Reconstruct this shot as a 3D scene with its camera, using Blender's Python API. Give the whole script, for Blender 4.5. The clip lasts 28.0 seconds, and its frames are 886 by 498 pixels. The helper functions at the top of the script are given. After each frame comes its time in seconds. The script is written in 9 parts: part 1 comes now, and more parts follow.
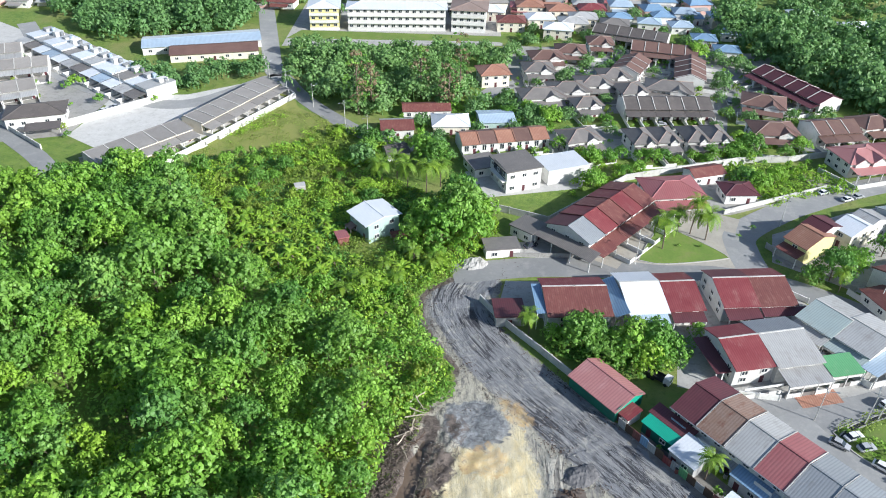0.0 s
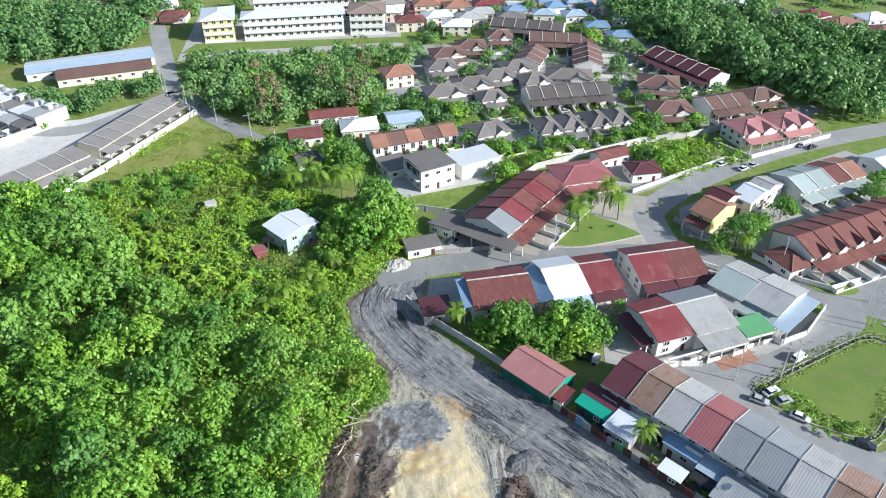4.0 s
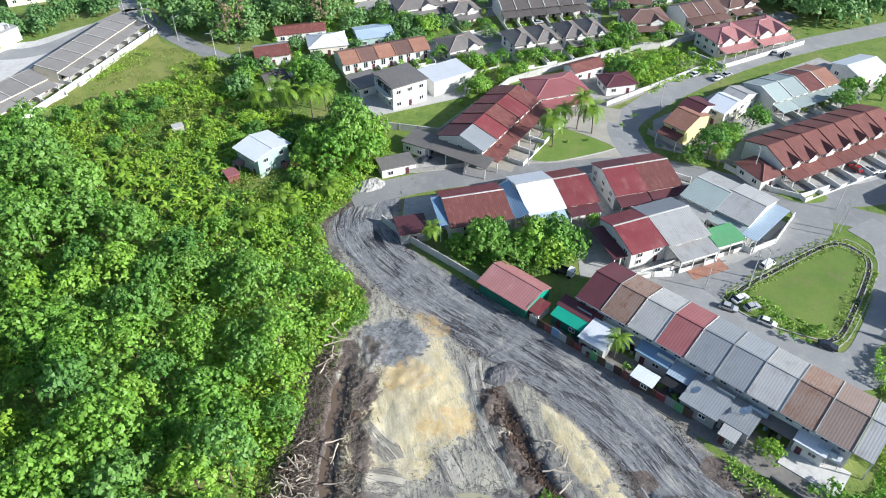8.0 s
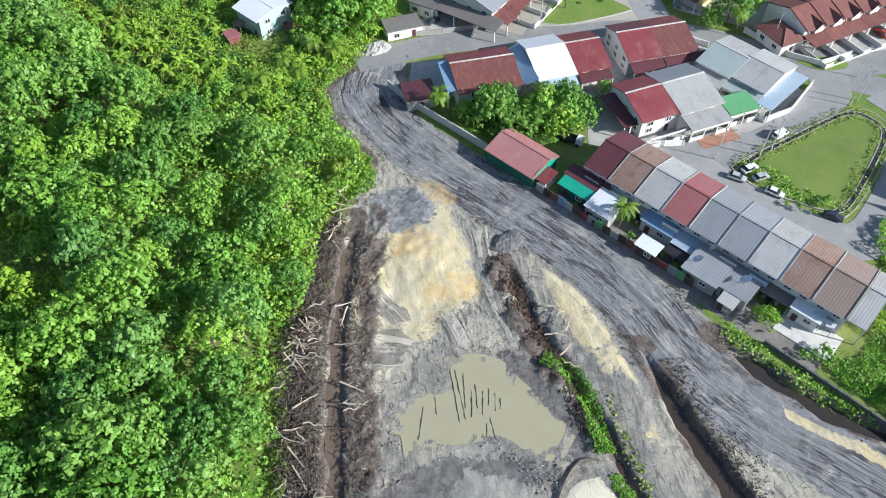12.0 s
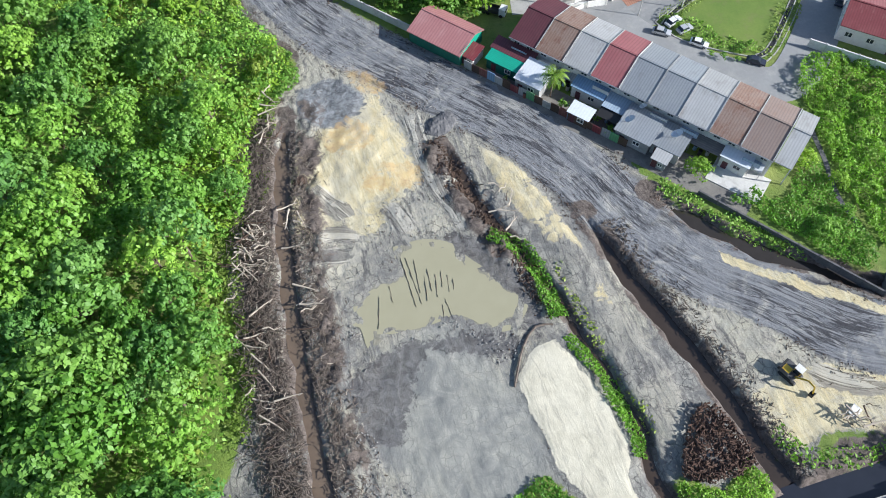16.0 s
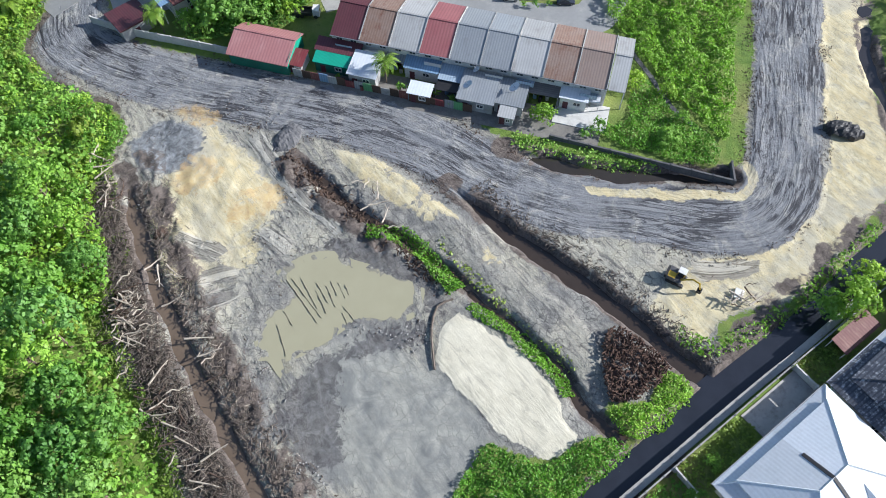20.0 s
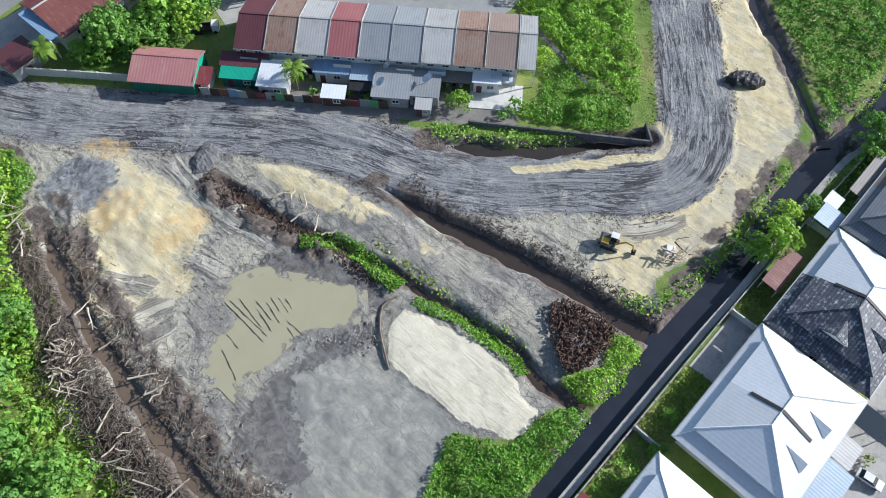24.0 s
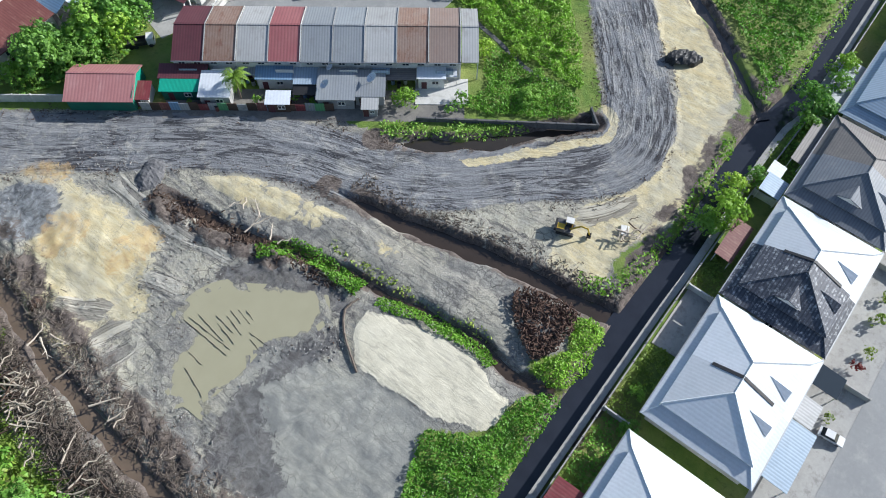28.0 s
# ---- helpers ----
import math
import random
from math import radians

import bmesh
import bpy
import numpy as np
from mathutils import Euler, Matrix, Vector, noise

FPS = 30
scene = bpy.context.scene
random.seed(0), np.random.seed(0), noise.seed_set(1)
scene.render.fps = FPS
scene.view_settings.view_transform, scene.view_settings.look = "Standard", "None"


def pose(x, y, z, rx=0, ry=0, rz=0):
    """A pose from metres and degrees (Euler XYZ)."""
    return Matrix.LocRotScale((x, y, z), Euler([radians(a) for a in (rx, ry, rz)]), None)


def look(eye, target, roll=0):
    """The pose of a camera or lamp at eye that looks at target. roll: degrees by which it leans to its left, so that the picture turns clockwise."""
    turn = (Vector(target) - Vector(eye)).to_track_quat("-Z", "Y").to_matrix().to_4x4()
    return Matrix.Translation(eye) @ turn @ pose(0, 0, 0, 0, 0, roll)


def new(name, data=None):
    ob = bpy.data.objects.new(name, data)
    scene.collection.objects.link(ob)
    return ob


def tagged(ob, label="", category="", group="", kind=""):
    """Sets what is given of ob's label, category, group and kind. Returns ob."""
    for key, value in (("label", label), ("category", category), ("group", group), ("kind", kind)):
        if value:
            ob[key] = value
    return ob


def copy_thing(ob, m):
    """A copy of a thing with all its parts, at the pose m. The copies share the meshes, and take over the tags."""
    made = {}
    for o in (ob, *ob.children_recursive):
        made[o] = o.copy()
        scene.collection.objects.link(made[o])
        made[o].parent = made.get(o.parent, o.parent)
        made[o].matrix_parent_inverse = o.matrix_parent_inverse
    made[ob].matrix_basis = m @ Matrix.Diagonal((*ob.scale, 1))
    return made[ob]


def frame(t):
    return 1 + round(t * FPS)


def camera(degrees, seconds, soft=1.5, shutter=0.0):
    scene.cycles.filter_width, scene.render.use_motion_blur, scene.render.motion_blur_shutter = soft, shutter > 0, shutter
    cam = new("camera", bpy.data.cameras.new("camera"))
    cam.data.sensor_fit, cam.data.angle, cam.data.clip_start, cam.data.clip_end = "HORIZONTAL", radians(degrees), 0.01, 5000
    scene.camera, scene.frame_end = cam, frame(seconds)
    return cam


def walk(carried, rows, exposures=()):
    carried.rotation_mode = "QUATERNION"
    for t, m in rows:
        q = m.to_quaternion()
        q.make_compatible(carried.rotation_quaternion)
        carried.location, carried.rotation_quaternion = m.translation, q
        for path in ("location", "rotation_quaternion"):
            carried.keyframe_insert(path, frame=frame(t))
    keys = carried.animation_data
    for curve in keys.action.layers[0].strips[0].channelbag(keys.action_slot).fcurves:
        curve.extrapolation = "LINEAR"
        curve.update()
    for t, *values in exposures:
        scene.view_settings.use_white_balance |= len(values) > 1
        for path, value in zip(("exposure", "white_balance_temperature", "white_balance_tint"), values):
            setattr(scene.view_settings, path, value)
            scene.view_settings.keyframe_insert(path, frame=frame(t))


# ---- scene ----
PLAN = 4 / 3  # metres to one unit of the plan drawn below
EYE = 90.0 * PLAN
cam = camera(62.81, 28.0, soft=1.0)
VIEW = [
    (0.0, 0.00, -34.72, 1.46),
    (0.5, 0.31, -34.58, 1.54),
    (1.0, 6.45, -34.41, 1.74),
    (1.5, 11.18, -34.67, 1.70),
    (2.0, 11.84, -34.72, 1.55),
    (2.5, 12.36, -34.63, 1.38),
    (3.0, 8.40, -34.92, 0.70),
    (3.5, -2.01, -34.63, 0.24),
    (4.0, -7.53, -34.58, 0.03),
    (4.5, -9.10, -34.53, -0.10),
    (6.5, -10.07, -37.47, 0.02),
    (7.0, -10.08, -39.24, 0.03),
    (7.5, -10.02, -40.45, -0.03),
    (8.0, -9.98, -41.02, -0.03),
    (8.5, -9.83, -42.97, -0.06),
    (9.0, -9.77, -44.52, -0.05),
    (9.5, -9.67, -45.06, -0.16),
    (10.0, -9.62, -45.18, -0.11),
    (10.5, -9.39, -46.29, -0.13),
    (11.0, -9.29, -48.06, -0.17),
    (11.5, -9.31, -49.18, -0.27),
    (12.0, -9.17, -51.41, -0.21),
    (12.5, -8.97, -53.15, -0.29),
    (13.0, -9.25, -53.94, -0.35),
    (13.5, -9.18, -56.60, -0.14),
    (15.5, -10.64, -60.13, -0.49),
    (16.0, -17.17, -60.35, -0.72),
    (16.5, -20.36, -60.38, -0.64),
    (17.0, -21.92, -60.57, -0.80),
    (17.5, -24.42, -60.61, -0.82),
    (18.0, -25.94, -60.62, -0.70),
    (18.5, -26.51, -60.73, -0.77),
    (19.0, -28.58, -60.88, -0.92),
    (19.5, -33.80, -60.95, -0.89),
    (20.0, -35.89, -61.03, -0.85),
    (20.5, -36.83, -61.08, -0.77),
    (21.0, -40.52, -61.31, -0.91),
    (21.5, -43.83, -61.21, -0.73),
    (23.5, -46.03, -61.40, -0.08),
    (24.0, -46.23, -61.49, -0.13),
    (24.5, -49.68, -61.52, 0.11),
    (25.0, -50.94, -61.50, 0.41),
    (25.5, -51.92, -61.62, 0.62),
    (26.0, -52.65, -61.49, 0.79),
    (26.5, -52.08, -61.57, 1.04),
    (27.0, -52.61, -61.56, 1.28),
    (27.5, -53.00, -61.68, 1.38),
    (28.0, -53.16, -61.71, 1.36),
]
walk(cam, [(t, pose(0, 0, EYE, 90 + pitch, 0, yaw) @ pose(0, 0, 0, 0, 0, roll)) for t, yaw, pitch, roll in VIEW], [(0.0, 0.60, 6050.0, 10.0), (12.0, 0.63, 6050.0, 10.0), (20.0, 0.60, 5950.0, 11.5), (28.0, 0.45, 6000.0, 10.0)])

# ---- sky and sun ----
SUN_DIR = Vector((0.84, -0.48, 0.49)).normalized()
world = bpy.data.worlds.new("sky")
scene.world = world
world.use_nodes = True
wn, wl = world.node_tree.nodes, world.node_tree.links
wn.clear()
sky = wn.new("ShaderNodeTexSky")
sky.sky_type, sky.sun_disc = "NISHITA", False
sky.sun_elevation = math.asin(SUN_DIR.z)
sky.sun_rotation = math.atan2(SUN_DIR.x, SUN_DIR.y)
bg = wn.new("ShaderNodeBackground")
bg.inputs["Strength"].default_value = 0.098
wo = wn.new("ShaderNodeOutputWorld")
wl.new(sky.outputs[0], bg.inputs[0])
wl.new(bg.outputs[0], wo.inputs[0])
sun = new("sun", bpy.data.lights.new("sun", "SUN"))
sun.data.energy, sun.data.angle, sun.data.color = 5.0, radians(0.6), (1.0, 0.965, 0.90)
sun.matrix_world = look(SUN_DIR * 200, (0, 0, 0))


# ---- materials ----
def nodes_of(name):
    m = bpy.data.materials.new(name)
    m.use_nodes = True
    nt = m.node_tree
    return m, nt.nodes, nt.links, nt.nodes["Principled BSDF"]


def sock(links, node, key, value):
    if hasattr(value, "links"):
        links.new(value, node.inputs[key])
    else:
        node.inputs[key].default_value = value


def noise_tex(n, l, vec, scale, detail=4.0, rough=0.55, swirl=0.0):
    t = n.new("ShaderNodeTexNoise")
    t.inputs["Scale"].default_value, t.inputs["Detail"].default_value, t.inputs["Roughness"].default_value = scale, detail, rough
    t.inputs["Distortion"].default_value = swirl
    if vec is not None:
        l.new(vec, t.inputs["Vector"])
    return t.outputs["Fac"]


def ramp(n, l, fac, lo, hi):
    r = n.new("ShaderNodeMapRange")
    r.inputs["From Min"].default_value, r.inputs["From Max"].default_value = lo, hi
    l.new(fac, r.inputs["Value"])
    return r.outputs["Result"]


def mix(n, l, fac, a, b, blend="MIX"):
    m = n.new("ShaderNodeMix")
    m.data_type, m.blend_type = "RGBA", blend
    sock(l, m, "Factor", fac)
    sock(l, m, 6, a if hasattr(a, "links") else (*a, 1))
    sock(l, m, 7, b if hasattr(b, "links") else (*b, 1))
    return m.outputs[2]


def calc(n, l, op, a, b=0.0):
    m = n.new("ShaderNodeMath")
    m.operation = op
    sock(l, m, 0, a)
    sock(l, m, 1, b)
    return m.outputs[0]


def bumped(n, l, bsdf, height, strength, distance):
    b = n.new("ShaderNodeBump")
    b.inputs["Strength"].default_value, b.inputs["Distance"].default_value = strength, distance
    l.new(height, b.inputs["Height"])
    l.new(b.outputs[0], bsdf.inputs["Normal"])


def surface(name, a, b, c=None, rough=0.8, metal=0.0, big=0.25, fine=3.0, bump=0.2, vary=0.12, stripe=0.0, stripe_axis="X", stain=0.5, stripe_deep=0.35, streak=1.0):
    """Two base colours blended by broad and fine noise, a third one in stains; ribs at a spacing of stripe metres,
    coloured darker in their hollows.
    """
    m, n, l, bsdf = nodes_of(name)
    tc = n.new("ShaderNodeTexCoord").outputs["Object"]
    info = n.new("ShaderNodeObjectInfo")
    shift = n.new("ShaderNodeVectorMath")
    shift.operation = "ADD"
    l.new(tc, shift.inputs[0])
    rnd3 = n.new("ShaderNodeCombineXYZ")
    l.new(calc(n, l, "MULTIPLY", info.outputs["Random"], 60.0), rnd3.inputs[0])
    l.new(calc(n, l, "MULTIPLY", info.outputs["Random"], 37.0), rnd3.inputs[1])
    l.new(rnd3.outputs[0], shift.inputs[1])
    vec = shift.outputs[0]
    n1 = noise_tex(n, l, vec, big, 5.0, 0.6)
    n2 = noise_tex(n, l, vec, fine, 4.0, 0.7)
    col = mix(n, l, ramp(n, l, n1, 0.35, 0.65), a, b)
    col = mix(n, l, calc(n, l, "MULTIPLY", ramp(n, l, n2, 0.3, 0.75), 0.35), col, tuple(0.6 * v for v in a), "MIX")
    if c:
        drag = n.new("ShaderNodeMapping")
        drag.inputs["Scale"].default_value = (1.0, streak, 1.0)
        l.new(vec, drag.inputs["Vector"])
        n3 = noise_tex(n, l, drag.outputs[0], big * 2.7, 6.0, 0.7)
        col = mix(n, l, calc(n, l, "MULTIPLY", ramp(n, l, n3, 0.52, 0.68), stain), col, c)
    height = n2
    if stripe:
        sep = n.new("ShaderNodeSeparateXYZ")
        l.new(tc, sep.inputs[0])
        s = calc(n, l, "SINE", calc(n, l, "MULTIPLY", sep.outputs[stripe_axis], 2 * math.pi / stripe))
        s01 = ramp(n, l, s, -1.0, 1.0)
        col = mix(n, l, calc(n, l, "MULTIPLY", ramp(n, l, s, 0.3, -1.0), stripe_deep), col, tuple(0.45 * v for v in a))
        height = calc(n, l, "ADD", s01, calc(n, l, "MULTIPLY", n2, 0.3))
    hsv = n.new("ShaderNodeHueSaturation")
    l.new(col, hsv.inputs["Color"])
    l.new(calc(n, l, "ADD", calc(n, l, "MULTIPLY", info.outputs["Random"], 2 * vary), 1 - vary), hsv.inputs["Value"])
    l.new(hsv.outputs[0], bsdf.inputs["Base Color"])
    bsdf.inputs["Roughness"].default_value, bsdf.inputs["Metallic"].default_value = rough, metal
    bumped(n, l, bsdf, height, bump, 0.05)
    return m


def leafy(name, dark, light, hue=0.014, through_light=0.35):
    """Leaves: colour by island and by plant, partly see-through to light."""
    m, n, l, bsdf = nodes_of(name)
    geo, info = n.new("ShaderNodeNewGeometry"), n.new("ShaderNodeObjectInfo")
    col = mix(n, l, calc(n, l, "ADD", calc(n, l, "MULTIPLY", geo.outputs["Random Per Island"], 0.5), 0.2), dark, light)
    tc = n.new("ShaderNodeTexCoord").outputs["Object"]
    col = mix(n, l, calc(n, l, "MULTIPLY", ramp(n, l, noise_tex(n, l, tc, 0.30, 4.0), 0.38, 0.66), 0.5), col, tuple(min(1, 1.5 * v) for v in light))
    hsv = n.new("ShaderNodeHueSaturation")
    l.new(col, hsv.inputs["Color"])
    l.new(calc(n, l, "ADD", calc(n, l, "MULTIPLY", info.outputs["Random"], -2 * hue), 0.5 + hue), hsv.inputs["Hue"])
    l.new(calc(n, l, "ADD", calc(n, l, "MULTIPLY", info.outputs["Random"], 0.42), 0.80), hsv.inputs["Value"])
    l.new(hsv.outputs[0], bsdf.inputs["Base Color"])
    bsdf.inputs["Roughness"].default_value = 0.55
    tr = n.new("ShaderNodeBsdfTranslucent")
    l.new(hsv.outputs[0], tr.inputs["Color"])
    mx = n.new("ShaderNodeMixShader")
    mx.inputs[0].default_value = through_light
    l.new(bsdf.outputs[0], mx.inputs[1])
    l.new(tr.outputs[0], mx.inputs[2])
    l.new(mx.outputs[0], n["Material Output"].inputs["Surface"])
    return m


def glass_mat(name, tint, rough=0.08):
    m, n, l, bsdf = nodes_of(name)
    bsdf.inputs["Base Color"].default_value = (*tint, 1)
    bsdf.inputs["Roughness"].default_value = rough
    bsdf.inputs["IOR"].default_value = 1.5
    return m


MAT = {
    "white_wall": surface("white_wall", (0.74, 0.73, 0.70), (0.66, 0.65, 0.61), (0.40, 0.38, 0.34), 0.85, big=0.3, stain=0.45),
    "cream_wall": surface("cream_wall", (0.72, 0.67, 0.56), (0.66, 0.61, 0.51), (0.36, 0.30, 0.22), 0.85, big=0.3, stain=0.4),
    "pink_wall": surface("pink_wall", (0.66, 0.42, 0.36), (0.60, 0.38, 0.33), (0.35, 0.22, 0.20), 0.85, big=0.3, stain=0.4),
    "grey_wall": surface("grey_wall", (0.42, 0.42, 0.41), (0.34, 0.34, 0.33), (0.18, 0.17, 0.16), 0.9, big=0.3),
    "mint_wall": surface("mint_wall", (0.42, 0.55, 0.50), (0.36, 0.48, 0.44), (0.20, 0.26, 0.24), 0.85, stripe=0.25, stripe_axis="Z"),
    "yellow_wall": surface("yellow_wall", (0.72, 0.66, 0.30), (0.66, 0.60, 0.28), (0.4, 0.36, 0.2), 0.85),
    "green_wall": surface("green_wall", (0.012, 0.16, 0.11), (0.010, 0.12, 0.085), (0.02, 0.07, 0.05), 0.6, stripe=0.25),
    "green_bright": surface("green_bright", (0.02, 0.42, 0.28), (0.02, 0.36, 0.24), None, 0.5, stripe=0.2),
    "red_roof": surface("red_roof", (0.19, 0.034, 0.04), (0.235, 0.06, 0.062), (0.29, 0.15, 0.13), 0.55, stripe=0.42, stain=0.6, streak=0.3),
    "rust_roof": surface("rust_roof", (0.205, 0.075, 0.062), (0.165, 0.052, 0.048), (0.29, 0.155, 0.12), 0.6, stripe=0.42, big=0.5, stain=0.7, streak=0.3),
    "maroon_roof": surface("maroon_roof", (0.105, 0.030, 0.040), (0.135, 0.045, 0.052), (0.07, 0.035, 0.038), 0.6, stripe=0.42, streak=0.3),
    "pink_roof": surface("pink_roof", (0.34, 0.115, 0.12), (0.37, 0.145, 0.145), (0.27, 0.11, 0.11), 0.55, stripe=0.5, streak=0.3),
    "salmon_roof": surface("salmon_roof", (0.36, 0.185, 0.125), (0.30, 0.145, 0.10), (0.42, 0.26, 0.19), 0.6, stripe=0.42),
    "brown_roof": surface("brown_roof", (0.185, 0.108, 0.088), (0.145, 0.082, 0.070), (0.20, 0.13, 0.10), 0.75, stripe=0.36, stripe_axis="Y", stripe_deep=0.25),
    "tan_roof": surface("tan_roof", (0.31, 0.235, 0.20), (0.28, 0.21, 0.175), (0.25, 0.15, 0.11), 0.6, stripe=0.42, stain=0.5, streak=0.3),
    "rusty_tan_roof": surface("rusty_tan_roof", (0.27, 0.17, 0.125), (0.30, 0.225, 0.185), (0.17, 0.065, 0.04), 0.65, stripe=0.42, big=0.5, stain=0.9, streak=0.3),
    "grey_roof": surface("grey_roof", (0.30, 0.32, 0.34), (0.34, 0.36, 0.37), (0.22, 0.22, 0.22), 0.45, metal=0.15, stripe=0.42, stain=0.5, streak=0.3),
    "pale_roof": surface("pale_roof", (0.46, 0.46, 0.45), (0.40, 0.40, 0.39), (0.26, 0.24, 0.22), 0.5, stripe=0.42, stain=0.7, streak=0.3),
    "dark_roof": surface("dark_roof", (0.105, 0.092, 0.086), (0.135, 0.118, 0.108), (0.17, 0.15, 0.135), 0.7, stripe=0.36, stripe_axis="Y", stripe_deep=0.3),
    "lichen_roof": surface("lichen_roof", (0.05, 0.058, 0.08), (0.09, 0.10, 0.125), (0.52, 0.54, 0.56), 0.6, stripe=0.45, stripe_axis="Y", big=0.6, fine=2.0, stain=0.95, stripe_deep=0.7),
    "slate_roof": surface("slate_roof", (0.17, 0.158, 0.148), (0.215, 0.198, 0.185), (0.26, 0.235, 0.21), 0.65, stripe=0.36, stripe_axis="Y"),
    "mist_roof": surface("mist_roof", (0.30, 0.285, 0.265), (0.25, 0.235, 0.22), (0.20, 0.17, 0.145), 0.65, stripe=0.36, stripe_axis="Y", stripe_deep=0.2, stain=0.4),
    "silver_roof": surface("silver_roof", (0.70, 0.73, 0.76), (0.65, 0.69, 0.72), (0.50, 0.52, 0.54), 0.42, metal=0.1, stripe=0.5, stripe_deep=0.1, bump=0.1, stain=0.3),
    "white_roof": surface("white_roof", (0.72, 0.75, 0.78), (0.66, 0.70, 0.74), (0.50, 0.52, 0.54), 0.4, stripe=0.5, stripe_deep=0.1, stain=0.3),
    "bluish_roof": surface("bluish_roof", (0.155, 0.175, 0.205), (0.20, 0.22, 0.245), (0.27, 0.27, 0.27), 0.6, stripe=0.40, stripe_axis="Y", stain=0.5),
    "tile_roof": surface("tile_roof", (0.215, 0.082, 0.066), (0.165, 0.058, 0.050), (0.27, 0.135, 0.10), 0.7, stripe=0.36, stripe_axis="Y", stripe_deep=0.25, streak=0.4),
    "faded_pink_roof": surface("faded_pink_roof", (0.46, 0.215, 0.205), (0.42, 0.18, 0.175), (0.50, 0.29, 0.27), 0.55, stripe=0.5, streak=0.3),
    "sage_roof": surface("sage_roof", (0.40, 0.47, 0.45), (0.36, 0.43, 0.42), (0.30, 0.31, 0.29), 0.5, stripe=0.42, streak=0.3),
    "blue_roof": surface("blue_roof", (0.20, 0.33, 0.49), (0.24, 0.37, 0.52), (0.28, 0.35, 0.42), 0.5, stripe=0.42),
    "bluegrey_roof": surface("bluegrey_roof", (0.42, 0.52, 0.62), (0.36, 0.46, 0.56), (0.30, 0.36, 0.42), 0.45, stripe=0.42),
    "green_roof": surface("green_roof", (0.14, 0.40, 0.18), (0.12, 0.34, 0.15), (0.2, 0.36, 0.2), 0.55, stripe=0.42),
    "concrete": surface("concrete", (0.42, 0.41, 0.38), (0.34, 0.33, 0.31), (0.16, 0.15, 0.13), 0.9, big=0.25, fine=2.0, stain=0.6),
    "pale_concrete": surface("pale_concrete", (0.58, 0.57, 0.54), (0.50, 0.49, 0.46), (0.28, 0.27, 0.24), 0.9, big=0.3, fine=2.0),
    "asphalt": surface("asphalt", (0.30, 0.302, 0.295), (0.25, 0.253, 0.25), (0.36, 0.352, 0.33), 0.9, big=0.12, fine=1.5, stain=0.6),
    "gravel_road": surface("gravel_road", (0.40, 0.37, 0.31), (0.32, 0.30, 0.26), (0.24, 0.22, 0.19), 0.95, big=0.2, fine=1.5),
    "grass": surface("grass", (0.115, 0.195, 0.030), (0.175, 0.245, 0.046), (0.20, 0.18, 0.08), 0.95, big=0.12, fine=2.5, bump=0.6, stain=0.5),
    "field_grass": surface("field_grass", (0.20, 0.29, 0.055), (0.25, 0.33, 0.075), (0.30, 0.28, 0.12), 0.95, big=0.06, fine=2.0, bump=0.5, stain=0.6),
    "dry_grass": surface("dry_grass", (0.21, 0.245, 0.055), (0.27, 0.275, 0.075), (0.13, 0.19, 0.035), 0.95, big=0.12, fine=2.5, bump=0.6, stain=0.7),
    "black": surface("black", (0.02, 0.02, 0.022), (0.03, 0.03, 0.032), None, 0.6),
    "metal": surface("metal", (0.45, 0.46, 0.47), (0.38, 0.39, 0.40), None, 0.4, metal=0.7),
    "bark": surface("bark", (0.16, 0.12, 0.085), (0.22, 0.18, 0.14), (0.08, 0.06, 0.045), 0.9),
    "pale_wood": surface("pale_wood", (0.54, 0.47, 0.38), (0.40, 0.34, 0.27), (0.20, 0.15, 0.11), 0.9),
    "dark_wood": surface("dark_wood", (0.07, 0.045, 0.032), (0.11, 0.07, 0.05), (0.04, 0.028, 0.02), 0.95),
    "brush_wood": surface("brush_wood", (0.125, 0.098, 0.078), (0.20, 0.165, 0.135), (0.07, 0.052, 0.042), 0.95, big=1.5),
    "dark_clay": surface("dark_clay", (0.10, 0.10, 0.105), (0.17, 0.165, 0.165), (0.05, 0.048, 0.048), 0.95, big=0.8, bump=0.6),
    "yard_earth": surface("yard_earth", (0.17, 0.16, 0.145), (0.24, 0.225, 0.20), (0.09, 0.085, 0.08), 0.95, big=0.6, bump=0.5),
    "peat": surface("peat", (0.085, 0.048, 0.034), (0.13, 0.078, 0.055), (0.045, 0.028, 0.022), 0.95, big=0.9, fine=4.0, bump=0.8),
    "glass": glass_mat("glass", (0.03, 0.04, 0.05)),
    "leaf": leafy("leaf", (0.105, 0.246, 0.028), (0.245, 0.447, 0.063)),
    "leaf_yellow": leafy("leaf_yellow", (0.164, 0.316, 0.024), (0.316, 0.496, 0.055)),
    "leaf_dark": leafy("leaf_dark", (0.078, 0.198, 0.033), (0.180, 0.360, 0.061)),
    "leaf_blue": leafy("leaf_blue", (0.096, 0.223, 0.046), (0.207, 0.392, 0.082)),
    # leaves of the woods: distance haze put into the colour, lighter and bluer
    "leaf_wood": leafy("leaf_wood", (0.082, 0.182, 0.055), (0.185, 0.34, 0.11)),
    "palm_leaf": leafy("palm_leaf", (0.095, 0.205, 0.016), (0.215, 0.335, 0.035), through_light=0.25),
    "grass_leaf": leafy("grass_leaf", (0.100, 0.255, 0.016), (0.215, 0.42, 0.038)),
    "scrub_leaf": leafy("scrub_leaf", (0.125, 0.225, 0.02), (0.29, 0.375, 0.065)),
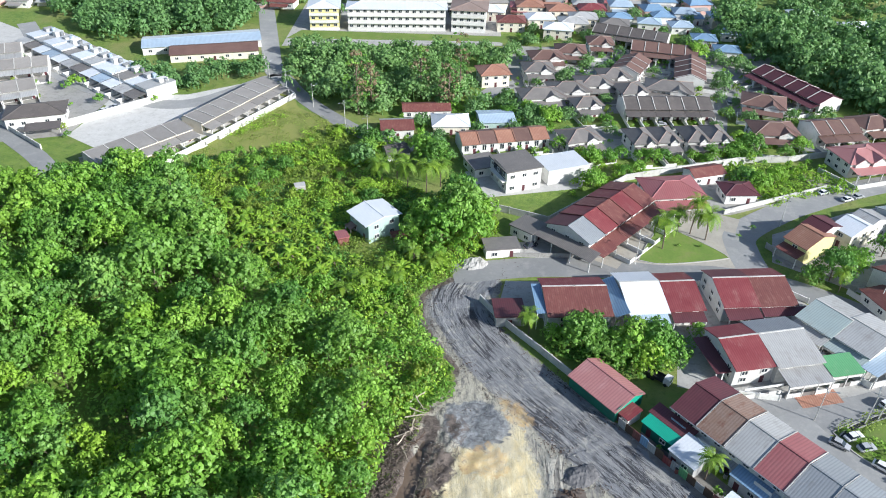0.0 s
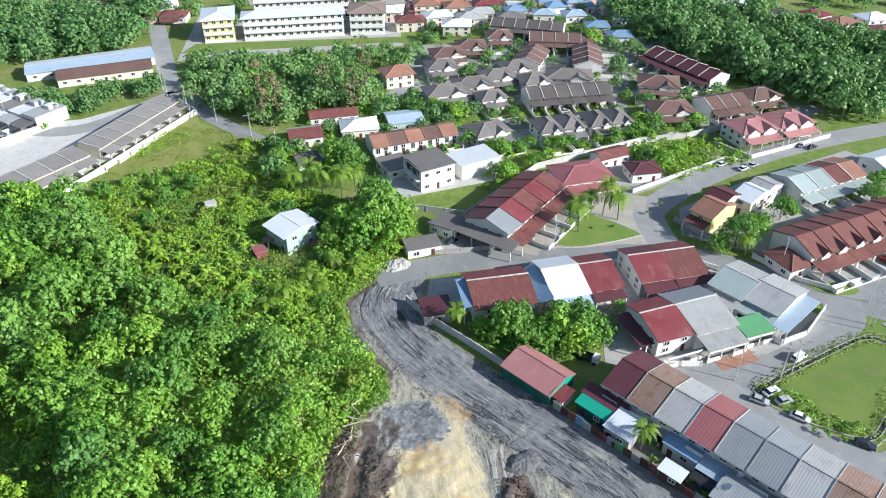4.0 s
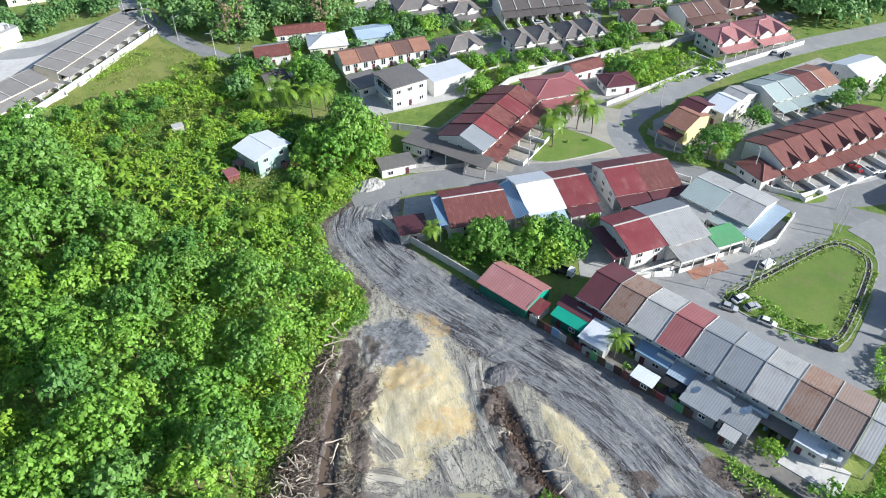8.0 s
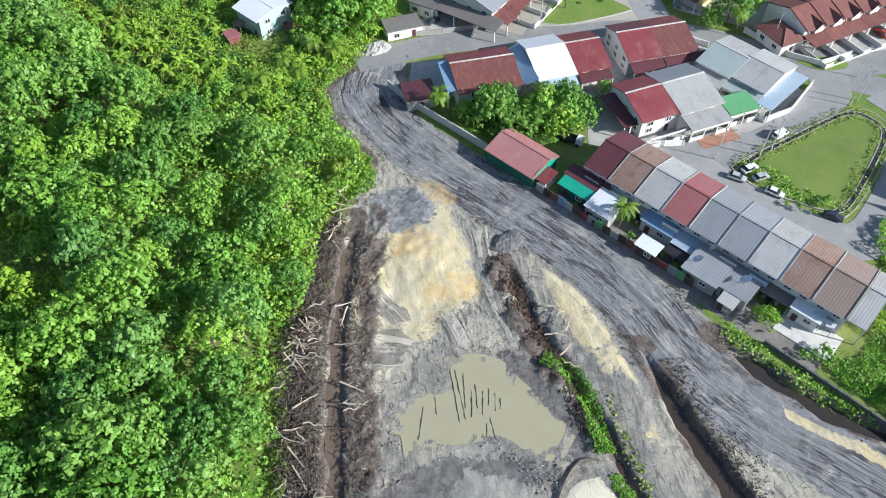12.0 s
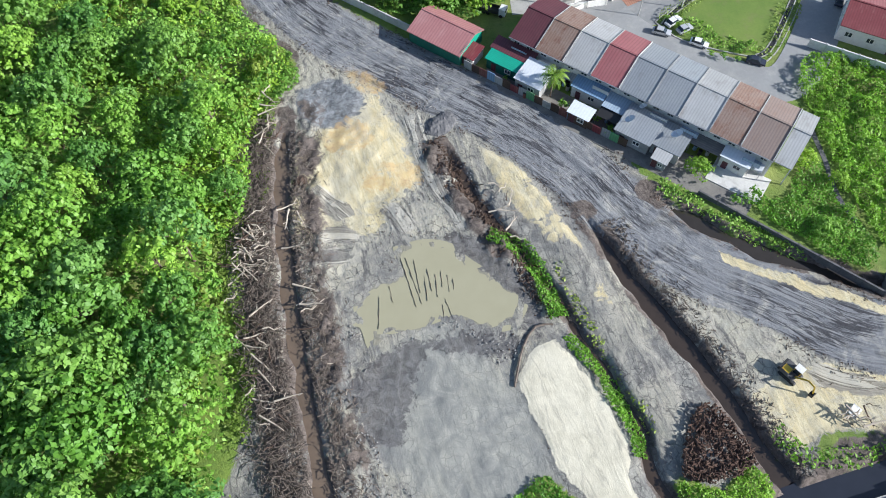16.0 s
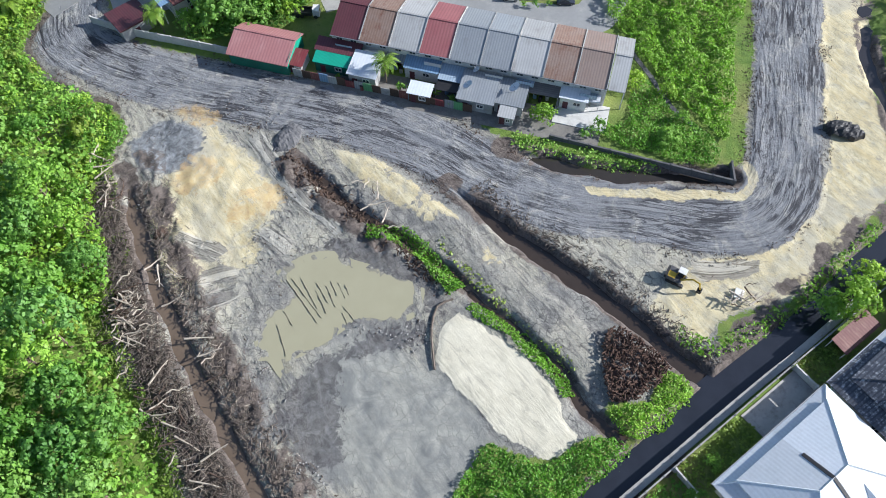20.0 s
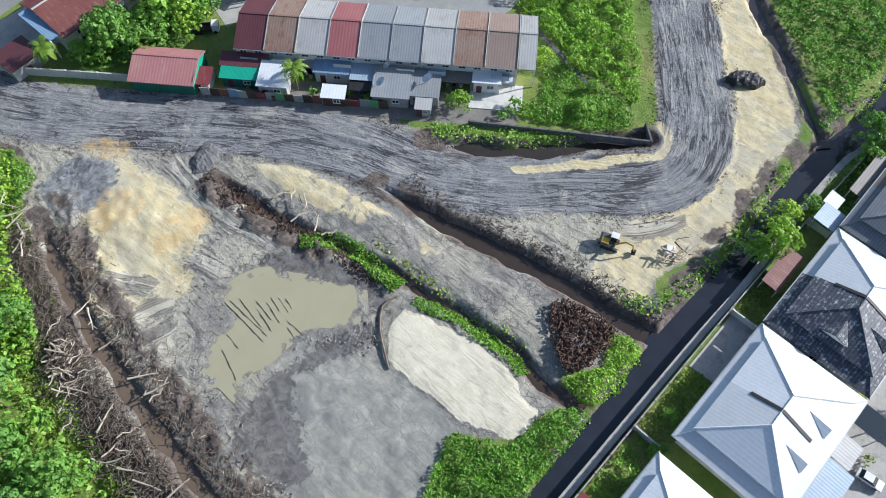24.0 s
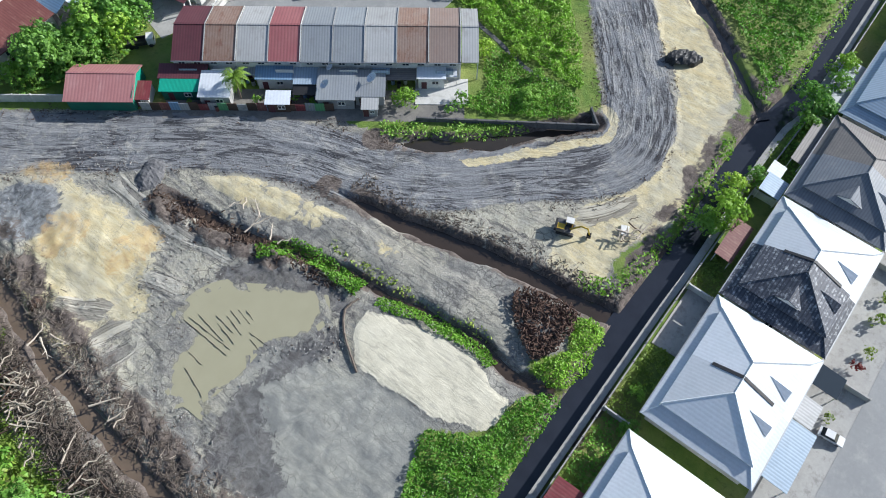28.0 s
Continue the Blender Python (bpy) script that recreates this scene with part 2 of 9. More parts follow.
    "dry_leaf": leafy("dry_leaf", (0.17, 0.13, 0.065), (0.28, 0.23, 0.13)),
}


# ---- mesh helpers ----
class Shape:
    """Gathers boxes, slabs and sheets into one mesh."""

    def __init__(self):
        self.v, self.f = [], []

    def add(self, verts, faces, m=None):
        k = len(self.v)
        self.v += [tuple(m @ Vector(p)) for p in verts] if m else [tuple(p) for p in verts]
        self.f += [tuple(i + k for i in q) for q in faces]
        return self

    def box(self, x0, y0, z0, x1, y1, z1, m=None):
        p = [(x0, y0, z0), (x1, y0, z0), (x1, y1, z0), (x0, y1, z0), (x0, y0, z1), (x1, y0, z1), (x1, y1, z1), (x0, y1, z1)]
        return self.add(p, [(3, 2, 1, 0), (4, 5, 6, 7), (0, 1, 5, 4), (1, 2, 6, 5), (2, 3, 7, 6), (3, 0, 4, 7)], m)

    def slab(self, ring, thick):
        """A sheet over the ring of corners, thickened downwards."""
        k = len(ring)
        p = list(ring) + [(x, y, z - thick) for x, y, z in ring]
        return self.add(p, [tuple(range(k)), tuple(reversed(range(k, 2 * k)))] + [(i + k, (i + 1) % k + k, (i + 1) % k, i) for i in range(k)])

    def rod(self, a, b, r0, r1=None, sides=6):
        a, b = Vector(a), Vector(b)
        q = (b - a).to_track_quat("Z", "Y").to_matrix()
        r1 = r0 if r1 is None else r1
        ring = [(math.cos(2 * math.pi * i / sides), math.sin(2 * math.pi * i / sides)) for i in range(sides)]
        p = [a + q @ Vector((c * r0, s * r0, 0)) for c, s in ring] + [b + q @ Vector((c * r1, s * r1, 0)) for c, s in ring]
        return self.add(p, [(i, (i + 1) % sides, (i + 1) % sides + sides, i + sides) for i in range(sides)] + [tuple(reversed(range(sides))), tuple(range(sides, 2 * sides))])

    def mesh(self, name, mat):
        me = bpy.data.meshes.new(name)
        me.from_pydata(self.v, [], self.f)
        me.materials.append(mat)
        me.update()
        return me


def part(name, shape, mat, parent, label="", m=None):
    me = shape if isinstance(shape, bpy.types.Mesh) else shape.mesh(name, mat)
    ob = new(name, me)
    ob.parent = parent
    if m is not None:
        ob.matrix_basis = m
    return tagged(ob, label) if label else ob


def thing(name, label, category, x, y, z=0.0, turn=0.0, group="", kind=""):
    ob = new(name)
    ob.empty_display_size = 0.5
    ob.matrix_basis = pose(x, y, z, 0, 0, turn)
    return tagged(ob, label, category, group, kind)


def solid(name, shape, mat, label, category, x=0.0, y=0.0, z=0.0, turn=0.0, kind="", group=""):
    ob = new(name, shape if isinstance(shape, bpy.types.Mesh) else shape.mesh(name, mat))
    ob.matrix_basis = pose(x, y, z, 0, 0, turn)
    return tagged(ob, label, category, group, kind)


def np_mesh(name, v, f, mat):
    """A mesh of quads from arrays."""
    me = bpy.data.meshes.new(name)
    me.vertices.add(len(v))
    me.vertices.foreach_set("co", np.asarray(v, np.float32).ravel())
    me.loops.add(f.size)
    me.loops.foreach_set("vertex_index", f.astype(np.int32).ravel())
    me.polygons.add(len(f))
    me.polygons.foreach_set("loop_start", np.arange(0, f.size, 4, dtype=np.int32))
    me.materials.append(mat)
    me.update(calc_edges=True)
    me.validate()
    return me


# ---- plan: outlines in metres ----
def spline(points, step=1.0):
    """A smooth line through the points."""
    p = np.array(points, float)
    p = np.vstack([2 * p[0] - p[1], p, 2 * p[-1] - p[-2]])
    out = []
    for i in range(1, len(p) - 2):
        a, b, c, d = p[i - 1:i + 3]
        k = max(2, int(np.linalg.norm(c - b) / step))
        u = np.linspace(0, 1, k, endpoint=False)[:, None]
        out.append(0.5 * (2 * b + (c - a) * u + (2 * a - 5 * b + 4 * c - d) * u**2 + (3 * b - a - 3 * c + d) * u**3))
    return np.vstack(out + [p[-2:-1]])


def along(px, py, line):
    """Distance to a line, the side offset and the way along it."""
    best = np.full(px.shape, 1e9)
    side, run = np.zeros(px.shape), np.zeros(px.shape)
    s0 = 0.0
    for (ax, ay), (bx, by) in zip(line[:-1], line[1:]):
        dx, dy = bx - ax, by - ay
        length = math.hypot(dx, dy) + 1e-9
        u = np.clip(((px - ax) * dx + (py - ay) * dy) / length**2, 0, 1)
        ox, oy = px - ax - u * dx, py - ay - u * dy
        d = np.hypot(ox, oy)
        near = d < best
        best = np.where(near, d, best)
        side = np.where(near, np.sign(dx * oy - dy * ox) * d, side)
        run = np.where(near, s0 + u * length, run)
        s0 += length
    return best, side, run


def depth_in(px, py, ring):
    """Signed distance to a closed outline, positive inside."""
    r = np.vstack([ring, ring[:1]])
    d, _, _ = along(px, py, r)
    inside = np.zeros(px.shape, bool)
    for (ax, ay), (bx, by) in zip(r[:-1], r[1:]):
        cross = (ay > py) != (by > py)
        with np.errstate(divide="ignore", invalid="ignore"):
            inside ^= cross & (px < (bx - ax) * (py - ay) / (by - ay + 1e-12) + ax)
    return np.where(inside, d, -d)


def lattice(x, y, seed):
    h = np.sin(x * 127.1 + y * 311.7 + seed * 74.7) * 43758.5453
    return h - np.floor(h)


def rough(x, y, size, seed=0, octaves=4, spin=0.6):
    """Smooth noise from -1 to 1 with features of that size."""
    out, amp, total = np.zeros(np.shape(x)), 1.0, 0.0
    x, y = x * math.cos(spin) - y * math.sin(spin), x * math.sin(spin) + y * math.cos(spin)
    for k in range(octaves):
        u, v = x / size, y / size
        i, j = np.floor(u), np.floor(v)
        a, b = u - i, v - j
        a, b = a * a * (3 - 2 * a), b * b * (3 - 2 * b)
        n00, n10, n01, n11 = (lattice(i + p, j + q, seed + k) for p, q in ((0, 0), (1, 0), (0, 1), (1, 1)))
        out += amp * (n00 * (1 - a) * (1 - b) + n10 * a * (1 - b) + n01 * (1 - a) * b + n11 * a * b)
        total, amp, size = total + amp, amp * 0.5, size / 2
        x, y = x * math.cos(spin) - y * math.sin(spin), x * math.sin(spin) + y * math.cos(spin)
    return 2 * out / total - 1


def ring(points, step=1.5):
    return spline(list(points) + [points[0]], step)[:-1]


HAUL = spline([(9, 132), (7, 122), (3.5, 113), (5.5, 104), (12, 93), (21, 81.5), (32, 68), (39, 56), (42.5, 46), (49, 35.5), (56.5, 28), (63.5, 20.5), (70, 17.6), (77.5, 20), (86, 26.5), (96, 35), (112, 48), (150, 80)])
SITE = ring([(4, 121), (-4.2, 114), (-3.2, 103), (1.5, 94), (2.2, 88.5), (-3.8, 82), (-6, 77), (-8, 68), (-13, 60), (-15.5, 50), (-15, 40), (-17.5, 30), (-25, 15), (-20, 2), (40, 2), (52, 9), (62, 5.5), (71, 5.8), (79, 7.5), (88, 8), (96, 14), (106, 26), (160, 70), (140, 86), (104, 50), (93, 39.6), (80, 29.5), (73, 25), (63, 30.5), (55, 37), (50, 46), (46, 57), (39.5, 67), (27, 84), (15, 99), (10, 108), (12, 119)])
SHOULDER = spline([(49, 13), (56, 12.5), (64, 9), (73, 9), (83, 11.5), (92, 17.5), (101, 27), (125, 47)])
SPIT = ring([(25, 66.6), (31.2, 58.7), (34.6, 44.9), (35.7, 33), (37.9, 21.8), (37.1, 14.6), (34.5, 12.8), (32.6, 15.1), (30.5, 23), (30.3, 32.7), (29.1, 44.3), (26, 55.8)])
TRENCH_A = spline([(20.5, 68), (22.6, 56), (25, 47), (27.3, 38.4), (28.5, 31.2), (30, 22.6), (30.7, 16.5), (29.9, 11.3), (31.2, 4)])
TRENCH_B = spline([(36.5, 48.5), (37.3, 45.2), (38.7, 35.6), (40.6, 28.8), (42.6, 20.4), (43.7, 13.5), (44.4, 7.3), (46, 2)])
DRAIN = spline([(-1.5, 80), (-4.0, 70), (-5.4, 63.8), (-6.2, 58.9), (-6.7, 53.2), (-7.4, 47.8), (-7.8, 41.7), (-8.2, 35), (-8.5, 27), (-9, 18), (-10, 2)])
HEDGE_A = spline([(22.3, 49.2), (25.3, 46), (26.6, 40.9), (26.9, 33.8)])
HEDGE_B = spline([(27.0, 31.3), (28.6, 25.3), (29.8, 18.6), (29, 13.4)])
SLAB = ring([(25.3, 31.5), (27.7, 22.6), (28.4, 16.6), (27.2, 12.1), (26.1, 8.6), (21.6, 9.7), (19.2, 15), (19, 21.2), (18.6, 26.6), (20, 29.5)], 1.0)
PUDDLE = ring([(8.8, 50.3), (12.8, 50.2), (15.9, 48.6), (17.3, 46), (20.8, 41), (21.9, 37.6), (18.7, 35.3), (16.2, 36.6), (13.9, 38.8), (9.7, 38.8), (5.4, 39.1), (3.8, 39.6), (2.4, 38.2), (2.2, 41), (1.2, 42.2), (4.4, 46.5), (7.4, 46), (8.5, 48.1)], 0.7)
CREAM = ring([(13, 80.5), (14.5, 77.7), (16.5, 70.5), (15.6, 67.4), (15.2, 60.8), (9.2, 58), (6.4, 55), (-2.4, 56.5), (-6, 63), (-4.4, 70), (0, 72.8), (6.6, 77.1)])
BLUECLAY = ring([(1.4, 84.5), (7.5, 85.5), (11.6, 79.3), (7, 74.8), (2.4, 76.4), (0.8, 80.3)])
OCHRES = [ring([(3.2, 73.2), (8.3, 76.2), (10.9, 70.5), (4.5, 69.6)]), ring([(6.8, 62.6), (9, 65.6), (12.9, 65.3), (15.9, 64.2), (15.8, 61.4), (11.7, 60.6)]), ring([(9.6, 87), (13, 86), (15.4, 80.5), (11.6, 80.6)])]
DARKCLAY = ring([(17.6, 51.4), (23.2, 44), (25, 35.2), (21.4, 32.6), (13.4, 35.6), (6, 36.6), (-1, 35), (-2.5, 27), (1.5, 24), (8, 34.5), (15, 31.5), (19.5, 31), (22.6, 37), (19, 44.5), (16, 50)])
REEDS_A = ring([(17, 15), (21.3, 9.3), (26.1, 8.2), (30.4, 6.2), (30.5, 3.2), (23.2, 3.4), (10, 4), (6, 10), (12, 13)])
REEDS_B = ring([(41.2, 9.2), (42.8, 5.5), (41, 3.6), (36, 3.2), (32, 4.4), (31, 7.6), (32.5, 9.6), (37, 6.8)])
BROWN_END = ring([(35, 13.3), (39.5, 17.0), (42.2, 11.4), (41.9, 8.6), (35.5, 7.8), (32.7, 10)])
SANDPILE = ring([(8.5, 86), (12.7, 83), (15, 77.5), (15.5, 66), (14, 59), (7.2, 61.5), (0.5, 68), (-0.3, 74), (3, 77.5)])
CANAL = spline([(-60, -2), (0, 0.5), (20, 1.6), (32, 2.0), (46, 2.4), (57, 2.2), (67, 2.3), (76, 3.0), (88, 2.6), (97, 1.4), (110, 1.6), (150, 2.5), (300, 4)])
CANAL_C = spline([(47.5, 49), (51.2, 43.2), (56.5, 36.5), (62.5, 31.5), (71, 24.5)])
DITCH = spline([(160, 72), (120, 38), (107, 27), (101, 18.5), (94, 10.5), (88.5, 4)])
BEIGE_EAST = ring([(41.5, 42), (47, 34), (55, 24), (63, 15), (56, 9), (49, 11), (45.5, 18), (42.5, 29)])
BEIGE = ring([(-5, 84), (4, 92), (14, 90), (19, 72), (21, 52), (8, 51.5), (0, 46), (-5, 48), (-7, 62)])
TRACKS = [spline(p) for p in ([(18.2, 76), (17.6, 67.2), (17.7, 59.5), (19.1, 54.1), (19.9, 47)], [(-3.4, 57), (1.5, 55.6), (7, 53.4)], [(-4.4, 53.4), (0.5, 52.6), (6, 51.6)], [(-1, 66), (2.5, 60), (5, 55)], [(9, 60), (10.5, 56), (11.5, 51)], [(54, 18), (58, 14.5), (66, 10.5)])]
PAD = ring([(4, 36), (12, 37), (18, 27), (18.5, 17), (16.5, 11), (8, 12), (0, 20), (-0.5, 30)])
FIELD = ring([(78.6, 59.4), (83, 64.6), (89, 64), (101, 50.6), (91, 42.4), (79.5, 32.2), (75.2, 29.6), (74.6, 35), (76.4, 46.5), (77.2, 51.5), (78, 56)])


def ground_height(x, y):
    """The lie of the land, without its fine relief."""
    z = np.zeros(np.shape(x))
    canal, _, _ = along(x, y, CANAL)
    z -= 1.7 * np.clip((2.6 - canal) / 1.2, 0, 1)
    for line, half, deep in ((TRENCH_A, 0.5, 0.9), (TRENCH_B, 0.8, 1.5), (DRAIN, 0.45, 1.1), (CANAL_C, 0.8, 1.4), (DITCH, 0.5, 1.1)):
        d, _, run = along(x, y, line)
        d = d + 0.9 * rough(x, y, 4.0, 5) + 1.6 * np.clip(1 - run / 7, 0, 1)
        z = np.minimum(z, -deep * np.clip((half + 0.9 - d) / 1.1, 0, 1))
    return z


# ---- ground: one sheet to the horizon, finely cut where the earthworks are ----
def ground_sheet():
    far = [3000, 1500, 900, 600, 450, 350, 280, 230, 190, 160, 140]
    gx = np.concatenate([[-v for v in far], np.arange(-120, -26, 4.0), np.arange(-26, 112, 0.4), np.arange(112, 140, 4.0), far[::-1]])
    gy = np.concatenate([[-3000, -1000, -400, -200, -100, -60, -40, -30, -20, -14], np.arange(-8, 125, 0.4), np.arange(125, 300, 5.0), [300, 350, 420, 520, 700, 1000, 1500, 3000]])
    gx.sort()
    x, y = np.meshgrid(gx, gy)
    x, y = x.ravel(), y.ravel()
    site = depth_in(x, y, SITE)
    for plot in (REEDS_A, REEDS_B):
        site = np.minimum(site, -depth_in(x, y, plot) - 0.3)
    z = ground_height(x, y)
    haul, side, run = along(x, y, HAUL)
    on_site = np.clip(site / 2 + 0.5, 0, 1)
    road = np.clip((6.4 - haul + 0.9 * rough(x, y, 5, 3)) / 1.5, 0, 1) * on_site
    rut = rough(side, run / 14.0, 1.3, 11, 3, 0.0)
    flat = np.clip(1 + z / 0.3, 0, 1)
    z += flat * road * (0.16 * rut + 0.08 * rough(x, y, 1.2, 12))
    z += flat * on_site * (1 - road) * (0.16 * rough(x, y, 6, 1) + 0.14 * rough(x, y, 1.6, 2))
    pile = depth_in(x, y, SANDPILE)
    z += np.clip(pile / 6, 0, 1) * (0.7 + 0.3 * rough(x, y, 5, 21) + 0.22 * rough(x, y, 1.4, 22))
    spit = depth_in(x, y, SPIT)
    z += 0.35 * np.clip(spit / 1.5, 0, 1)
    drain, _, _ = along(x, y, DRAIN)
    trench_a, side_a, _ = along(x, y, TRENCH_A)
    trench_b, _, _ = along(x, y, TRENCH_B)
    banks = np.clip(1 - np.abs(drain - 4.2) / 3.6, 0, 1) * (y < 84) * (y > 5)
    z += 1.5 * banks * flat * (np.abs(rough(x, y, 3.2, 31)) + 0.25 * rough(x, y, 1.0, 32))
    heap = np.clip(1.6 - np.abs(side_a + 2.2) / 1.5, 0, 1) * np.clip((y - 40) / 6, 0, 1) * (y < 68)
    z += 0.8 * heap * flat * (0.5 + 1.3 * rough(x, y, 1.8, 33))
    end = depth_in(x, y, BROWN_END)
    z += np.clip(end / 1.5, 0, 1) * (0.7 + 0.5 * rough(x, y, 1.5, 35))
    puddle = depth_in(x, y, PUDDLE) + 0.9 * rough(x, y, 3, 41) + 0.9 * rough(x, y, 1.3, 42)
    calm = np.clip(puddle / 1.2 + 1, 0, 1)
    z = z * (1 - calm) + calm * (-0.12 * np.clip(puddle / 2, -1, 1) + 0.04 * rough(x * 3, y, 2, 43))
    slab = depth_in(x, y, SLAB) + 0.9 * rough(x, y, 2.5, 46)
    calm = np.clip(slab / 0.8 + 0.5, 0, 1)
    z = z * (1 - calm) + calm * (0.25 + 0.06 * rough(x, y, 1.0, 44))
    shoulder, _, _ = along(x, y, SHOULDER)
    sand = np.clip((5.6 - shoulder + 1.6 * rough(x, y, 5, 51)) / 2.0, 0, 1) * on_site * (1 - road)
    cream = np.clip(depth_in(x, y, CREAM) / 5 + 0.42 + 0.35 * rough(x, y, 5, 52), 0, 1) * on_site * (1 - road)
    inner, _, _ = along(x, y, CANAL_C)
    sand = np.maximum(np.maximum(sand, cream), np.clip(1.2 - np.abs(inner - 3.6 + 0.9 * rough(x, y, 4, 93)) / 1.1, 0, 1) * on_site * (x > 52))
    strip = np.clip(spit / 1.2, 0, 1) * np.clip(0.25 + 1.1 * rough(x, y, 4, 53) + (y - 42) / 16, 0, 1)
    sand = np.maximum(sand, strip)
    ochre = np.maximum.reduce([np.clip(depth_in(x, y, o) / 3 + 0.5, 0, 1) for o in OCHRES])
    blue = np.clip(depth_in(x, y, BLUECLAY) / 3 + 0.5, 0, 1) * (1 - road)
    dark = np.clip(depth_in(x, y, DARKCLAY) / 4 + 0.5 + 0.3 * rough(x, y, 3, 57), 0, 1)
    brown = np.maximum.reduce([banks * 1.1, heap, np.clip(end, 0, 1), np.clip((1.7 - trench_a) / 0.8, 0, 1) * (y < 70), np.clip((2.6 - trench_b) / 0.8, 0, 1), np.clip((2.4 - drain) / 0.8, 0, 1)])
    beige = np.clip(depth_in(x, y, BEIGE) / 5 + 0.5 + 0.3 * rough(x, y, 6, 59), 0, 1)
    beige = np.maximum(beige, np.clip(depth_in(x, y, BEIGE_EAST) / 3 + 0.5 + 0.4 * rough(x, y, 5, 60), 0, 1) * (1 - 0.6 * road))
    ditch, _, _ = along(x, y, DITCH)
    canal_c, _, _ = along(x, y, CANAL_C)
    canal, _, _ = along(x, y, CANAL)
    brown = np.maximum.reduce([brown, np.clip((2.8 - ditch) / 1, 0, 1), np.clip((2.6 - canal_c) / 1, 0, 1), 0.9 * np.clip((np.where((x > 43) & (x < 100) & (y > 2), 6.2, 3.1) - canal + 1.4 * rough(x, y, 3, 91)) / 0.8, 0, 1)])
    brown = np.maximum(brown, np.clip(1.3 - np.abs(site - 0.6) / 0.9, 0, 1) * (x < 6) * (y > 79))
    brown = brown * np.clip(0.75 + rough(x, y, 3, 55), 0, 1)
    pale = np.clip(slab / 0.6 + 0.5, 0, 1)
    tan = np.clip(puddle / 0.8 + 0.6, 0, 1)
    track = np.zeros_like(x)
    for i, line in enumerate(TRACKS):
        d, sd, rn = along(x, y, line)
        m = np.clip((2.1 - d + 0.9 * rough(x, y, 3, 61)) / 1.2, 0, 1) * (1 - road) * np.clip(rn / 3, 0, 1) * np.clip((len(line) - 1.5 - rn) / 3, 0, 1)
        near = (m > track) & (m > 0)
        side, run = np.where(near, sd + 40 * (i + 1), side), np.where(near, rn, run)
        track = np.maximum(track, m)
    track *= (puddle < 0.2) * on_site
    z += 0.07 * track * rough(side, run / 14.0, 0.9, 62, 3, 0.0)
    rubble = np.clip(1 - np.abs(drain - 4.0) / 6.0, 0, 1) * (x > -6) * np.clip(0.5 + rough(x, y, 3.5, 63), 0, 1)
    brown = np.maximum(brown, 0.62 * rubble * on_site)
    smooth_pad = np.clip(depth_in(x, y, PAD) / 3 + 0.5 + 0.5 * rough(x, y, 4, 64), 0, 1)
    nx, ny = len(gx), len(gy)
    idx = np.arange(nx * ny).reshape(ny, nx)
    f = np.stack([idx[:-1, :-1], idx[:-1, 1:], idx[1:, 1:], idx[1:, :-1]], -1).reshape(-1, 4)
    me = np_mesh("ground", np.stack([x, y, z], -1), f, ground_material())
    for name, layers in (("earth", (on_site, road, sand, brown)), ("earth2", (pale, tan, ochre, track)), ("earth3", (smooth_pad, rubble, blue, dark)), ("earth4", (beige, np.clip(spit, 0, 1), pile * 0, np.ones_like(x)))):
        at = me.attributes.new(name, "FLOAT_COLOR", "POINT")
        at.data.foreach_set("color", np.stack(layers, -1).astype(np.float32).ravel())
    at = me.attributes.new("haul", "FLOAT_VECTOR", "POINT")
    at.data.foreach_set("vector", np.stack([side, run, 0 * x], -1).astype(np.float32).ravel())
    me.polygons.foreach_set("use_smooth", np.ones(len(me.polygons), bool))
    return tagged(new("ground", me), "cleared grey clay site, sand and grassland", "ground", kind="structure")


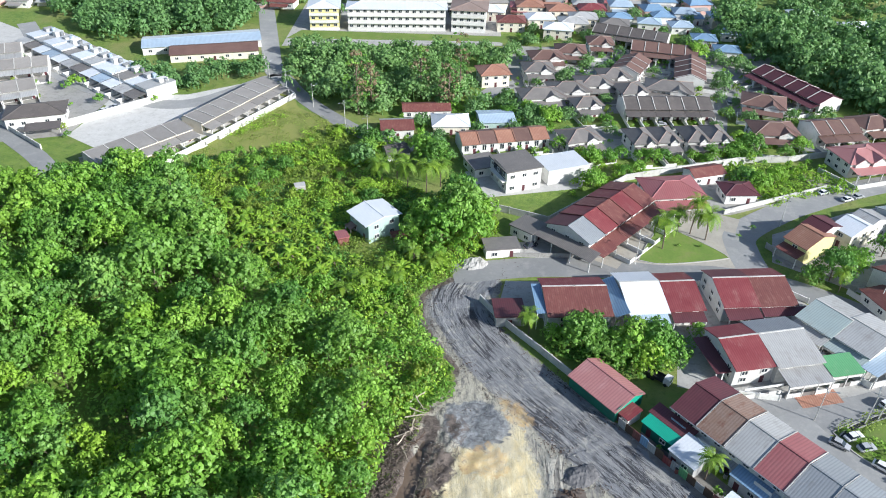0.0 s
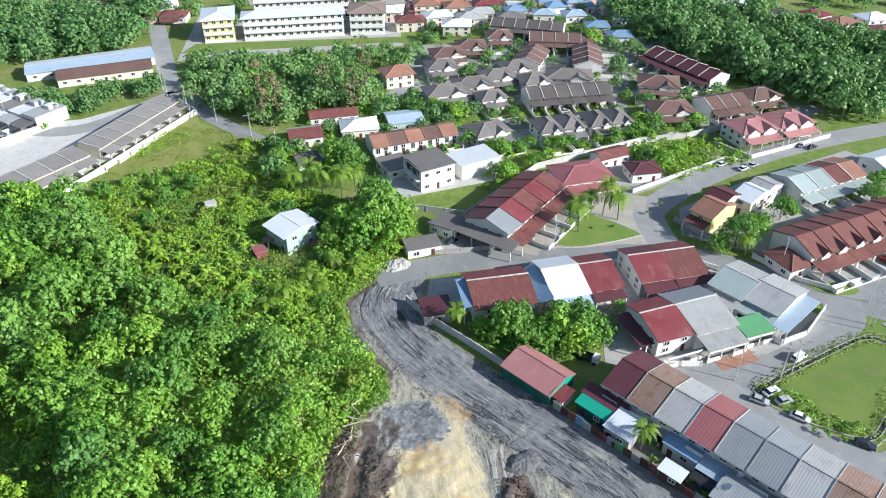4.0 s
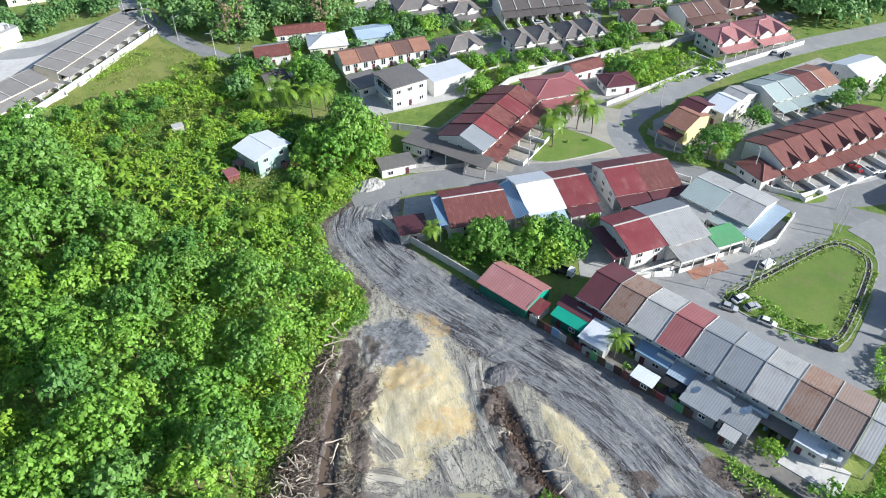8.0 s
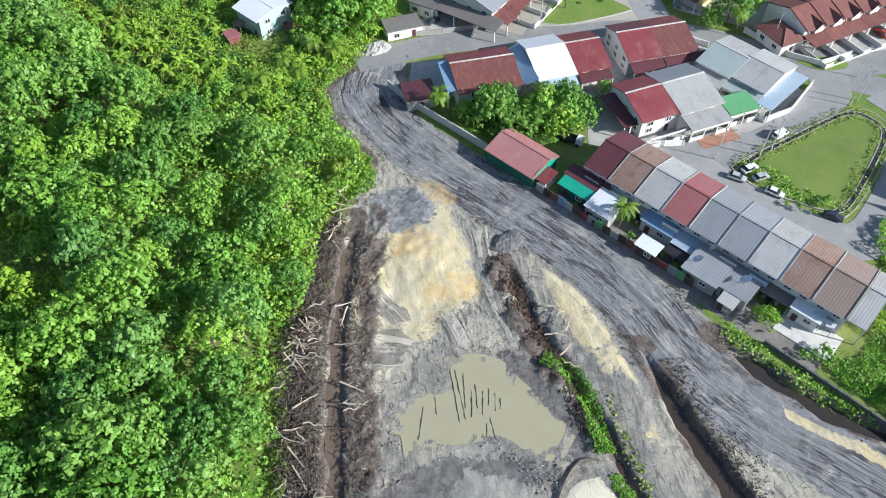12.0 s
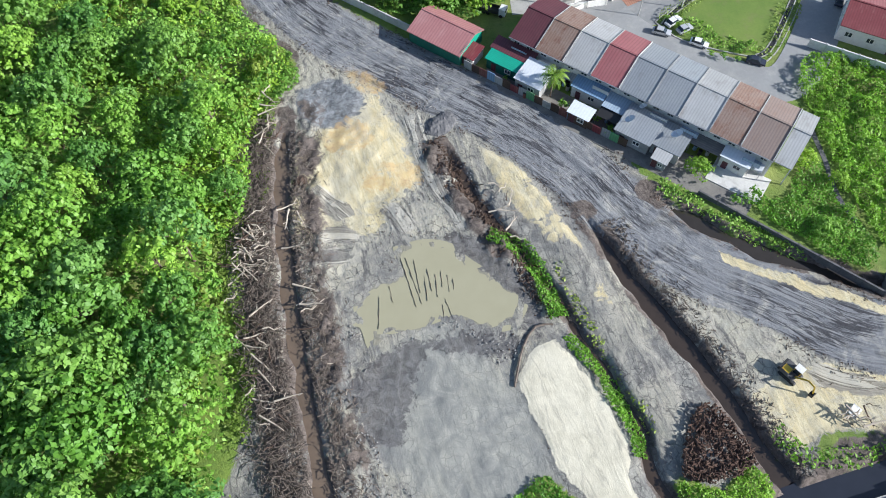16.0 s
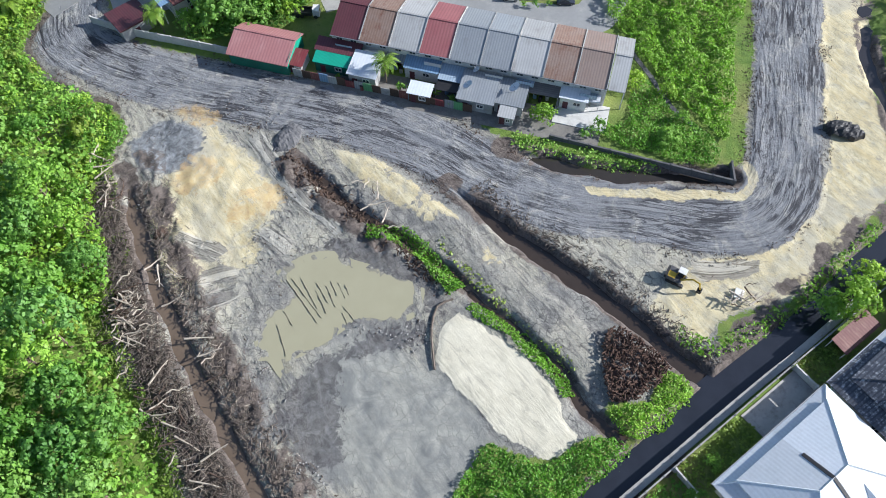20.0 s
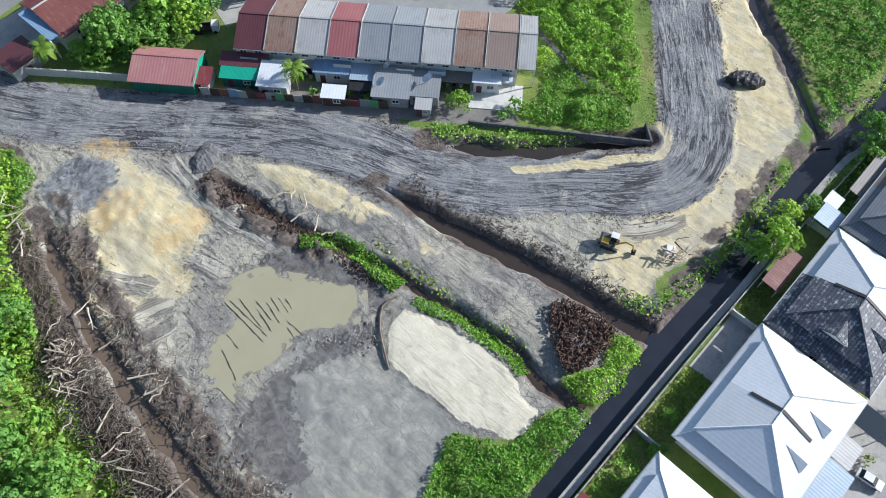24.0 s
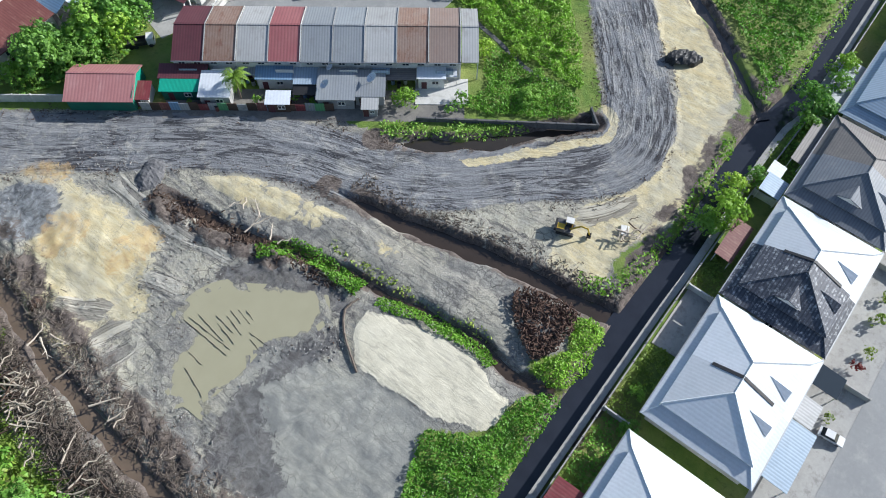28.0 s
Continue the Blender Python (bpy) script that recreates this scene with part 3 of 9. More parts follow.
def ground_material():
    m, n, l, bsdf = nodes_of("ground")
    pos = n.new("ShaderNodeTexCoord").outputs["Object"]

    def attr(name):
        a = n.new("ShaderNodeAttribute")
        a.attribute_name = name
        return a

    def channels(name):
        a, s = attr(name), n.new("ShaderNodeSeparateColor")
        l.new(a.outputs["Color"], s.inputs[0])
        return s.outputs[0], s.outputs[1], s.outputs[2], a.outputs["Alpha"]

    site, road, sand, brown = channels("earth")
    pale, tan, ochre, track = channels("earth2")
    smooth_pad, rubble, blue, dark = channels("earth3")
    beige, on_spit, _, _ = channels("earth4")
    edge = noise_tex(n, l, pos, 0.8, 8.0, 0.74, 0.8)
    mid = noise_tex(n, l, pos, 0.24, 7.0, 0.70, 1.4)
    mood = noise_tex(n, l, pos, 0.075, 5.0, 0.6, 0.8)
    fine = noise_tex(n, l, pos, 3.2, 6.0, 0.78)
    broad = noise_tex(n, l, pos, 0.05, 4.0, 0.6)

    def dragged(turn, scale, squeeze):
        k = n.new("ShaderNodeMapping")
        k.inputs["Rotation"].default_value = (0, 0, turn)
        k.inputs["Scale"].default_value = (1.0, squeeze, 1.0)
        l.new(pos, k.inputs["Vector"])
        return noise_tex(n, l, k.outputs[0], scale, 8.0, 0.74, 1.2)

    scrapes, furrows = dragged(0.5, 0.9, 0.2), dragged(-0.7, 1.1, 0.16)

    def cut(mask, width=0.07):
        return ramp(n, l, calc(n, l, "ADD", mask, calc(n, l, "MULTIPLY", calc(n, l, "SUBTRACT", edge, 0.5), 1.7)), 0.5 - width, 0.5 + width)

    def times(a, b):
        return calc(n, l, "MULTIPLY", a, b)

    def thin(fac, at, width):
        """Lines where the noise crosses one level."""
        return ramp(n, l, calc(n, l, "ABSOLUTE", calc(n, l, "SUBTRACT", fac, at)), width, width * 0.3)

    green = mix(n, l, ramp(n, l, mid, 0.35, 0.65), (0.105, 0.185, 0.026), (0.185, 0.255, 0.046))
    green = mix(n, l, times(ramp(n, l, broad, 0.48, 0.64), 0.75), green, (0.25, 0.245, 0.085))
    green = mix(n, l, times(ramp(n, l, edge, 0.52, 0.66), 0.55), green, (0.05, 0.09, 0.02))
    clay = mix(n, l, ramp(n, l, mid, 0.40, 0.60), (0.163, 0.160, 0.152), (0.325, 0.313, 0.273))
    clay = mix(n, l, times(ramp(n, l, mood, 0.45, 0.58), ramp(n, l, furrows, 0.40, 0.56)), clay, (0.405, 0.38, 0.295))
    clay = mix(n, l, times(ramp(n, l, scrapes, 0.54, 0.61), 0.7), clay, (0.095, 0.09, 0.088))
    clay = mix(n, l, times(thin(furrows, 0.5, 0.014), 0.45), clay, (0.075, 0.07, 0.068))
    rest = calc(n, l, "SUBTRACT", 0.85, times(smooth_pad, 0.72))
    clay = mix(n, l, times(ramp(n, l, edge, 0.52, 0.64), rest), clay, (0.125, 0.116, 0.11))
    clay = mix(n, l, times(ramp(n, l, fine, 0.5, 0.72), 0.28), clay, (0.075, 0.07, 0.068))
    clay = mix(n, l, times(smooth_pad, 0.62), clay, mix(n, l, ramp(n, l, mid, 0.38, 0.62), (0.235, 0.240, 0.222), (0.345, 0.342, 0.298)))
    clay = mix(n, l, times(times(beige, 0.8), ramp(n, l, scrapes, 0.60, 0.46)), clay, mix(n, l, ramp(n, l, mid, 0.4, 0.6), (0.40, 0.38, 0.315), (0.485, 0.45, 0.34)))
    clay = mix(n, l, times(times(on_spit, 0.6), ramp(n, l, scrapes, 0.58, 0.46)), clay, (0.365, 0.345, 0.285))
    churned = mix(n, l, ramp(n, l, edge, 0.36, 0.62), (0.17, 0.165, 0.165), (0.055, 0.05, 0.05))
    cells = n.new("ShaderNodeTexVoronoi")
    cells.feature = "DISTANCE_TO_EDGE"
    cells.inputs["Scale"].default_value = 0.85
    warp = n.new("ShaderNodeVectorMath")
    warp.operation = "ADD"
    l.new(pos, warp.inputs[0])
    swirl = n.new("ShaderNodeTexNoise")
    swirl.inputs["Scale"].default_value, swirl.inputs["Detail"].default_value = 0.9, 4.0
    l.new(pos, swirl.inputs["Vector"])
    l.new(swirl.outputs["Color"], warp.inputs[1])
    l.new(warp.outputs[0], cells.inputs["Vector"])
    crack = times(ramp(n, l, cells.outputs["Distance"], 0.07, 0.015), ramp(n, l, mid, 0.46, 0.60))
    crack = times(crack, calc(n, l, "SUBTRACT", 0.8, times(smooth_pad, 0.45)))
    clay = mix(n, l, crack, clay, (0.07, 0.066, 0.064))
    clay = mix(n, l, times(cut(dark), 0.8), clay, churned)
    bluish = mix(n, l, ramp(n, l, edge, 0.38, 0.6), (0.31, 0.325, 0.335), (0.09, 0.095, 0.105))
    haul = attr("haul").outputs["Vector"]

    def along_road(scale, squeeze, swirl):
        k = n.new("ShaderNodeMapping")
        k.inputs["Scale"].default_value = (1.0, squeeze, 1.0)
        l.new(haul, k.inputs["Vector"])
        return noise_tex(n, l, k.outputs[0], scale, 5.0, 0.62, swirl)

    rut, wheel = along_road(0.6, 0.11, 1.1), along_road(0.42, 0.09, 0.8)
    worked = ramp(n, l, noise_tex(n, l, pos, 0.11, 4.0, 0.6, 0.6), 0.42, 0.56)
    wet = mix(n, l, ramp(n, l, rut, 0.36, 0.64), (0.190, 0.195, 0.206), (0.245, 0.248, 0.250))
    wet = mix(n, l, times(ramp(n, l, mid, 0.52, 0.64), 0.75), wet, (0.37, 0.358, 0.318))
    wet = mix(n, l, times(ramp(n, l, edge, 0.55, 0.70), 0.4), wet, (0.12, 0.12, 0.126))
    # dark strokes for the ruts, with the shade inside them painted into the colour
    wet = mix(n, l, times(ramp(n, l, along_road(0.9, 0.13, 1.2), 0.53, 0.57), calc(n, l, "ADD", times(worked, 0.75), 0.2)), wet, (0.045, 0.045, 0.052))
    wet = mix(n, l, times(thin(rut, 0.5, 0.022), times(worked, 0.85)), wet, (0.035, 0.035, 0.04))
    wet = mix(n, l, times(thin(wheel, 0.47, 0.018), calc(n, l, "ADD", times(worked, 0.7), 0.2)), wet, (0.04, 0.04, 0.045))
    wet = mix(n, l, times(thin(wheel, 0.56, 0.012), calc(n, l, "ADD", times(worked, 0.6), 0.2)), wet, (0.05, 0.05, 0.055))
    scored = mix(n, l, ramp(n, l, rut, 0.42, 0.56), (0.17, 0.16, 0.145), (0.43, 0.405, 0.345))
    scored = mix(n, l, thin(rut, 0.5, 0.03), scored, (0.06, 0.057, 0.055))
    sandy = mix(n, l, ramp(n, l, scrapes, 0.40, 0.60), (0.535, 0.445, 0.250), (0.61, 0.545, 0.355))
    sandy = mix(n, l, times(ramp(n, l, mid, 0.54, 0.64), 0.6), sandy, (0.425, 0.405, 0.335))
    sandy = mix(n, l, times(ramp(n, l, edge, 0.55, 0.68), 0.6), sandy, (0.25, 0.225, 0.18))
    sandy = mix(n, l, times(thin(furrows, 0.5, 0.012), 0.5), sandy, (0.15, 0.13, 0.11))
    sandy = mix(n, l, times(ramp(n, l, mood, 0.50, 0.60), 0.55), sandy, (0.37, 0.355, 0.30))
    sandy = mix(n, l, times(times(thin(scrapes, 0.5, 0.016), ramp(n, l, mid, 0.44, 0.54)), 0.6), sandy, (0.17, 0.15, 0.12))
    mould = mix(n, l, ramp(n, l, edge, 0.38, 0.62), (0.058, 0.045, 0.038), (0.185, 0.152, 0.13))
    mould = mix(n, l, times(ramp(n, l, fine, 0.5, 0.7), 0.5), mould, (0.045, 0.034, 0.028))
    col = mix(n, l, cut(site), green, clay)
    col = mix(n, l, cut(road, 0.16), col, wet)
    col = mix(n, l, times(cut(sand), calc(n, l, "SUBTRACT", 1.0, times(ramp(n, l, fine, 0.54, 0.7), 0.25))), col, sandy)
    col = mix(n, l, times(cut(blue), 0.9), col, bluish)
    col = mix(n, l, times(cut(track), 0.8), col, scored)
    col = mix(n, l, times(cut(ochre), times(ramp(n, l, mid, 0.62, 0.42), 0.75)), col, mix(n, l, ramp(n, l, edge, 0.4, 0.62), (0.57, 0.425, 0.19), (0.46, 0.295, 0.135)))
    col = mix(n, l, cut(brown, 0.12), col, mould)
    col = mix(n, l, cut(pale), col, mix(n, l, times(ramp(n, l, scrapes, 0.54, 0.60), 0.45), mix(n, l, ramp(n, l, mid, 0.35, 0.65), (0.53, 0.49, 0.375), (0.65, 0.605, 0.475)), (0.30, 0.275, 0.225)))
    col = mix(n, l, cut(tan), col, (0.25, 0.235, 0.18))
    l.new(col, bsdf.inputs["Base Color"])
    bsdf.inputs["Roughness"].default_value = 0.92
    worn = calc(n, l, "MAXIMUM", road, track)
    still = calc(n, l, "MAXIMUM", calc(n, l, "MAXIMUM", sand, pale), times(smooth_pad, 0.8))
    lively = calc(n, l, "SUBTRACT", 1.0, times(still, 0.88))
    height = calc(n, l, "ADD", times(calc(n, l, "ADD", times(fine, 0.12), times(edge, 0.8)), lively), calc(n, l, "ADD", times(furrows, 0.25), times(times(rut, worn), 1.5)))
    bumped(n, l, bsdf, height, 0.8, 0.45)
    return m


ground = ground_sheet()


def water_strip(name, line, half, z, colour, label, rough_=0.12):
    m, n, l, bsdf = nodes_of(name)
    tc = n.new("ShaderNodeTexCoord").outputs["Object"]
    k = noise_tex(n, l, tc, 0.4, 4.0)
    l.new(mix(n, l, k, colour, tuple(0.55 * v for v in colour)), bsdf.inputs["Base Color"])
    bsdf.inputs["Roughness"].default_value = rough_
    bumped(n, l, bsdf, noise_tex(n, l, tc, 2.0, 2.0), 0.05, 0.05)
    t = np.gradient(line, axis=0)
    t /= np.linalg.norm(t, axis=1)[:, None] + 1e-9
    nrm = np.stack([-t[:, 1], t[:, 0]], -1) * half
    s = Shape()
    a, b = line + nrm, line - nrm
    k = len(line)
    s.add([(*p, z) for p in a] + [(*p, z) for p in b], [(i + k, i + k + 1, i + 1, i) for i in range(k - 1)])
    return solid(name, s, m, label, "water", kind="structure")


water_strip("water_canal", CANAL, 2.7, -0.95, (0.032, 0.036, 0.048), "dark still water of the main canal", 0.12)
water_strip("water_trench", TRENCH_B[TRENCH_B[:, 1] > 4.4], 1.9, -0.97, (0.06, 0.045, 0.035), "brown water in a dug trench")
water_strip("water_ditch", TRENCH_A[TRENCH_A[:, 1] > 5.0], 1.0, -0.62, (0.07, 0.05, 0.036), "shallow brown water in a ditch")
water_strip("water_drain", DRAIN, 1.3, -0.32, (0.20, 0.148, 0.105), "brown water in a narrow drain")
water_strip("water_pond", CANAL_C, 1.8, -0.85, (0.05, 0.042, 0.034), "dark water beside the garden wall")
water_strip("water_edge_ditch", DITCH, 1.6, -0.7, (0.045, 0.042, 0.045), "dark water in a field ditch")


def puddle_water():
    m, n, l, bsdf = nodes_of("muddy_water")
    tc = n.new("ShaderNodeTexCoord").outputs["Object"]
    l.new(mix(n, l, noise_tex(n, l, tc, 0.25, 3.0), (0.315, 0.295, 0.195), (0.375, 0.350, 0.240)), bsdf.inputs["Base Color"])
    bsdf.inputs["Roughness"].default_value = 0.4
    bsdf.inputs["Specular IOR Level"].default_value = 0.25
    s = Shape()
    c = PUDDLE.mean(0)
    big = [tuple(c + 1.15 * (p - c)) for p in PUDDLE]
    s.add([(*p, 0.0) for p in big], [tuple(range(len(big)))])
    return solid("water_puddle", s, m, "shallow puddle of muddy tan water", "water", kind="structure")


puddle_water()


# ---- roads, yards and walls ----
def strip(name, line, half, z, mat, label, category, thick=0.12, kind="structure"):
    """A paved band along a line, with a real edge."""
    t = np.gradient(line, axis=0)
    t /= np.linalg.norm(t, axis=1)[:, None] + 1e-9
    nrm = np.stack([-t[:, 1], t[:, 0]], -1) * half
    a, b = line + nrm, line - nrm
    k = len(line)
    v = [(*p, z) for p in a] + [(*p, z) for p in b] + [(*p, z - thick) for p in a] + [(*p, z - thick) for p in b]
    f = [(i + k, i + k + 1, i + 1, i) for i in range(k - 1)]
    f += [(i, i + 1, i + 1 + 2 * k, i + 2 * k) for i in range(k - 1)]
    f += [(i + 3 * k, i + 1 + 3 * k, i + 1 + k, i + k) for i in range(k - 1)]
    return solid(name, Shape().add(v, f), mat, label, category, kind=kind)


def pad(name, points, z, mat, label, category="pavement", thick=0.2, smooth=0.0, kind="structure"):
    """A flat patch with an edge, over an outline."""
    pts = ring(points, smooth) if smooth else points
    area = sum(a[0] * b[1] - b[0] * a[1] for a, b in zip(pts, list(pts[1:]) + [pts[0]]))
    pts = list(pts) if area > 0 else list(pts)[::-1]
    s = Shape().slab([(p[0], p[1], z) for p in pts], thick)
    return solid(name, s, mat, label, category, kind=kind)


def wall_run(name, points, height, thick, mat, label, post=0.0, z=0.0, category="wall"):
    """A garden wall along a broken line, with posts at even steps."""
    th = thing(name, label, category, points[0][0], points[0][1], z)
    ox, oy = points[0]
    for (ax, ay), (bx, by) in zip(points[:-1], points[1:]):
        m = pose(ax - ox, ay - oy, 0, 0, 0, math.degrees(math.atan2(by - ay, bx - ax)))
        length = math.hypot(bx - ax, by - ay)
        s = Shape().box(0, -thick / 2, -0.6, length, thick / 2, height)
        s.box(-0.02, -thick / 2 - 0.03, height, length + 0.02, thick / 2 + 0.03, height + 0.06)
        part("panel", s, mat, th, m=m)
        if post:
            k = max(1, int(length / post))
            ps = Shape().box(-0.12, -thick / 2 - 0.06, -0.6, 0.12, thick / 2 + 0.06, height + 0.15).mesh("post", mat)
            for i in range(k + 1):
                part("post", ps, mat, th, m=m @ pose(length * i / k, 0, 0))
    return th


# ---- houses ----
WINDOWS = {}


def window_mesh(w, h):
    key = (round(w, 1), round(h, 1))
    if key not in WINDOWS:
        fr, pane = Shape(), Shape()
        xs, zs = [-w / 2, -w / 2 + 0.09, -0.04, 0.04, w / 2 - 0.09, w / 2], [-h / 2 - 0.06, -h / 2 + 0.09, h / 2 - 0.09, h / 2]
        fr.v = [(a, y, b) for y in (-0.1, 0.02) for b in zs for a in xs]
        solid_cells = {(i, j) for j in range(3) for i in range(5) if j != 1 or i in (0, 2, 4)}
        at = lambda i, j, k: k * 24 + j * 6 + i
        for i, j in solid_cells:
            fr.f += [(at(i, j, 0), at(i + 1, j, 0), at(i + 1, j + 1, 0), at(i, j + 1, 0)), (at(i, j + 1, 1), at(i + 1, j + 1, 1), at(i + 1, j, 1), at(i, j, 1))]
            for di, dj, p, q in ((-1, 0, (i, j + 1), (i, j)), (1, 0, (i + 1, j), (i + 1, j + 1)), (0, -1, (i, j), (i + 1, j)), (0, 1, (i + 1, j + 1), (i, j + 1))):
                if (i + di, j + dj) not in solid_cells:
                    fr.f.append((at(*p, 0), at(*p, 1), at(*q, 1), at(*q, 0)))
        pane.box(-w / 2 + 0.09, -0.03, -h / 2 + 0.09, w / 2 - 0.09, 0.01, h / 2 - 0.09)
        WINDOWS[key] = fr.mesh("window", MAT["white_wall"]), pane.mesh("pane", MAT["glass"])
    return WINDOWS[key]


FAR_WINDOWS = {}


def far_window(w, h):
    """A window of a distant house: frame and glazing in one mesh."""
    key = (round(w, 1), round(h, 1))
    if key not in FAR_WINDOWS:
        s = Shape().box(-w / 2, -0.06, -h / 2, w / 2, 0.02, h / 2).box(-w / 2 + 0.1, -0.08, -h / 2 + 0.1, -0.05, -0.061, h / 2 - 0.1).box(0.05, -0.08, -h / 2 + 0.1, w / 2 - 0.1, -0.061, h / 2 - 0.1)
        me = s.mesh("window", MAT["white_wall"])
        me.materials.append(MAT["glass"])
        me.polygons.foreach_set("material_index", [0] * 6 + [1] * 12)
        FAR_WINDOWS[key] = me
    return FAR_WINDOWS[key]


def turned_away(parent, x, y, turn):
    """Whether a side of a building faces away from the camera's spot at the origin; its openings are left out."""
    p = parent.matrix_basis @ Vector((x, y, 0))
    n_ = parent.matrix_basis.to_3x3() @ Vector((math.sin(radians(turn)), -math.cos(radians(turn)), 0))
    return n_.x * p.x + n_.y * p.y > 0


def add_window(parent, x, y, z, turn, w=1.5, h=1.2):
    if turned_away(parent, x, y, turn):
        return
    if parent.matrix_basis.translation.y > 165:
        part("window", far_window(0.82 * w, 0.85 * h), None, parent, m=pose(x, y, z, 0, 0, turn))
        return
    fr, pane = window_mesh(0.82 * w, 0.85 * h)
    ob = part("window", fr, None, parent, m=pose(x, y, z, 0, 0, turn))
    part("pane", pane, None, ob)


DOOR = {}


def add_door(parent, x, y, z, turn, w=0.75, h=1.6, mat="maroon_roof"):
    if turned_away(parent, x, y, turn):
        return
    if (w, mat) not in DOOR:
        s = Shape().box(-w / 2, -0.05, 0, w / 2, 0.02, h)
        DOOR[w, mat] = s.mesh("door", MAT[mat])
    part("door", DOOR[w, mat], None, parent, m=pose(x, y, z, 0, 0, turn))


def gable_roof(th, w, d, eave, rise, over, mats, y0=None, y1=None, ridge=0.5, thick=0.14, end=0.25, cap=None, name="roof_slope"):
    """Two slopes with the ridge along x; ridge is its place from back to front."""
    y0, y1 = -d / 2 if y0 is None else y0, d / 2 if y1 is None else y1
    yr = y0 + (y1 - y0) * ridge
    x0, x1 = -w / 2 - end, w / 2 + end
    g0, g1 = rise / (yr - y0), rise / (y1 - yr)
    top = eave + rise + 0.1
    a = Shape().slab([(x0, y0 - over, eave + 0.1 - over * g0), (x1, y0 - over, eave + 0.1 - over * g0), (x1, yr, top), (x0, yr, top)], thick)
    b = Shape().slab([(x0, yr, top), (x1, yr, top), (x1, y1 + over, eave + 0.1 - over * g1), (x0, y1 + over, eave + 0.1 - over * g1)], thick)
    part(name, a, mats[0], th)
    part(name, b, mats[-1], th)
    c = Shape().box(x0, yr - 0.16, top - 0.06, x1, yr + 0.16, top + 0.06)
    part("ridge_cap", c, cap or mats[0], th)


def hip_roof(th, w, d, eave, rise, over, mat, ridge_len=None, cap=None):
    """Four slopes; the ridge lies along the longer side."""
    W, D = w / 2 + over, d / 2 + over
    r = (max(w - d, 0.0) / 2 if ridge_len is None else ridge_len / 2)
    ry = max(d - w, 0.0) / 2
    A, B = (-r, -ry, eave + rise), (r, ry, eave + rise)
    if w >= d:
        rings = [[(-W, -D, eave), (W, -D, eave), B, A], [(W, D, eave), (-W, D, eave), A, B], [(W, -D, eave), (W, D, eave), B], [(-W, D, eave), (-W, -D, eave), A]]
    else:
        rings = [[(-W, -D, eave), (W, -D, eave), A], [(W, D, eave), (-W, D, eave), B], [(W, -D, eave), (W, D, eave), B, A], [(-W, D, eave), (-W, -D, eave), A, B]]
    for q in rings:
        q = [p for i, p in enumerate(q) if p != q[i - 1]]
        part("roof_slope", Shape().slab(q, 0.14), mat, th)
    c = Shape()
    for corner, top in (((-W, -D), A), ((W, -D), B if w >= d else A), ((W, D), B), ((-W, D), A if w >= d else B)):
        c.rod((*corner, eave), top, 0.12, 0.12, 4)
    if A != B:
        c.rod(A, B, 0.14, 0.14, 4)
    part("hip_cap", c, cap or mat, th)


def walls(th, w, d, h, mat, rise=0.0, ridge=0.5, name="wall", z0=-0.3):
    """Four walls, with gable ends where rise is given, 0.15 m thick."""
    t = 0.15
    X, Y, yr = w / 2, d / 2, -d / 2 + d * ridge
    for y, s in ((-Y, 1), (Y - t, 1)):
        part(name, Shape().box(-X, y, z0, X, y + t, h), mat, th)
    for x in (-X, X - t):
        s = Shape()
        prof = [(-Y + t, z0), (Y - t, z0), (Y - t, h)] + ([(yr, h + rise)] if rise else []) + [(-Y + t, h)]
        k = len(prof)
        s.add([(x, y, z) for y, z in prof] + [(x + t, y, z) for y, z in prof], [tuple(reversed(range(k))), tuple(range(k, 2 * k))] + [(i, (i + 1) % k, (i + 1) % k + k, i + k) for i in range(k)])
        part(name, s, mat, th)


def facade_windows(th, w, d, storeys, every=3.0, fronts=(0, 1, 2, 3), ww=1.5, wh=1.2, base=1.5, step=3.0, door=True):
    for side in fronts:
        length = w if side % 2 == 0 else d
        k = max(1, int(length / every))
        for i in range(k):
            u = -length / 2 + (i + 0.5) * length / k
            for s in range(storeys):
                if door and s == 0 and side == 0 and i == k // 2:
                    add_door(th, u, -d / 2 - 0.01, 0.02, 0)
                    continue
                x, y, turn = ((u, -d / 2 - 0.01, 0), (w / 2 + 0.01, u, 90), (-u, d / 2 + 0.01, 180), (-w / 2 - 0.01, -u, 270))[side]
                add_window(th, x, y, base + s * step, turn, ww, wh)


def lean_to(th, x0, x1, y0, z0, y1, z1, mat, posts=0, post_mat="white_wall", name="awning", down=0.0):
    """A sloping sheet from the wall at y0 out to y1, on posts."""
    ring_ = [(x0, y0, z0), (x1, y0, z0), (x1, y1, z1), (x0, y1, z1)]
    if y1 < y0:
        ring_ = ring_[::-1]
    part(name, Shape().slab(ring_, 0.08), MAT[mat], th)
    yo = y1 + (0.2 if y1 < y0 else -0.2)
    for i in range(posts):
        u = x0 + 0.15 + (x1 - x0 - 0.3) * i / max(1, posts - 1)
        part("post", Shape().box(u - 0.09, yo - 0.09, down - 0.2, u + 0.09, yo + 0.09, min(z0, z1) - 0.02), MAT[post_mat], th)


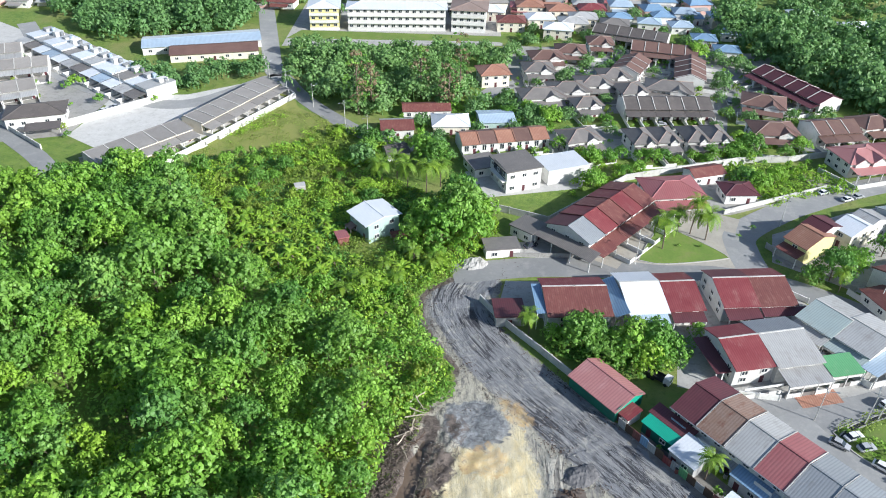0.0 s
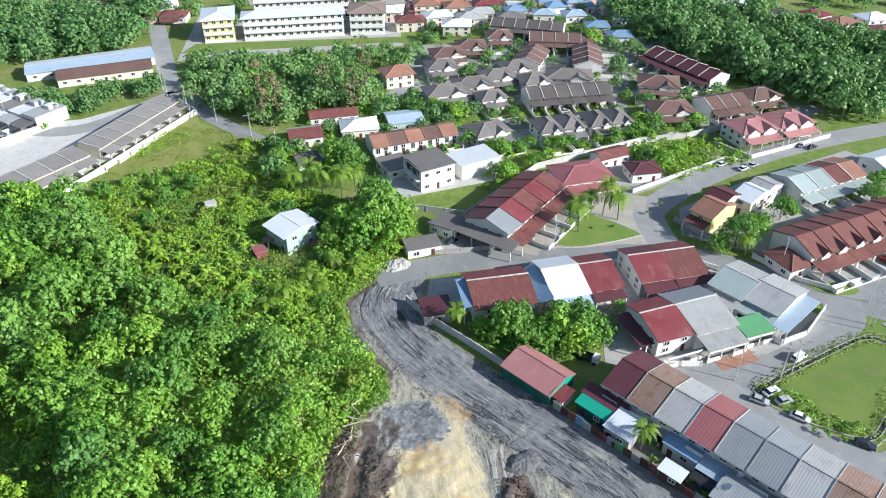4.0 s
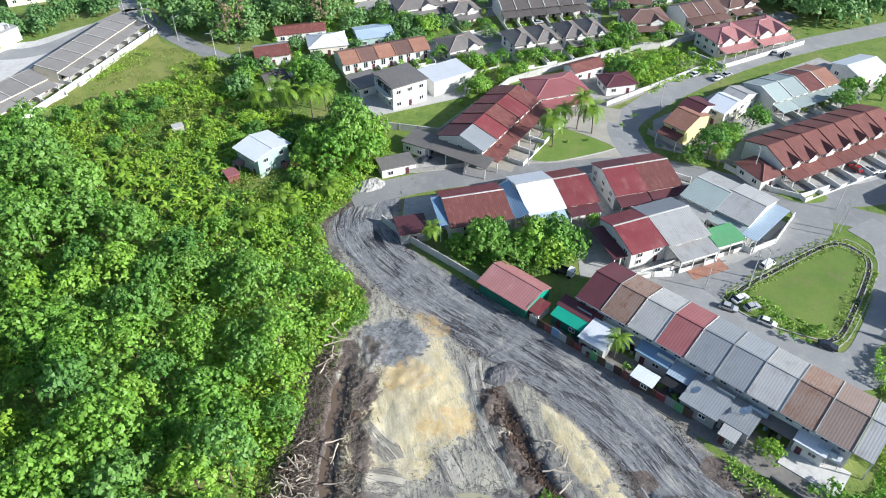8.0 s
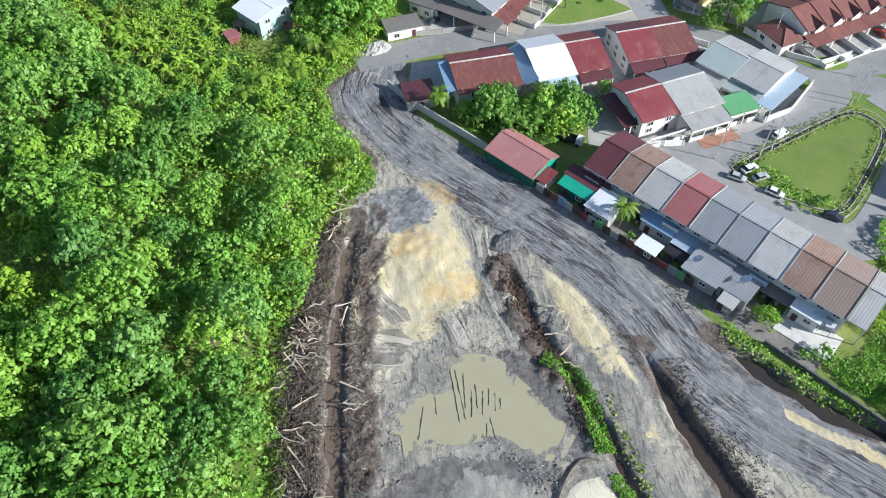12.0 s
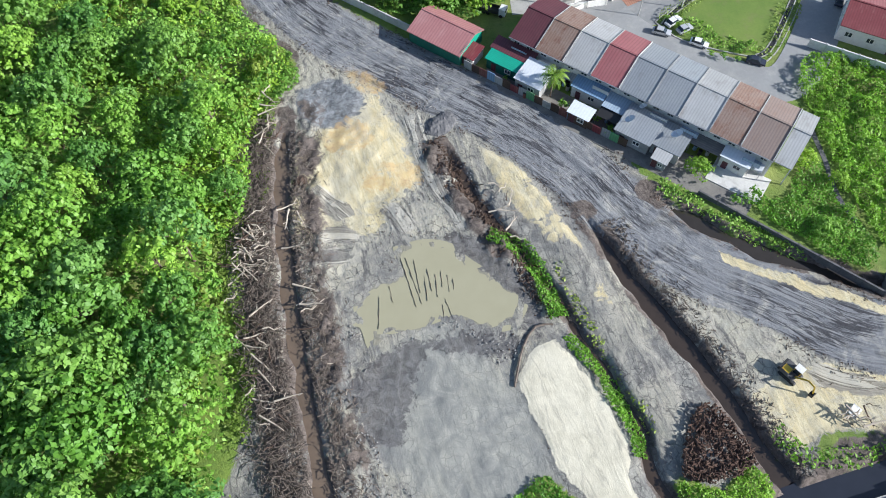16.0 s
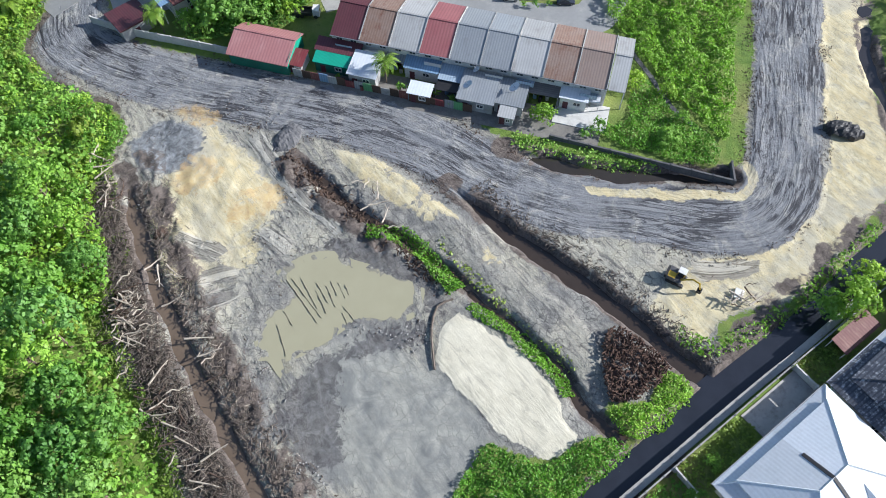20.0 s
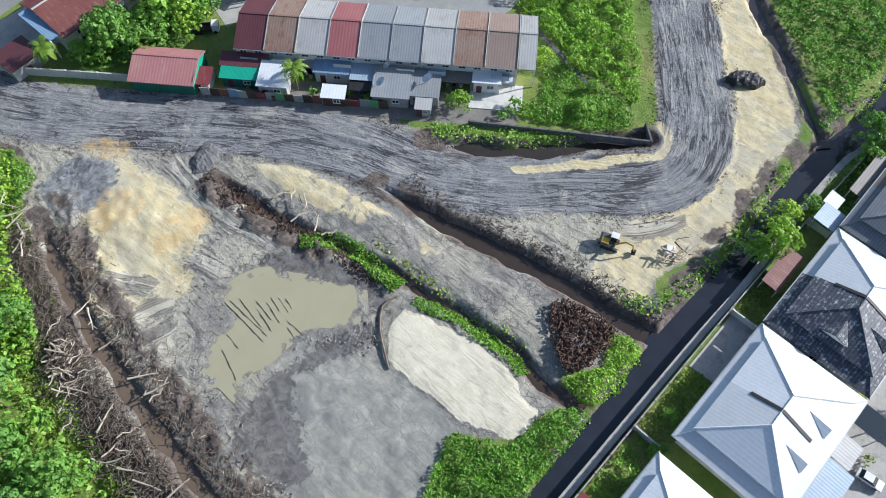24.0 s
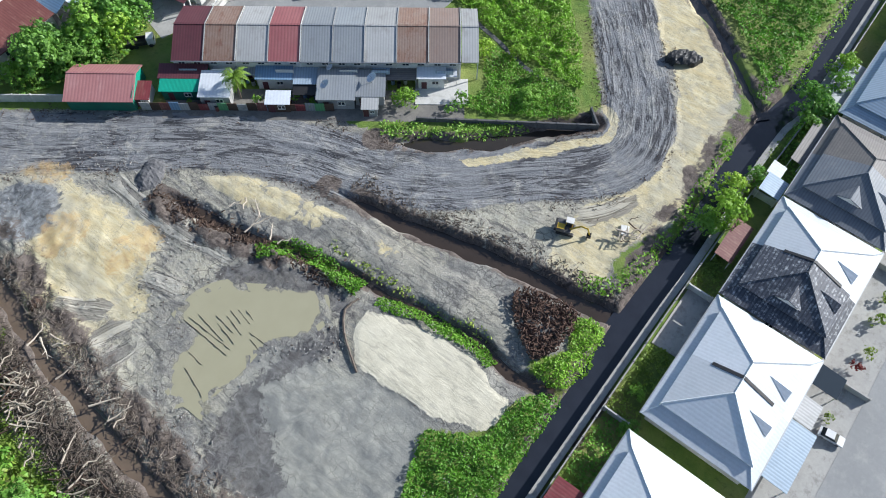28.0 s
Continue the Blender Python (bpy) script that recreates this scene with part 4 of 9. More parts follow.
def carport_front(th, x0, x1, y, gate=0.35, high=1.0):
    """A low white wall with a gap for the gate, and a fascia over it, before a carport."""
    u = x0 + (x1 - x0) * (0.5 - gate / 2)
    v = x0 + (x1 - x0) * (0.5 + gate / 2)
    for a, b in ((x0, u), (v, x1)):
        part("front_wall", Shape().box(a, y - 0.08, -0.1, b, y + 0.08, high), MAT["white_wall"], th)
    part("gate", Shape().box(u + 0.03, y - 0.03, 0.05, v - 0.03, y + 0.03, high * 0.95), MAT["slate_roof"], th)
    part("fascia", Shape().box(x0, y - 0.06, 2.15, x1, y + 0.06, 2.6), MAT["white_wall"], th)


def front_gable(th, u, wide, d, h, rise, mat, wall="white_wall"):
    """A cross gable over the front of a house, with its white face."""
    ya, yb, top = -d / 2 - 0.9, -d * 0.1, h + rise * 0.72
    gr = Shape().slab([(u - wide / 2, ya, h - 0.1), (u, ya, top), (u, yb, top), (u - wide / 2, yb, h - 0.1)][::-1], 0.1)
    gr.slab([(u, ya, top), (u + wide / 2, ya, h - 0.1), (u + wide / 2, yb, h - 0.1), (u, yb, top)][::-1], 0.1)
    part("gable_roof", gr, MAT[mat], th)
    k = wide * 0.42
    part("gable_wall", Shape().add([(u - k, ya + 0.3, h - 1.2), (u + k, ya + 0.3, h - 1.2), (u + k, ya + 0.3, h - 0.1), (u, ya + 0.3, top - 0.2), (u - k, ya + 0.3, h - 0.1), (u - k, -d / 2, h - 1.2), (u + k, -d / 2, h - 1.2), (u + k, -d / 2, h - 0.1), (u, -d / 2, top - 0.2), (u - k, -d / 2, h - 0.1)], [(0, 1, 2, 3, 4), (9, 8, 7, 6, 5), (0, 5, 6, 1), (1, 6, 7, 2), (2, 7, 8, 3), (3, 8, 9, 4), (4, 9, 5, 0)]), MAT[wall], th)


def house(name, label, x, y, turn, w, d, h, roof="gable", rise=1.8, over=0.6, roof_mat="brown_roof", roof_mat2=None, wall="white_wall", storeys=1, every=3.0, ridge=0.5, windows=True, group="", fronts=(0, 1, 2, 3), category="house", cap=None, z=0.0):
    th = thing(name, label, category, x, y, z, turn, group)
    h, rise = (h * 0.8, rise * 0.85) if y > 165 else (h * 0.86, rise * 0.92)
    if roof == "gable":
        walls(th, w, d, h, MAT[wall], rise, ridge)
        gable_roof(th, w, d, h, rise, over, (MAT[roof_mat], MAT[roof_mat2 or roof_mat]), ridge=ridge, cap=MAT[cap] if cap else None)
    elif roof == "hip":
        walls(th, w, d, h, MAT[wall])
        hip_roof(th, w, d, h, rise, over, MAT[roof_mat], cap=MAT[cap] if cap else None)
    else:
        walls(th, w, d, h, MAT[wall])
        s = Shape().slab([(-w / 2 - over, -d / 2 - over, h + 0.25 + (rise if roof == "shed" else 0)), (w / 2 + over, -d / 2 - over, h + 0.25 + (rise if roof == "shed" else 0)), (w / 2 + over, d / 2 + over, h + 0.25), (-w / 2 - over, d / 2 + over, h + 0.25)], 0.25)
        part("roof", s, MAT[roof_mat], th)
    if windows:
        facade_windows(th, w, d, storeys, every, fronts, base=1.3 if storeys == 2 else 0.5 * h, step=h - 2.4)
    return th


# ---- plants ----
def leaf_cloud(rng, centres, radii, count, size, squash=0.8, upper=-0.35):
    """Leaf quads in small tufts that stand out from lobes; arrays of corners and quads."""
    v = []
    for c, r in zip(centres, radii):
        k = int(count * r * r)
        tufts = max(5, int(k / 9))
        t = rng.normal(size=(5 * tufts, 3))
        t /= np.linalg.norm(t, axis=1)[:, None]
        t = t[t[:, 2] > upper][:tufts]
        reach = rng.uniform(0.70, 1.08, (len(t), 1))
        which = rng.integers(0, len(t), k)
        d = rng.normal(size=(k, 3)) + 1.1 * t[which] + [0, 0, 0.5]
        d /= np.linalg.norm(d, axis=1)[:, None]
        tuft = 0.36 * r + 0.10
        p = c + (t[which] * r * reach[which] + d * tuft * rng.uniform(0.55, 1.0, (k, 1))) * [1, 1, squash]
        nrm = d + 0.35 * t[which] + rng.normal(size=(k, 3)) * 0.26
        nrm /= np.linalg.norm(nrm, axis=1)[:, None]
        a = np.cross(nrm, rng.normal(size=(k, 3)))
        a /= np.linalg.norm(a, axis=1)[:, None] + 1e-9
        b = np.cross(nrm, a)
        s = size * rng.uniform(0.6, 1.3, (k, 1))
        drop = np.array([0, 0, -0.25]) * s
        v.append(np.stack([p - a * s * 0.55, p - b * s * 0.36, p + a * s * 0.55 + drop, p + b * s * 0.36], 1))
    v = np.concatenate(v)
    return v.reshape(-1, 3), np.arange(4 * len(v)).reshape(-1, 4)


def crown_mesh(seed, radius, height, lobes, count, size, mat, spread=0.62):
    """A crown of many lobes of leaves, with its base at height."""
    rng = np.random.default_rng(seed)
    centres, radii = [], []
    for i in range(lobes):
        a, q = rng.uniform(0, 2 * math.pi), math.sqrt(rng.uniform(0, 1))
        r = radius * rng.uniform(0.17, 0.42)
        centres.append([math.cos(a) * q * radius * spread, math.sin(a) * q * radius * spread, height + radius * (0.25 + 0.95 * (1 - q * q) * rng.uniform(0.45, 1.15))])
        radii.append(r)
    v, f = leaf_cloud(rng, np.array(centres), radii, count, size)
    return np_mesh("crown", v, f, mat)


def trunk_mesh(seed, height, radius, limbs=5, mat="bark"):
    rng = random.Random(seed)
    s = Shape()
    s.rod((0, 0, -0.3), (rng.uniform(-0.2, 0.2), rng.uniform(-0.2, 0.2), height), radius, radius * 0.6)
    for i in range(limbs):
        a, k = 2 * math.pi * i / limbs + rng.uniform(-0.4, 0.4), rng.uniform(0.6, 1.0)
        reach = rng.uniform(1.2, 2.4)
        s.rod((0, 0, height * k * 0.95), (reach * math.cos(a), reach * math.sin(a), height * k + rng.uniform(0.8, 1.8)), radius * 0.45, radius * 0.12, 5)
    return s.mesh("trunk", MAT[mat])


TREES = {}


def tree_kind(key, label, radius, height, lobes, count, size, mat, trunk=0.2, category="tree", spread=0.62):
    th = thing(key, label, category, 0, 0, -50)
    if category == "tree":
        part("trunk", trunk_mesh(len(TREES), height + radius * 0.3, trunk), None, th)
    part("crown", crown_mesh(100 + len(TREES), radius, height, lobes, count, size, MAT[mat], spread), None, th)
    TREES.setdefault(category, []).append(th)
    return th


def palm_kind(key, label, height, fronds, reach, mat="palm_leaf", category="palm", wide=0.7):
    th = thing(key, label, category, 0, 0, -50)
    s = Shape()
    bend = 0.6
    pts = [Vector((bend * (i / 6) ** 2, 0, height * i / 6 - 0.3 * (i == 0))) for i in range(7)]
    for a, b in zip(pts[:-1], pts[1:]):
        s.rod(a, b, 0.17, 0.15)
    part("trunk", s, MAT["bark"], th)
    f = Shape()
    steps = 7
    cuts, gap = (2, 0.97) if key == "banana_plant" else (6, 0.55)
    for i in range(steps):
        u0, u1 = i / steps, (i + 1) / steps
        def at(u):
            return Vector((reach * (u - 0.18 * u * u), 0, reach * (0.70 * u - 1.15 * u * u)))
        wide0, wide1 = wide * math.sin(math.pi * (0.12 + 0.86 * u0)), wide * math.sin(math.pi * (0.12 + 0.86 * u1))
        p, q = at(u0), at(u1)
        for side in (-1, 1):
            for j in range(cuts):
                r0, r1 = p.lerp(q, j / cuts), p.lerp(q, (j + gap) / cuts)
                wd = wide0 + (wide1 - wide0) * j / cuts
                tip = Vector((0.35 * wd, side * wd, -0.35 * wd))
                f.add([r0, r1, r1 + tip, r0 + tip * 0.92], [(0, 1, 2, 3)])
    frond = f.mesh("frond", MAT[mat])
    rng = random.Random(fronds)
    for i in range(fronds):
        part("frond", frond, None, th, m=Matrix.Translation((bend, 0, height)) @ pose(0, 0, 0, 0, rng.uniform(-42, 30) if key != "banana_plant" else rng.uniform(-62, -20), 360 * i / fronds * 2.4))
    TREES.setdefault(category, []).append(th)
    return th


JUNGLE = "dense broadleaf jungle tree with a rounded green crown"
tree_kind("jungle_tree", JUNGLE, 4.6, 3.4, 34, 34, 0.50, "leaf", spread=0.76)
tree_kind("jungle_tree", JUNGLE, 4.0, 3.8, 28, 38, 0.46, "leaf", spread=0.76)
tree_kind("jungle_tree", "jungle tree with a light yellow-green crown", 4.2, 2.8, 28, 36, 0.50, "leaf_yellow", spread=0.80)
tree_kind("jungle_tree", "dark green jungle tree with a dense crown", 5.0, 3.8, 34, 30, 0.54, "leaf_dark", spread=0.76)
tree_kind("jungle_tree", "tall jungle tree with a blue-green crown", 3.9, 4.6, 26, 36, 0.48, "leaf_blue", spread=0.74)
tree_kind("bush", "low leafy bush in the scrub", 1.7, 0.2, 9, 110, 0.36, "scrub_leaf", 0.08, "bush")
tree_kind("bush", "low green bush with dense leaves", 1.5, 0.2, 8, 120, 0.36, "leaf", 0.08, "bush")
palm_kind("coconut_palm", "coconut palm with arching fronds", 7.2, 26, 4.4, wide=0.72)
palm_kind("young_palm", "short palm with drooping fronds", 2.6, 17, 2.7, wide=0.5)
palm_kind("banana_plant", "banana plant with broad green leaves", 1.5, 9, 2.0, "leaf_yellow", wide=0.36)


def vine_tree(x, y, height, seed):
    """A tall old tree hung with brown and green creepers from the top to the ground."""
    rng = np.random.default_rng(seed)
    th = thing("vine_tree", "tall tree hung with brown-green creepers", "tree", x, y)
    part("trunk", trunk_mesh(seed, height * 0.8, 0.3, 7), None, th)
    k = 34
    up = rng.uniform(0.15, 1.0, k) * height
    a, q = rng.uniform(0, 2 * math.pi, k), rng.uniform(0.2, 1.0, k) * (1.2 + 2.2 * np.sin(math.pi * up / height)) * height / 14
    c = np.stack([np.cos(a) * q, np.sin(a) * q, up], -1)
    for name, mat, sel in (("crown", "leaf_dark", c[: k // 2]), ("creeper", "dry_leaf", c[k // 2:])):
        v, f = leaf_cloud(rng, sel, rng.uniform(0.7, 1.4, len(sel)), 40, 0.5)
        part(name, np_mesh(name, v, f, MAT[mat]), None, th)


def put(kind, index, x, y, size=1.0, turn=None, z=0.0, label="", group="", name=""):
    src = TREES[kind][index]
    ob = copy_thing(src, pose(x, y, z, 0, 0, random.uniform(0, 360) if turn is None else turn))
    ob.scale = (size * random.uniform(0.92, 1.08), size * random.uniform(0.92, 1.08), size * random.uniform(0.85, 1.15))
    if name:
        ob.name = name
    return tagged(ob, label, "", group)


def wood(name, label, places, weights=(3, 3, 1, 4, 2), size=(0.9, 1.4), seed=1):
    """An uncounted stand of trees as one mesh: crowns thinned to larger leaves, on straight trunks."""
    rng = np.random.default_rng(seed)
    crowns = []
    for th in TREES["tree"]:
        me = [c for c in th.children if c.name.startswith("crown")][0].data
        v = np.zeros(len(me.vertices) * 3, np.float32)
        me.vertices.foreach_get("co", v)
        q = v.reshape(-1, 4, 3)[::3]
        c = q.mean(1, keepdims=True)
        crowns.append(c + (q - c) * 1.6)
    out = []
    for x, y in places:
        q = crowns[rng.choice(5, p=np.array(weights) / sum(weights))]
        a, s = rng.uniform(0, 2 * math.pi), rng.uniform(*size)
        m = np.array([[math.cos(a), -math.sin(a), 0], [math.sin(a), math.cos(a), 0], [0, 0, 1]]) * s
        out.append(q @ m.T + [x, y, -3.2 * s])
        for k in range(4):
            t0, t1 = math.pi / 2 * k, math.pi / 2 * (k + 1)
            r = 0.22 * s
            out.append(np.array([[[x + r * math.cos(t0), y + r * math.sin(t0), -0.3], [x + r * math.cos(t1), y + r * math.sin(t1), -0.3], [x + r * 0.6 * math.cos(t1), y + r * 0.6 * math.sin(t1), 2.5 * s], [x + r * 0.6 * math.cos(t0), y + r * 0.6 * math.sin(t0), 2.5 * s]]]))
    v = np.concatenate(out)
    return tagged(new(name, np_mesh(name, v.reshape(-1, 3), np.arange(4 * len(v)).reshape(-1, 4), MAT["leaf_wood"])), label, "woodland", kind="stuff")


def thicket(name, label, places, size, mat, seed, index=0, category="undergrowth"):
    """Uncounted low shrubs over the ground as one mesh."""
    rng = np.random.default_rng(seed)
    me = [c for c in TREES["bush"][index].children if c.name.startswith("crown")][0].data
    v = np.zeros(len(me.vertices) * 3, np.float32)
    me.vertices.foreach_get("co", v)
    q = v.reshape(-1, 4, 3)[::2]
    mid = q.mean(1, keepdims=True)
    q = mid + (q - mid) * 1.35
    out = []
    for x, y in places:
        a, s = rng.uniform(0, 2 * math.pi), rng.uniform(*size)
        m = np.array([[math.cos(a), -math.sin(a), 0], [math.sin(a), math.cos(a), 0], [0, 0, rng.uniform(0.7, 1.4)]]) * s
        out.append(q @ m.T + [x, y, -0.1])
    v = np.concatenate(out)
    return tagged(new(name, np_mesh(name, v.reshape(-1, 3), np.arange(4 * len(v)).reshape(-1, 4), MAT[mat])), label, category, kind="stuff")


def scattered(seed, box, spacing, keep):
    """Places at about that spacing inside a box where keep(x, y) holds."""
    rng = random.Random(seed)
    x0, y0, x1, y1 = box
    out = []
    y, odd = y0, 0
    while y < y1:
        x = x0 + (spacing / 2 if odd else 0)
        while x < x1:
            px, py = x + rng.uniform(-0.42, 0.42) * spacing, y + rng.uniform(-0.42, 0.42) * spacing
            if keep(px, py):
                out.append((px, py))
            x += spacing
        y += spacing * 0.87
        odd ^= 1
    return out


def inside(px, py, outline):
    return depth_in(np.array([px]), np.array([py]), outline)[0]


def foliage_carpet(name, label, seed, outline, per_m2, size, low, high, mat, lump=6.0, category="undergrowth", lean=0.7, margin=0.0, patchy=-2.0):
    """Uncounted low growth over an outline as one mesh of leaves."""
    rng = np.random.default_rng(seed)
    lo, hi = outline.min(0), outline.max(0)
    k = int((hi - lo).prod() * per_m2)
    x, y = rng.uniform(lo[0], hi[0], k), rng.uniform(lo[1], hi[1], k)
    ok = depth_in(x, y, outline) + 0.8 * rough(x, y, 3, seed) > margin
    ok &= rough(x, y, 11, seed + 7, 3) + rng.normal(0, 0.08, k) > patchy
    x, y = x[ok], y[ok]
    k = len(x)
    z = ground_height(x, y) + low + (high - low) * np.clip(0.5 + 0.9 * rough(x, y, lump, seed + 1, 3), 0, 1) * rng.uniform(0.75, 1.0, k)
    p = np.stack([x, y, z], -1)
    nrm = np.stack([rng.normal(0, lean, k), rng.normal(0, lean, k), np.ones(k)], -1)
    nrm /= np.linalg.norm(nrm, axis=1)[:, None]
    a = np.cross(nrm, rng.normal(size=(k, 3)))
    a /= np.linalg.norm(a, axis=1)[:, None]
    b = np.cross(nrm, a)
    s = size * rng.uniform(0.6, 1.4, (k, 1))
    v = np.stack([p - a * s * 0.55, p - b * s * 0.3, p + a * s * 0.55 - [0, 0, 0.1], p + b * s * 0.3], 1).reshape(-1, 3)
    me = np_mesh(name, v, np.arange(4 * k).reshape(-1, 4), MAT[mat])
    return tagged(new(name, me), label, category, kind="stuff")


def yard_wall(th, w, d, reach=7.5, high=1.1):
    """The low wall round a front yard, open at the gate."""
    y0, y1, t = -d / 2 - 0.1, -d / 2 - reach, 0.14
    s = Shape().box(-w / 2, y1 + t, -0.2, -w / 2 + t, y0, high).box(w / 2 - t, y1 + t, -0.2, w / 2, y0, high)
    s.box(-w / 2, y1, -0.2, -w * 0.1, y1 + t, high).box(-w * 0.1, y1, -0.2, w / 2, y1 + t, 0.35 * high)
    part("yard_wall", s, MAT["white_wall"], th)


def terrace(label, x, y, turn, n, w, d, h, rise, mats, wall="white_wall", porch="", storeys=2, strip_mat="pale_concrete", group="terrace", roof_end=-0.03, both=True, ridge=0.5, gables=False, reach=7.5):
    """A row of n equal houses, each a thing of its own, with party strips on the roof."""
    ca, sa = math.cos(radians(turn)), math.sin(radians(turn))
    h, rise = (h * 0.78, rise * 0.85) if y > 165 else (h, rise)
    for i in range(n):
        s = (i + 0.5 - n / 2) * w
        mname = mats[i % len(mats)]
        th = thing("terrace_house", label, "house", x + ca * s, y + sa * s, 0, turn, group)
        walls(th, w - 0.02, d, h, MAT[wall], rise, ridge)
        gable_roof(th, w, d, h, rise, 0.6, (MAT[mname], MAT[mname]), end=roof_end, ridge=ridge)
        yr = -d / 2 + d * ridge
        g, gb = rise / (d * ridge), rise / (d * (1 - ridge))
        p = Shape()
        for y0, z0, y1, z1 in ((-d / 2 - 0.6, h - 0.6 * g + 0.14, yr, h + rise + 0.14), (yr, h + rise + 0.14, d / 2 + 0.6, h - 0.6 * gb + 0.14)):
            a, b = Vector((-w / 2 + 0.12, y0, z0)), Vector((-w / 2 + 0.12, y1, z1))
            p.add([a + Vector((-0.11, 0, 0)), a + Vector((0.11, 0, 0)), b + Vector((0.11, 0, 0)), b + Vector((-0.11, 0, 0)), a + Vector((-0.11, 0, 0.12)), a + Vector((0.11, 0, 0.12)), b + Vector((0.11, 0, 0.12)), b + Vector((-0.11, 0, 0.12))], [(3, 2, 1, 0), (4, 5, 6, 7), (0, 1, 5, 4), (1, 2, 6, 5), (2, 3, 7, 6), (3, 0, 4, 7)])
        part("party_strip", p, MAT[strip_mat], th)
        for s_ in range(storeys):
            up = 1.3 + (h - 2.4) * s_
            add_window(th, -w * 0.22, -d / 2 - 0.01, up, 0, w * 0.3, 1.2)
            if s_:
                add_window(th, w * 0.22, -d / 2 - 0.01, up, 0, w * 0.3, 1.2)
            if both:
                add_window(th, w * 0.2, d / 2 + 0.01, up, 180, w * 0.3, 1.2)
        add_door(th, w * 0.22, -d / 2 - 0.01, 0.02, 0)
        if porch:
            lean_to(th, -w / 2 + 0.05, w / 2 - 0.05, -d / 2, min(3.2, h - 0.6), -d / 2 - 3.6, min(2.7, h - 1.1), porch, 2)
        if gables:
            front_gable(th, w * 0.2, w * 0.54, d, h, rise * 0.85, mname, wall)
        yard_wall(th, w, d, reach)


# ---- paved ground ----
LANE = spline([(2, 121), (10, 122.5), (20, 124), (34, 124.2), (46, 122.5), (58, 122.5), (70, 119.5), (80, 113), (90, 104), (100, 97), (125, 80)])
strip("road", LANE, 3.4, 0.05, MAT["asphalt"], "grey asphalt estate road", "road")
AVENUE = spline([(66, 121), (66, 132), (68, 139), (78, 147), (90, 154), (110, 163), (135, 170), (170, 177), (230, 190)])
strip("road", AVENUE, 3.6, 0.054, MAT["asphalt"], "grey asphalt estate road", "road")
CROSS = spline([(34, 126), (41, 136), (49, 146), (56, 149), (62, 145), (68, 142)])
strip("road", CROSS, 3.4, 0.058, MAT["gravel_road"], "pale worn lane past the terrace", "road")
SOUTH = spline([(94, 106), (91, 97), (84, 92), (76, 86.5), (66, 84), (58, 84.5), (52, 88)])
strip("road", SOUTH, 3.8, 0.062, MAT["asphalt"], "grey asphalt estate road", "road")
LOOP = spline([(57, 84), (61, 76), (68.5, 67.5), (77, 61.5), (86, 67), (97, 79), (102, 88), (100, 95)])
strip("road", LOOP, 3.8, 0.066, MAT["asphalt"], "grey asphalt road round the green", "road")
EASTRD = spline([(88, 108), (104, 103.5), (120, 106), (150, 114), (220, 130)])
strip("road", EASTRD, 3.6, 0.07, MAT["asphalt"], "grey asphalt estate road", "road")
for name, pts, half in (("road", [(-161, 274), (-126, 225), (-97, 206.5), (-77, 203.5), (-58, 224), (-55, 227), (-59, 236), (-73, 292), (-85, 340)], 3.2), ("road", [(-54, 227), (-44, 209.5), (-32.5, 195.3), (-20, 183), (-8, 178)], 2.6), ("road", [(-180, 182), (-146, 198), (-126, 184), (-106, 167), (-96, 155)], 2.6), ("road", [(100, 300), (98, 262), (91, 224), (82, 205), (77, 192), (70, 189.5), (40, 190)], 3.2), ("road", [(91, 192), (105, 183), (125, 184), (140, 190)], 2.8), ("road", [(58, 262), (54, 250), (44, 232), (20, 224), (10, 212)], 2.8)):
    strip(name, spline(pts, 2.0), half, 0.045 + 0.004 * (len(pts) % 7), MAT["asphalt"], "grey asphalt road between the houses", "road")
SOUTHRD = spline([(-10, -31), (30, -30), (60, -30), (130, -29)])
strip("road", SOUTHRD, 3.4, 0.05, MAT["asphalt"], "grey asphalt road before the bungalows", "road")
pad("lawn", [(63.8, 80.5), (69, 83), (91.5, 91), (96.2, 88), (95, 82), (79.5, 67.5), (75, 68.5), (66.5, 75)], 0.16, MAT["grass"], "mown grass green with a drain", "lawn", smooth=1.5)
pad("lawn", [(42, 127.4), (46, 135), (50, 140.5), (53.5, 139), (61.5, 130.4), (60, 128.4), (47.4, 126.2)], 0.16, MAT["grass"], "grass traffic island with palms", "lawn", smooth=1.5)
for pts_, name_ in (([(63.8, 80.5), (69, 83), (91.5, 91), (96.2, 88), (95, 82), (79.5, 67.5), (75, 68.5), (66.5, 75)], "green"), ([(42, 127.4), (46, 135), (50, 140.5), (53.5, 139), (61.5, 130.4), (60, 128.4), (47.4, 126.2)], "island")):
    loop_ = ring(pts_, 1.5)
    strip("kerb", np.vstack([loop_, loop_[:1]]), 0.1, 0.2, MAT["concrete"], f"stained concrete kerb round the {name_}", "kerb", 0.25)
pad("pavement", [(41, 90), (56, 86.5), (76, 88.5), (86, 98), (70, 117), (48, 119), (13, 119), (11, 110), (30, 104), (44, 102)], 0.03, MAT["concrete"], "concrete yards between the houses")
pad("pavement", [(36, 126), (64, 122.6), (69, 138), (68.6, 144), (60, 149), (50, 147.4)], 0.04, MAT["gravel_road"], "pale worn paving round the island")
pad("pavement", [(14, 132), (16, 127.5), (34, 127.5), (52, 148), (46, 156), (24, 136)], 0.03, MAT["concrete"], "concrete forecourt of the red terrace")
